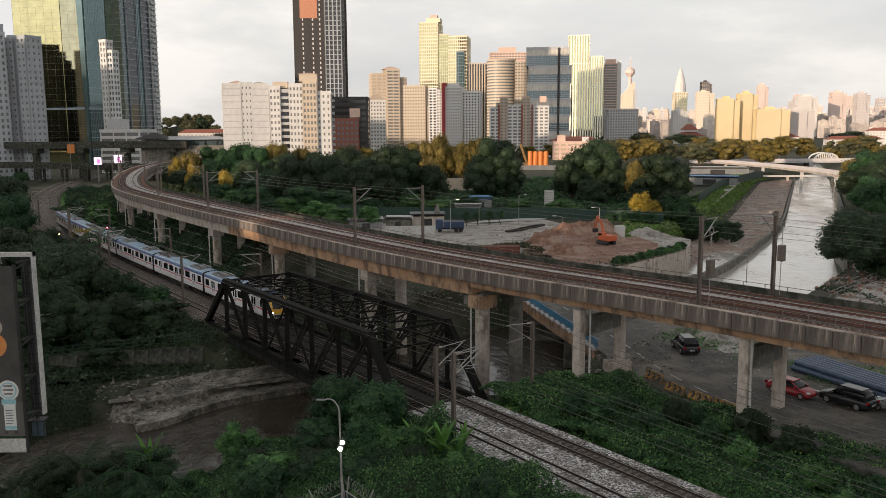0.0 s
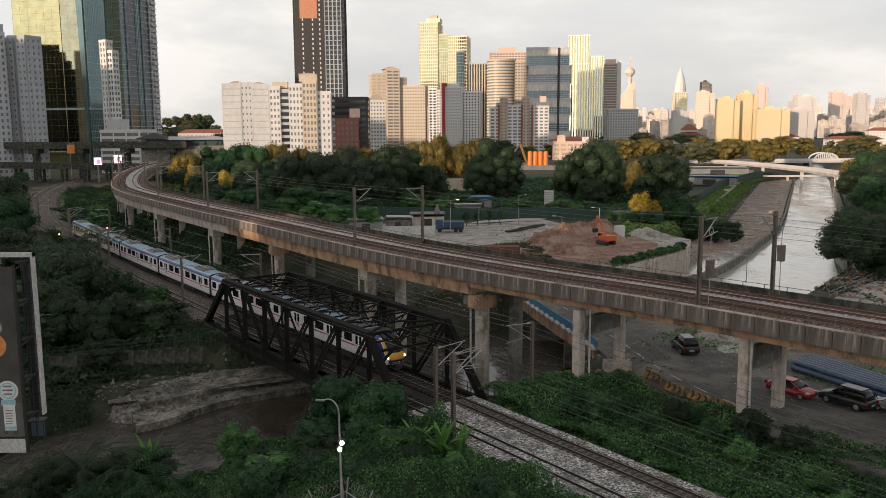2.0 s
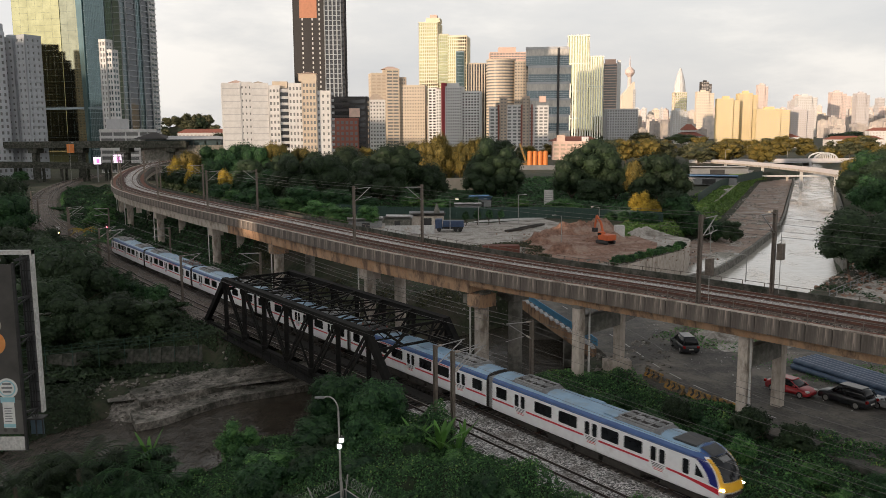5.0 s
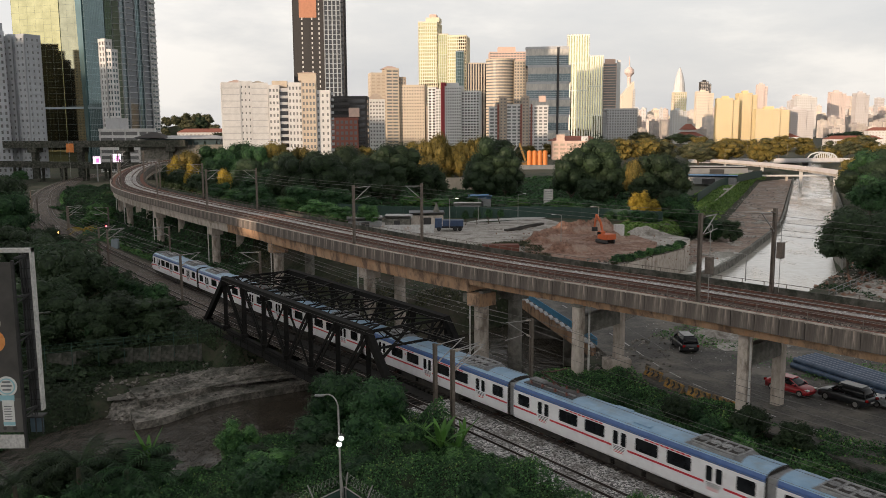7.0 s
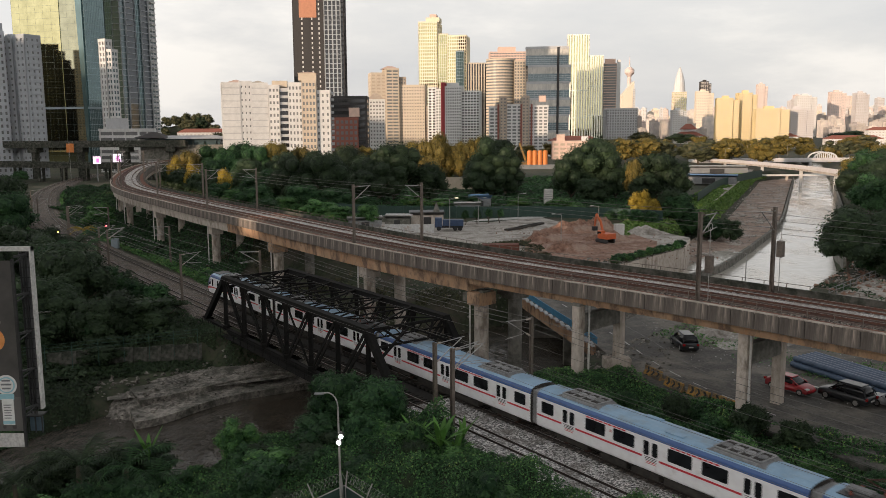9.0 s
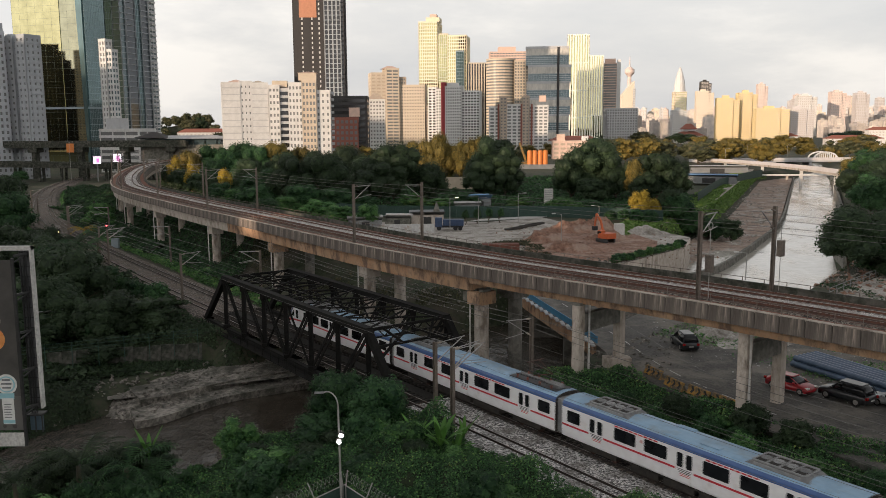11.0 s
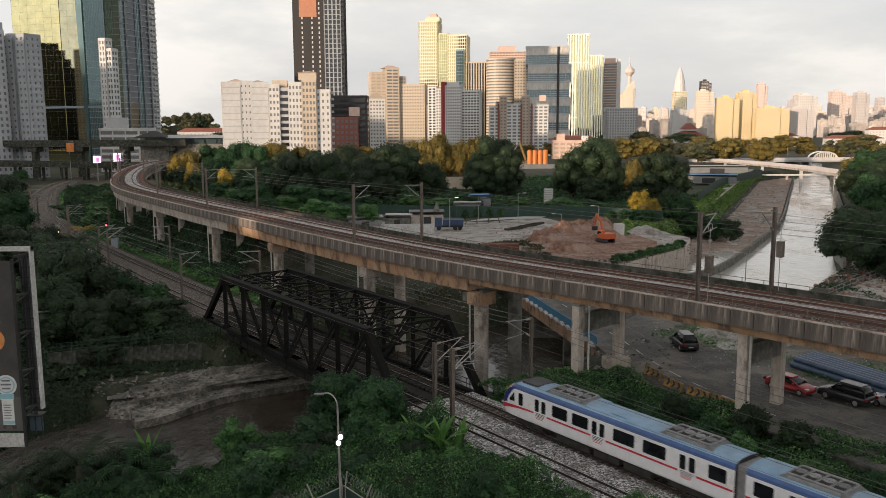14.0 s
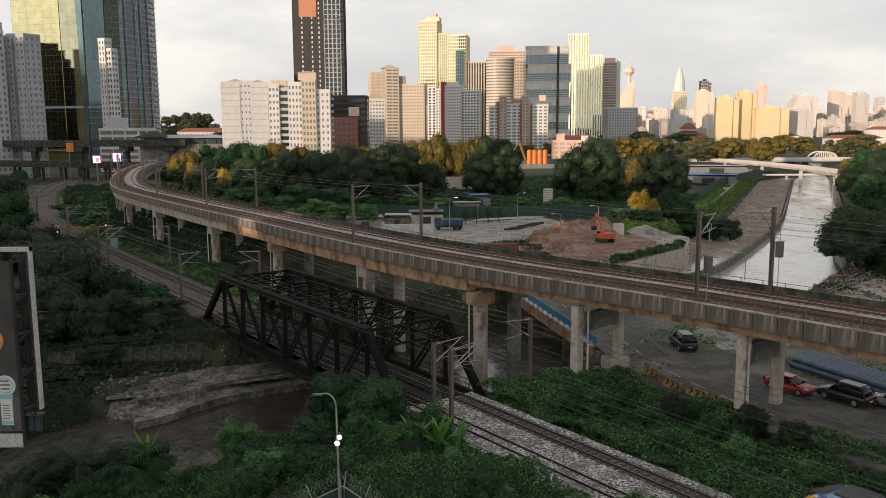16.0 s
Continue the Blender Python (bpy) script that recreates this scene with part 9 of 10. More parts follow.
for i in range(7):
    part("text_bar", bx(-1.0, 0.95, -0.075, -0.058, 2.5 + i * 0.52, 2.62 + i * 0.52), M_GREY, sg)
tk_m = mat("orange_tank_paint", (0.55, 0.16, 0.03), (0.65, 0.22, 0.05), 1, 0.5, 0.03)
for i in range(4):
    t = empty("storage_tank", pose(51.8 + i * 3.1, 500, 0))
    tagged(t, "tall orange storage silo among the trees", "silo", "orange silos")
    bm = bmesh.new()
    tube(bm, (0, 0, 0.2), (0, 0, 9.6), 1.45, n=20)
    tube(bm, (0, 0, 9.6), (0, 0, 10.2), 1.45, 0.5, n=20)
    part("shell", bm, tk_m, t)
    for k in range(4):
        a = math.pi / 4 + k * math.pi / 2
        part("leg", pipes(((math.cos(a) * 1.1, math.sin(a) * 1.1, -0.8), (math.cos(a) * 1.1, math.sin(a) * 1.1, 0.4)), r=0.1), M_GREY, t)

tagged(link("site_fence", bx(42, 74, 492, 492.2, -0.8, 2.0), M_GREY), "grey sheet fence round the silos", "fence")
pr = empty("piling_rig", pose(49, 505, -0.6, 0, 0, 15))
tagged(pr, "yellow piling rig with a leaning boom beside the silos", "piling rig")
part("track", bx(-2.4, 2.4, -1.6, 1.6, 0, 1.2, 0.3), M_BLACK, pr)
part("house", bx(-2.2, 2.2, -1.4, 1.4, 1.2, 3.4, 0.2), M_YELLOW, pr)
part("boom", bars(((1.5, 0, 3), (-3.0, 0, 15)), w=0.9, h=1.0), M_YELLOW, pr)
part("stay", bars(((-3.0, 0, 15), (-9.0, 0, 7)), w=0.6, h=0.6), M_GREY, pr)
bt = empty("batching_plant", pose(100, 640, -0.8, 0, 0, -4))
tagged(bt, "batching plant with peach sunlight put into its wall colour", "plant building")
# peach sunlight on the plant is put into its pink walls
block(bt, -16, 14, 0, 12, 0, 13, W_PINK, W_TAN, 3.2, 5, 0.5, 0.3, 0.3, "hall")
part("tower", bx(-13, -7, 1, 8, 14, 19), W_PINK, bt)
part("roof_tank", bx(6, 11, 2, 7, 14, 17.5, 0.5), W_WHITE, bt)

# blue and grey site sheds and screens beside the upper river
for x, y, ww, dd, rot, roof, lab in ((112, 352, 22, 8, -20, M_BLUEROOF, "long shed with a dark blue roof on the bank"), (140, 430, 30, 10, -10, M_TIN, "long grey shed behind the bank")):
    shed(x, y, ww, dd, 2.8, rot, roof, M_GREY, lab, 0.7)
gs = empty("site_hoarding")
tagged(gs, "dark green sheet hoarding along the river bank", "hoarding")
gpath = smooth_path([(80, 262, 0), (96, 300, 0), (112, 335, 0), (134, 372, 0), (152, 398, 0)], 2.6)
for a, b2 in zip(gpath, gpath[1:]):
    d = b2 - a
    part("sheet", bx(0, 2.56, -0.05, 0.05, -0.2, 3.0), M_HOARD, gs).matrix_basis = Matrix.Translation(a) @ Matrix.Rotation(math.atan2(d.y, d.x), 4, "Z")
# bridges over the upper river
fb = empty("footbridge")
tagged(fb, "slim white footbridge crossing the upper river", "bridge", kind="structure")
fpath = [Vector((p.x + 2, p.y, p.z)) for p in smooth_path([(168, 525, 2.2), (172, 470, 2.7), (171, 400, 3.3), (163, 338, 3.8)], 4.0)]
bm = bmesh.new()
sweep(bm, fpath, [(-2.6, -1.0), (2.6, -1.0), (2.6, 0.0), (-2.6, 0.0)])
bmesh.ops.recalc_face_normals(bm, faces=bm.faces)
part("deck", bm, M_CONC, fb)
for s in (-2.5, 2.5):
    bm = bmesh.new()
    sweep(bm, offset_path(fpath, s), [(-0.08, 0.0), (0.08, 0.0), (0.08, 1.2), (-0.08, 1.2)])
    part("parapet", bm, W_HAZE3, fb)
for k in (4, 17, 30, 42):
    p = fpath[k]
    part("pier", bx(p.x - 0.6, p.x + 0.6, p.y - 0.6, p.y + 0.6, -7, p.z - 0.95), W_WHITE, fb)
pb = empty("pipe_bridge")
tagged(pb, "slim pale pipe bridge low over the upper river", "pipe bridge", kind="structure")
part("pipe", pipes(((158, 440, -2.0), (214, 436, -2.0)), r=0.5, n=10), W_WHITE, pb)
for x in (180, 207):
    part("trestle", bx(x - 0.5, x + 0.5, 437.5, 438.5, -7, -2.4), M_CONC, pb)
rb2 = empty("road_bridge")
tagged(rb2, "pale concrete road bridge with an arch over the river", "bridge", kind="structure")
part("deck", bx(168, 275, 560, 574, -0.4, 1.4), W_GREY, rb2)
part("parapet", bx(168, 275, 559.6, 560, 0.6, 2.4), W_HAZE3, rb2)
for x in (196, 222, 246):
    part("pier", bx(x - 1, x + 1, 562, 572, -7, -0.4), W_GREY, rb2)
bm = bmesh.new()
for k in range(14):
    a0, a1 = math.pi * k / 14, math.pi * (k + 1) / 14
    for y in (575, 584):
        beam(bm, (262 + 8 * math.cos(a0), y, 1.0 + 4.5 * math.sin(a0)), (262 + 8 * math.cos(a1), y, 1.0 + 4.5 * math.sin(a1)), 0.8)
part("arch", bm, W_WHITE, rb2)
for k in range(1, 12):
    x = 254 + 16 * k / 12
    hh = 4.5 * math.sqrt(max(0, 1 - ((x - 262) / 8) ** 2))
    part("hanger", bx(x - 0.2, x + 0.2, 574.6, 575.4, 1, 1 + hh), W_WHITE, rb2)
# retaining edge and fence on the near river side by the viaduct
rf = empty("bank_railing")
tagged(rf, "dark metal railing on the river bank", "railing")
rpts = [Vector((53.7 + 2.0 * i, 114.3 + 2.1 * i, 0.05)) for i in range(9)]
for p in rpts:
    part("post", bars((p, p + Vector((0, 0, 1.2))), w=0.09), M_GREY, rf)
for z in (0.6, 1.15):
    part("rail", bars((rpts[0] + Vector((0, 0, z)), rpts[-1] + Vector((0, 0, z))), w=0.07), M_GREY, rf)
flat("earth_patch", "sandy bare ground with timber frames by the river", "earth", ((51, 103), (53.5, 114), (62, 123), (70, 131), (80, 142), (97, 130), (92, 108), (70, 92)), 0.05, M_SAND)
for i in range(9):
    o_ = tagged(link("formwork_trestle", (lambda bm: (beam(bm, (0, 0, 0), (0, 0, 1.1), 0.12), beam(bm, (1.6, 0, 0), (1.6, 0, 1.1), 0.12), beam(bm, (0, 0, 1.0), (1.6, 0, 1.0), 0.1), bm)[-1])(bmesh.new()), mat("raw_timber", (0.24, 0.15, 0.09), (0.34, 0.22, 0.14), 3, 0.8, 0.2) if i == 0 else bpy.data.materials["raw_timber"]), "raw timber formwork frame on bare ground", "timber frame", "formwork frames")
    o_.matrix_basis = pose(66 + 2.9 * (i % 3) + 1.2 * (i // 3), 112 + 4.5 * (i // 3), 0.05, 0, 0, -25 + 8 * (i % 4))
flat("blue_tarpaulin", "pale blue tarpaulin on the river bank", "tarpaulin", ((74, 132), (80, 134), (81, 128.5), (76, 127.5)), 0.6, M_BLUEROOF)


# ------------------------------------------------------------ guideways, station and signals at the far left
# shade over the guideway and elevated road is put into their dark concrete
gw = empty("elevated_guideway")
tagged(gw, "long grey elevated concrete guideway on piers", "guideway", kind="structure")
part("beam", bx(-330, -128, 420, 429, 15.0, 17.6), M_WALL_OLD, gw)
part("parapet", bx(-330, -128, 419.7, 420.0, 16.6, 18.4), M_WALL_OLD, gw)
for i in range(9):
    x = -320 + 23 * i
    part("pier", bx(x - 1.1, x + 1.1, 422, 426, -0.8, 15.05), M_WALL_OLD, gw)
    part("pier_head", bx(x - 2.4, x + 2.4, 420.5, 428, 12.6, 15.02, 0.3), M_WALL_OLD, gw)
g2 = empty("elevated_road")
tagged(g2, "lower curved concrete road bridge with many columns", "elevated road", kind="structure")
g2p = smooth_path([(-300, 382, 8.2), (-225, 392, 8.4), (-190, 402, 7.6), (-158, 410, 6.4), (-120, 416, 5.6)], 5.0)
bm = bmesh.new()
sweep(bm, g2p, [(-4.5, -1.6), (4.5, -1.6), (4.8, 0.0), (-4.8, 0.0)])
bmesh.ops.recalc_face_normals(bm, faces=bm.faces)
part("deck", bm, M_WALL_OLD, g2)
for s in (-4.7, 4.7):
    bm = bmesh.new()
    sweep(bm, offset_path(g2p, s), [(-0.15, 0.0), (0.15, 0.0), (0.15, 1.1), (-0.15, 1.1)])
    part("parapet", bm, M_WALL_OLD, g2)
for p in g2p[2:-2:2]:
    for s in (-2.5, 2.5):
        part("column", bx(p.x - 0.5, p.x + 0.5, p.y + s - 0.5, p.y + s + 0.5, -0.8, p.z - 1.55), M_WALL_OLD, g2)
st_ = empty("station")
tagged(st_, "low railway station with a long pale roof", "station")
part("platform_block", bx(-152, -108, 424, 440, 8, 16), M_CONC_DARK, st_)
for i in range(8):
    part("column", bx(-150 + 6 * i, -149.3 + 6 * i, 425, 425.7, -0.8, 18), M_CONC_DARK, st_)
part("glazing", bx(-150, -112, 425, 438, 16, 19), G_SKY, st_)
hip_roof(st_, -156, -106, 421, 443, 19.0, 1.6, W_GREY)
hip_roof(st_, -154, -138, 420, 436, 19.5, 3.0, W_DARK)
M_SCREEN = glow("lit_advert_screen", (1.0, 0.80, 0.95), 1.1)
for x, z0, z1, ww in ((-163.6, 7.8, 11.2, 3.3), (-154.0, 8.5, 12.3, 3.6)):
    t = empty("advert_screen", pose(x, 398, 0, 0, 0, 18))
    tagged(t, "lit pink and white advertising screen on a post", "advert screen", "advert screens")
    part("panel", bx(-ww / 2, ww / 2, -0.1, 0.0, z0, z1), M_SCREEN, t)
    part("picture", bx(-ww * 0.1, ww * 0.3, -0.13, -0.11, z0 + 0.5, z1 - 0.9), glow("lit_screen_magenta", (0.85, 0.25, 0.65), 0.7), t)
    part("case", bx(-ww / 2 - 0.2, ww / 2 + 0.2, 0.02, 0.5, z0 - 0.2, z1 + 0.2), M_BLACK, t)
    part("post", bx(-0.3, 0.3, 0.1, 0.5, -0.8, z0), M_GREY, t)
tagged(link("banner", bx(-187.3, -183.6, 419.5, 419.69, 12.6, 17.0, 0.02), tk_m), "orange banner hanging below the guideway", "banner")
# train signals
def signal(x, y, h, col, name, label, plate=False):
    t = empty("railway_signal", pose(x, y, -0.4))
    tagged(t, label, "railway signal")
    part("post", pipes(((0, 0, 0), (0, 0, h)), r=0.07), M_GALV, t)
    part("housing", bx(-0.26, 0.26, -0.1, 0.16, h - 1.25, h - 0.15, 0.05), M_BLACK, t)
    bm = bmesh.new()
    bmesh.ops.create_uvsphere(bm, u_segments=12, v_segments=8, radius=0.15)
    bmesh.ops.transform(bm, matrix=Matrix.Translation((0, -0.12, h - 0.75)), verts=bm.verts)
    part("lens", bm, glow(name, col, 22.0), t)
    part("hood", bx(-0.2, 0.2, -0.34, -0.1, h - 0.58, h - 0.54), M_BLACK, t)
    if plate:
        cu = bpy.data.curves.new("plate_text", "FONT")
        cu.body, cu.size, cu.extrude = "M2", 0.75, 0.02
        cu.materials.append(M_LINE)
        tx = new("plate_text", cu)
        tx.parent = t
        tx.matrix_basis = pose(-0.45, -0.12, h + 0.1, 90, 0, 0)
    return t


signal(-77.1, 166.5, 4.6, (1.0, 0.45, 0.12), "amber_signal_light", "trackside signal showing amber with an M2 plate", True)
signal(-70.2, 173.5, 5.0, (1.0, 0.04, 0.05), "red_signal_light", "trackside signal showing red")
tagged(link("equipment_cabinet", bx(-68.6, -67.2, 171.2, 172.2, -0.6, 1.4, 0.04), W_BLUEG), "pale blue-grey equipment cabinet beside the track", "cabinet")

# ------------------------------------------------------------ billboard at the near left
bb = empty("billboard")
tagged(bb, "large billboard with a dark poster and open steel back frame", "billboard")
M_POSTER = mat("dark_poster_print", (0.05, 0.047, 0.045), (0.085, 0.08, 0.075), 0.7, 0.45, 0.0)
M_PEDGE = mat("billboard_back_sheet", (0.075, 0.075, 0.08), (0.11, 0.11, 0.115), 1.5, 0.7, 0.05)
YB = 48.0


def bplate(x0, x1, z0, z1, dy, m_, nm, lean=0.0, label=""):
    return part(nm, bx(x0, x1, YB + dy - 0.02, YB + dy + 0.02, z0, z1), m_, bb, label)


bplate(-34.0, -25.15, 5.9, 16.2, 0.0, M_POSTER, "poster", label="dark printed poster with orange shapes")
bplate(-34.0, -25.16, 5.92, 8.0, -0.024, mat("grey_poster_print", (0.10, 0.095, 0.09), (0.13, 0.125, 0.12), 0.5, 0.45, 0), "poster_lower", label="grey lower part of the poster")
bplate(-34.0, -25.1, 4.9, 5.75, -0.01, M_LINE, "footer_strip", label="white strip below the poster")
part("poster_edge", bx(-25.14, -25.0, YB - 0.06, YB + 0.12, 4.9, 16.3), M_BLACK, bb)
def disc(x, z, r, m_, nm, dy=-0.03, n=24, sx=1.0):
    bm = bmesh.new()
    tube(bm, (x, YB + dy - 0.006, z), (x, YB + dy + 0.002, z), r, n=n)
    part(nm, bm, m_, bb)
M_PORANGE = mat("poster_orange_print", (0.62, 0.22, 0.06), (0.75, 0.36, 0.14), 1.5, 0.5, 0)
M_PWHITE = mat("poster_white_print", (0.62, 0.62, 0.6), (0.72, 0.72, 0.7), 3, 0.5, 0)
M_PCYAN = mat("poster_cyan_print", (0.25, 0.48, 0.55), (0.35, 0.58, 0.64), 3, 0.5, 0)
disc(-26.75, 14.9, 0.62, M_PORANGE, "orange_shape")
disc(-26.45, 14.2, 0.38, M_PORANGE, "orange_shape", -0.028)
disc(-26.5, 12.6, 0.5, mat("poster_pale_print", (0.35, 0.3, 0.27), (0.48, 0.42, 0.38), 2, 0.5, 0), "pale_shape")
disc(-26.55, 11.5, 0.72, M_PORANGE, "orange_shape", -0.027)
disc(-25.95, 8.75, 0.62, M_PWHITE, "round_seal", -0.03)
disc(-25.95, 8.75, 0.5, M_PCYAN, "round_seal", -0.042)
disc(-25.95, 8.75, 0.42, M_PWHITE, "round_seal", -0.054)
for i, ww in enumerate((0.5, 0.62, 0.5)):
    bplate(-25.95 - ww / 2, -25.95 + ww / 2, 8.98 - i * 0.24, 9.08 - i * 0.24, -0.06, M_GREY, "text_bar")
bplate(-26.4, -25.55, 7.85, 8.2, -0.03, M_PCYAN, "bottle_shape")
bplate(-26.3, -25.6, 6.3, 7.9, -0.032, M_PWHITE, "leaflet")
bplate(-26.3, -25.6, 6.35, 6.55, -0.05, M_PCYAN, "leaflet_band")
for i in range(6):
    bplate(-26.2, -25.75 - 0.05 * (i % 2), 7.5 - i * 0.16, 7.55 - i * 0.16, -0.055, M_GREY, "text_bar")
disc(-25.65, 5.62 + 0.55, 0.2, M_PWHITE, "round_mark", -0.03)
disc(-25.65, 5.62 + 0.55, 0.14, M_POSTER, "round_mark", -0.044)
disc(-26.25, 5.62 + 0.55, 0.17, M_PWHITE, "round_mark", -0.03)
disc(-26.25, 5.62 + 0.55, 0.11, M_POSTER, "round_mark", -0.044)
# the other leaf, seen from behind
part("back_sheet", bx(-25.16, -24.39, YB + 1.0, YB + 1.06, 6.9, 16.6), M_PEDGE, bb, "grey sheet of the second leaf seen from behind")
part("white_edge", bx(-24.39, -24.28, YB + 0.7, YB + 1.1, 7.0, 16.9), M_LINE, bb, "white edge trim")
part("white_edge", bx(-34, -24.28, YB + 0.72, YB + 1.1, 16.66, 16.9), M_LINE, bb, "white edge trim")
for i in range(16):
    z = 7.0 + i * 0.62
    part("frame_rail", bars(((-25.10, YB + 0.93, z), (-24.39, YB + 0.93, z)), w=0.05), M_BLACK, bb)
for x in (-25.01, -24.83, -24.70):
    part("frame_stile", bars(((x, YB + 0.85, 5.9), (x, YB + 0.85, 16.6)), w=0.06), M_BLACK, bb)
for i in range(5):
    z = 7.2 + i * 2.3
    part("bracket", bars(((-25.04, YB + 0.2, z), (-24.56, YB + 0.8, z + 0.1)), w=0.13), M_BLACK, bb)
    part("bracket", bars(((-25.04, YB + 0.2, z - 0.35), (-24.64, YB + 0.8, z)), w=0.07), M_BLACK, bb)
part("catwalk", bx(-25.16, -24.25, YB + 0.4, YB + 1.2, 6.62, 6.7), M_BLACK, bb)
for x in (-25.10, -24.67, -24.27):
    part("catwalk_post", bars(((x, YB + 0.5, 5.6), (x, YB + 0.5, 6.7)), w=0.06), M_BLACK, bb)
part("blue_screen", bx(-25.10, -24.30, YB + 0.7, YB + 0.74, 5.65, 6.55), mat("dull_blue_sheet", (0.05, 0.08, 0.11), (0.07, 0.11, 0.14), 2, 0.6, 0), bb)
for x in (-33, -29):
    part("mast", pipes(((x, YB + 0.6, -3), (x, YB + 0.6, 16)), r=0.4, n=12), M_GREY, bb)
part("spot_arm", pipes(((-25.7, YB - 0.1, 16.4), (-25.6, YB - 0.6, 17.6)), r=0.04), M_GALV, bb)

# ------------------------------------------------------------ lamp and razor-wire fence at the bottom
lp = empty("flood_lamp", pose(-5.42, 42, -2.2))
tagged(lp, "tall grey pole with two lit white floodlights and a curved top", "lamp post")
bm = bmesh.new()
tube(bm, (0, 0, -0.5), (-0.12, 0, 11.5), 0.09, 0.05, 10)
prev = Vector((-0.12, 0, 11.5))
for k in range(1, 9):
    a = k / 8 * math.pi * 0.62
    q = Vector((-0.12 - 0.55 * (1 - math.cos(a)), 0, 11.5 + 0.8 * math.sin(a)))
    tube(bm, prev, q, 0.04, n=8)
    prev = q
part("pole", bm, M_GALV, lp)
part("lamp_arm_head", bx(prev.x - 0.45, prev.x + 0.05, -0.08, 0.08, prev.z - 0.05, prev.z + 0.05, 0.03), M_GREY, lp)
M_FLOOD = glow("lit_floodlight", (1.0, 0.97, 0.85), 30.0)
for dz, dx in ((9.95, 0.02), (9.62, -0.1)):
    hd = part("floodlight", bx(dx - 0.15, dx + 0.15, -0.12, 0.15, dz - 0.14, dz + 0.14, 0.05), M_BLACK, lp)
    bm = bmesh.new()
    tube(bm, (dx, -0.15, dz), (dx, -0.118, dz), 0.12, n=16)
    part("lit_face", bm, M_FLOOD, hd)
    part("yoke", bars(((0, 0.1, dz - 0.2), (0, 0.1, dz + 0.2)), w=0.06), M_GALV, lp)
rz = empty("security_fence")
tagged(rz, "chain-link security fence with angled posts and razor wire", "fence")
corner = Vector((-5.62, 44.6, -0.25))
M_MESH = mat("green_fence_mesh", (0.02, 0.05, 0.04), (0.035, 0.07, 0.055), 6, 0.8, 0.1)
for d in (Vector((-0.62, -0.78, 0)), Vector((0.6, -0.8, 0))):
    a = corner + Vector((0, 0, 4.1))
    b2 = corner + d * 7 + Vector((0, 0, 4.1))
    part("top_rail", pipes((a, b2), r=0.035), M_GALV, rz)
    part("mid_rail", pipes((a - Vector((0, 0, 2)), b2 - Vector((0, 0, 2))), r=0.03), M_GALV, rz)
    bm = bmesh.new()
    beam(bm, (a + b2) / 2 - d * 3.5 - Vector((0, 0, 3.2)), (a + b2) / 2 + d * 3.5 - Vector((0, 0, 3.2)), 0.02, 6.3)
    part("mesh_panel", bm, M_MESH, rz, "dark green fence mesh")
    out = Vector((d.x, 0, 0)).normalized() * 0.35
    for k in (0, 1, 2, 3):
        p = corner + d * (0.15 + 2.15 * k)
        part("post", pipes((p + Vector((0, 0, -3.5)), p + Vector((0, 0, 4.12))), r=0.05), M_GALV, rz)
        part("angled_arm", pipes((p + Vector((0, 0, 4.1)), p + out * (1 if k else 0.3) + Vector((0, 0, 5.0))), r=0.04), M_GALV, rz)
    bm = bmesh.new()
    pts = []
    for k in range(330):
        u = k / 330 * 6.6
        an = k * 2 * math.pi / 15
        c = corner + d * u + out * 0.45 + Vector((0, 0, 4.62))
        pts.append(c + Vector((-d.y, d.x, 0)) * 0.22 * math.cos(an) + Vector((0, 0, 0.27 * math.sin(an))))
    for p, q in zip(pts, pts[1:]):
        tube(bm, p, q, 0.007, n=3, cap=False)
    tagged(part("razor_wire", bm, M_GALV, rz, "coil of razor wire"), kind="stuff")


# ------------------------------------------------------------ palms and banana plants
M_BANANA = leaf_mat("banana_leaf", (0.06, 0.16, 0.03), (0.15, 0.31, 0.07), (0.2, 0.3, 0.07))


def blade(bm, base, direction, length, width, droop, n=8):
    """One long leaf, folded along its rib and bending down."""
    d = Vector(direction).normalized()
    side = d.cross(Vector((0, 0, 1)))
    side = side.normalized() if side.length > 0.05 else Vector((1, 0, 0))
    rows_ = []
    p = Vector(base)
    for i in range(n + 1):
        f = i / n
        wv = width * math.sin(math.pi * min(1, 0.08 + f * 0.92)) ** 0.7
        rows_.append((bm.verts.new(p - side * wv / 2 - Vector((0, 0, wv * 0.12))), bm.verts.new(p), bm.verts.new(p + side * wv / 2 - Vector((0, 0, wv * 0.12)))))
        d = (d + Vector((0, 0, -droop / n))).normalized()
        p = p + d * (length / n)
    for a, b2 in zip(rows_, rows_[1:]):
        for i in (0, 1):
            bm.faces.new((a[i], a[i + 1], b2[i + 1], b2[i]))


def banana(x, y, z, s, seed, n=9):
    rr = random.Random(seed)
    t = empty("banana_plant", pose(x, y, z, 0, 0, seed * 40))
    tagged(t, "banana plant with broad bright green leaves", "banana plant", "banana plants")
    bm = bmesh.new()
    tube(bm, (0, 0, -0.6), (0.1, 0, 1.6 * s), 0.16 * s, 0.09 * s, 8)
    part("stem", bm, L_FRESH, t)
    for k in range(n):
        a = 2 * math.pi * k / n + rr.uniform(-0.3, 0.3)
        e = rr.uniform(1.6, 4.0)
        bm = bmesh.new()
        blade(bm, (0.1, 0, 1.5 * s), (math.cos(a), math.sin(a), e), rr.uniform(2.0, 3.0) * s, 0.42 * s, rr.uniform(0.5, 1.6))
        part("leaf", bm, M_BANANA, t)


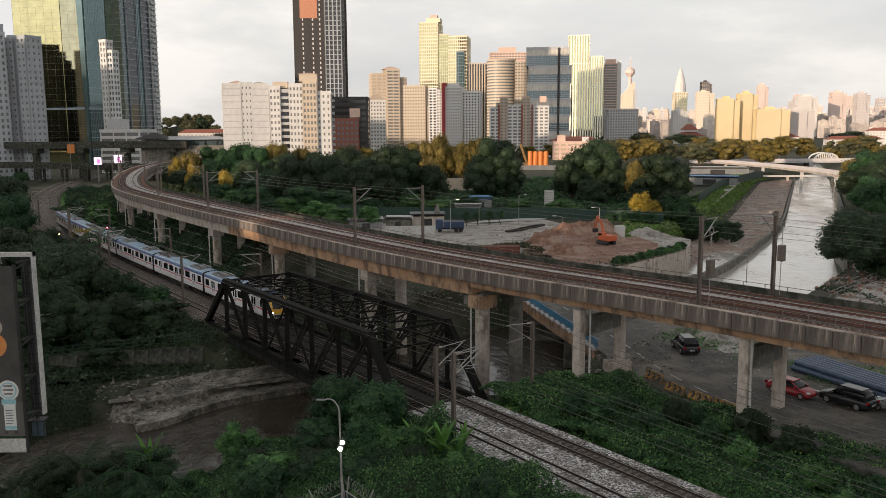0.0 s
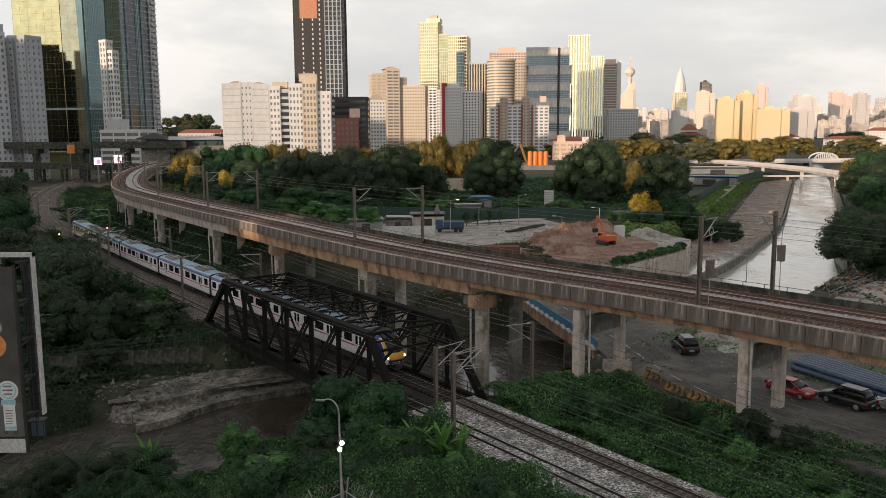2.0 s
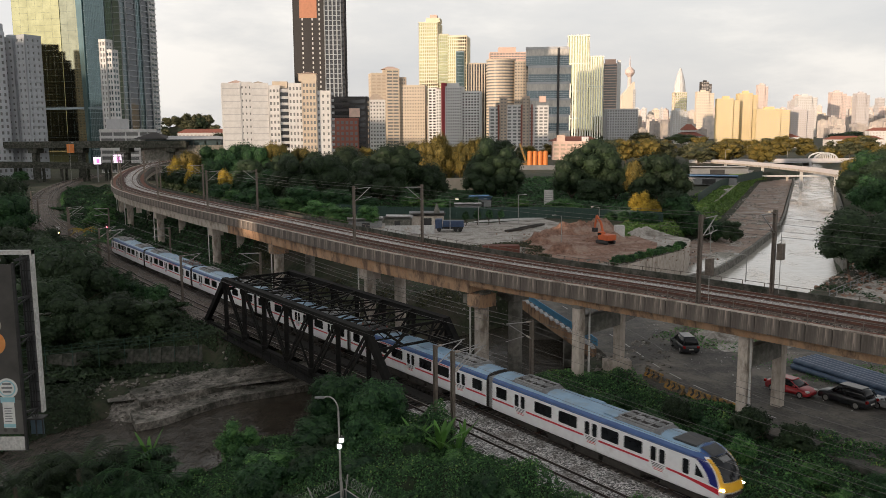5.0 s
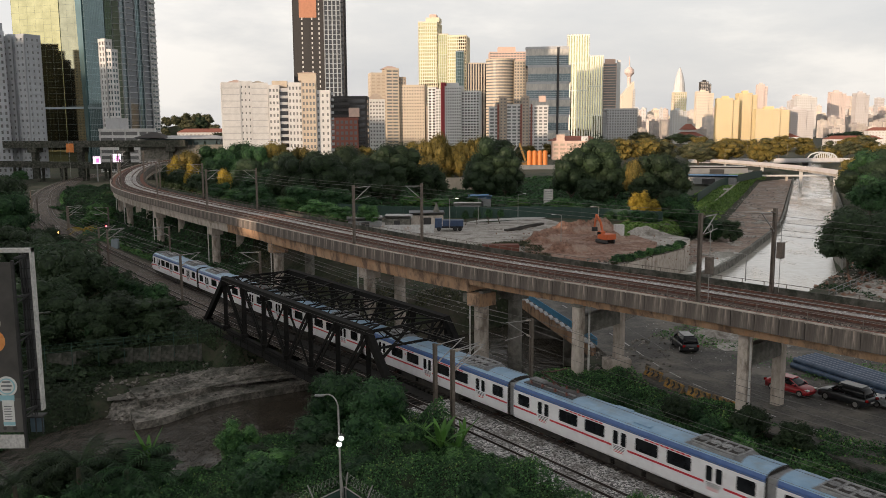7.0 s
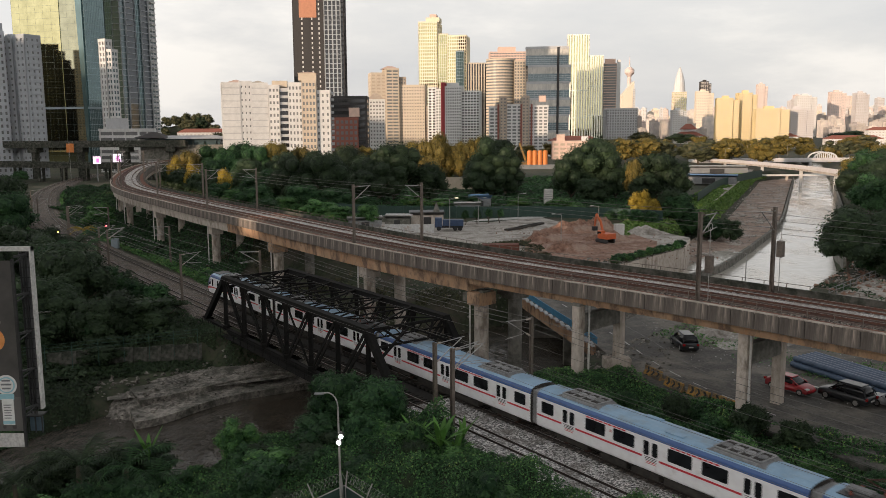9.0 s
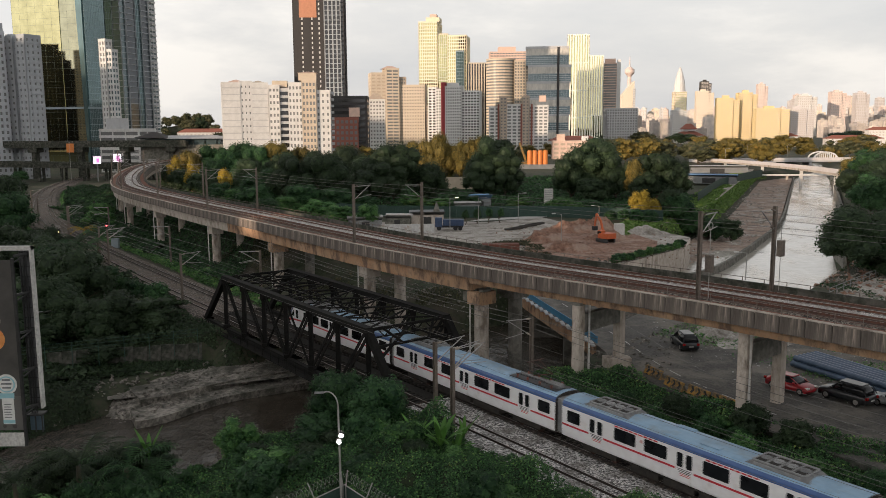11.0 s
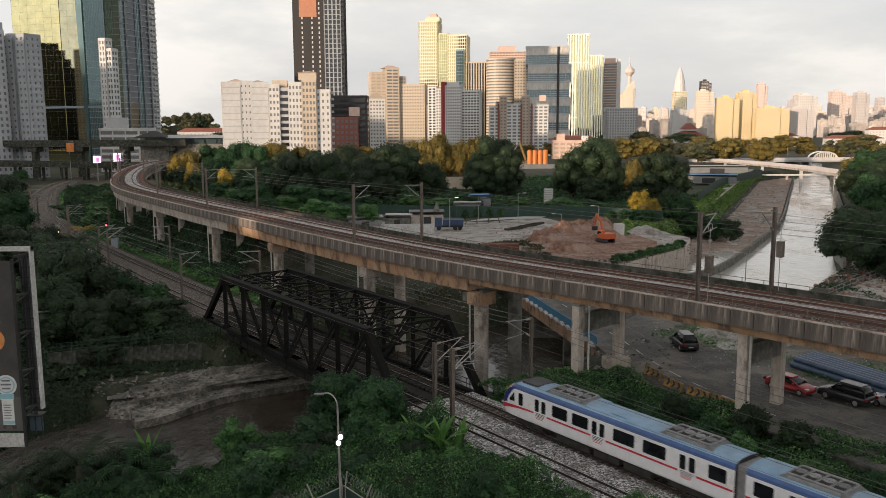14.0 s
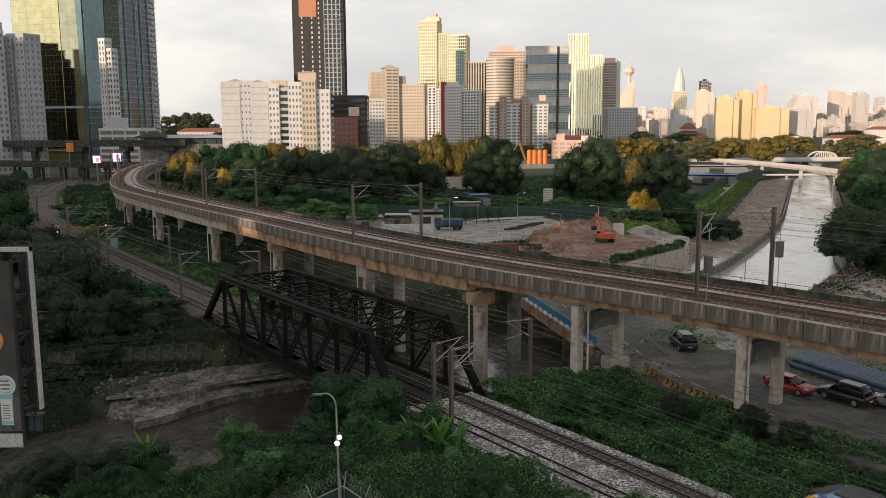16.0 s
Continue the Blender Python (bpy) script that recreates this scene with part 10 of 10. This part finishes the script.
def palm(x, y, z, h, s, seed, leaf=None, n=14, label="feathery palm with long arching fronds"):
    rr = random.Random(seed)
    t = empty("palm", pose(x, y, z, 0, 0, seed * 33))
    tagged(t, label, "palm", "palms on the bank")
    bm = bmesh.new()
    tube(bm, (0, 0, -0.6), (0.1, 0.05, h), 0.18 * s, 0.13 * s, 8)
    part("trunk", bm, M_BARK, t)
    for k in range(n):
        a = 2 * math.pi * k / n + rr.uniform(-0.2, 0.2)
        d = Vector((math.cos(a), math.sin(a), rr.uniform(0.35, 1.5))).normalized()
        p = Vector((0.1, 0.05, h))
        bm = bmesh.new()
        L_ = rr.uniform(2.4, 3.4) * s
        nn = 16
        for i in range(nn):
            q = p + d * (L_ / nn)
            tube(bm, p, q, 0.03 * s, 0.025 * s, 4, cap=False)
            side = d.cross(Vector((0, 0, 1))).normalized()
            for sg_ in (-1, 1):
                tip = q + (side * sg_ * 0.8 + d * 0.55 + Vector((0, 0, -0.35))).normalized() * (0.75 * s * math.sin(math.pi * (0.12 + 0.8 * i / nn)))
                v0, v1, v2 = bm.verts.new(q), bm.verts.new(q + d * 0.09 * s), bm.verts.new(tip)
                bm.faces.new((v0, v1, v2))
            p = q
            d = (d + Vector((0, 0, -1.5 / nn))).normalized()
        part("frond", bm, leaf or L_MID, t)


banana(-0.2, 58.4, -1.0, 1.05, 3, 9)
banana(0.9, 58.0, -1.2, 0.85, 5, 8)
banana(-1.9, 59.2, -0.4, 0.85, 5, 6)
banana(1.4, 60.4, -0.4, 0.7, 8, 6)
banana(-22.5, 60.5, -2.2, 0.9, 9, 7)
palm(-23.5, 58.6, -2.6, 1.6, 1.3, 1)
palm(-26.5, 57.6, -2.4, 2.0, 1.3, 2, L_DEEP)
palm(-21.0, 57.6, -2.6, 1.2, 1.15, 4)
palm(-30.5, 56.5, -2.4, 1.2, 1.1, 6, L_DEEP)
palm(-71.5, 165.5, -0.7, 4.6, 1.0, 7, L_YELLOW, 16, "feathery palm beside the signal with golden light put into its fronds")
palm(-66.0, 150, -0.7, 4.2, 1.6, 8, L_DEEP)
palm(-65.5, 157, -0.7, 4.4, 1.5, 11, L_MID)
palm(-62.5, 144, -0.7, 4.0, 1.5, 13, L_MID)
palm(-61.0, 137, -0.7, 5.0, 1.6, 9, L_DEEP)


# ------------------------------------------------------------ what moves
def motions():
    for k, (car, flip) in enumerate(TRAIN):
        walk(car, [(float(t), car_pose(k, float(t), flip)) for t in range(17)])


motions()
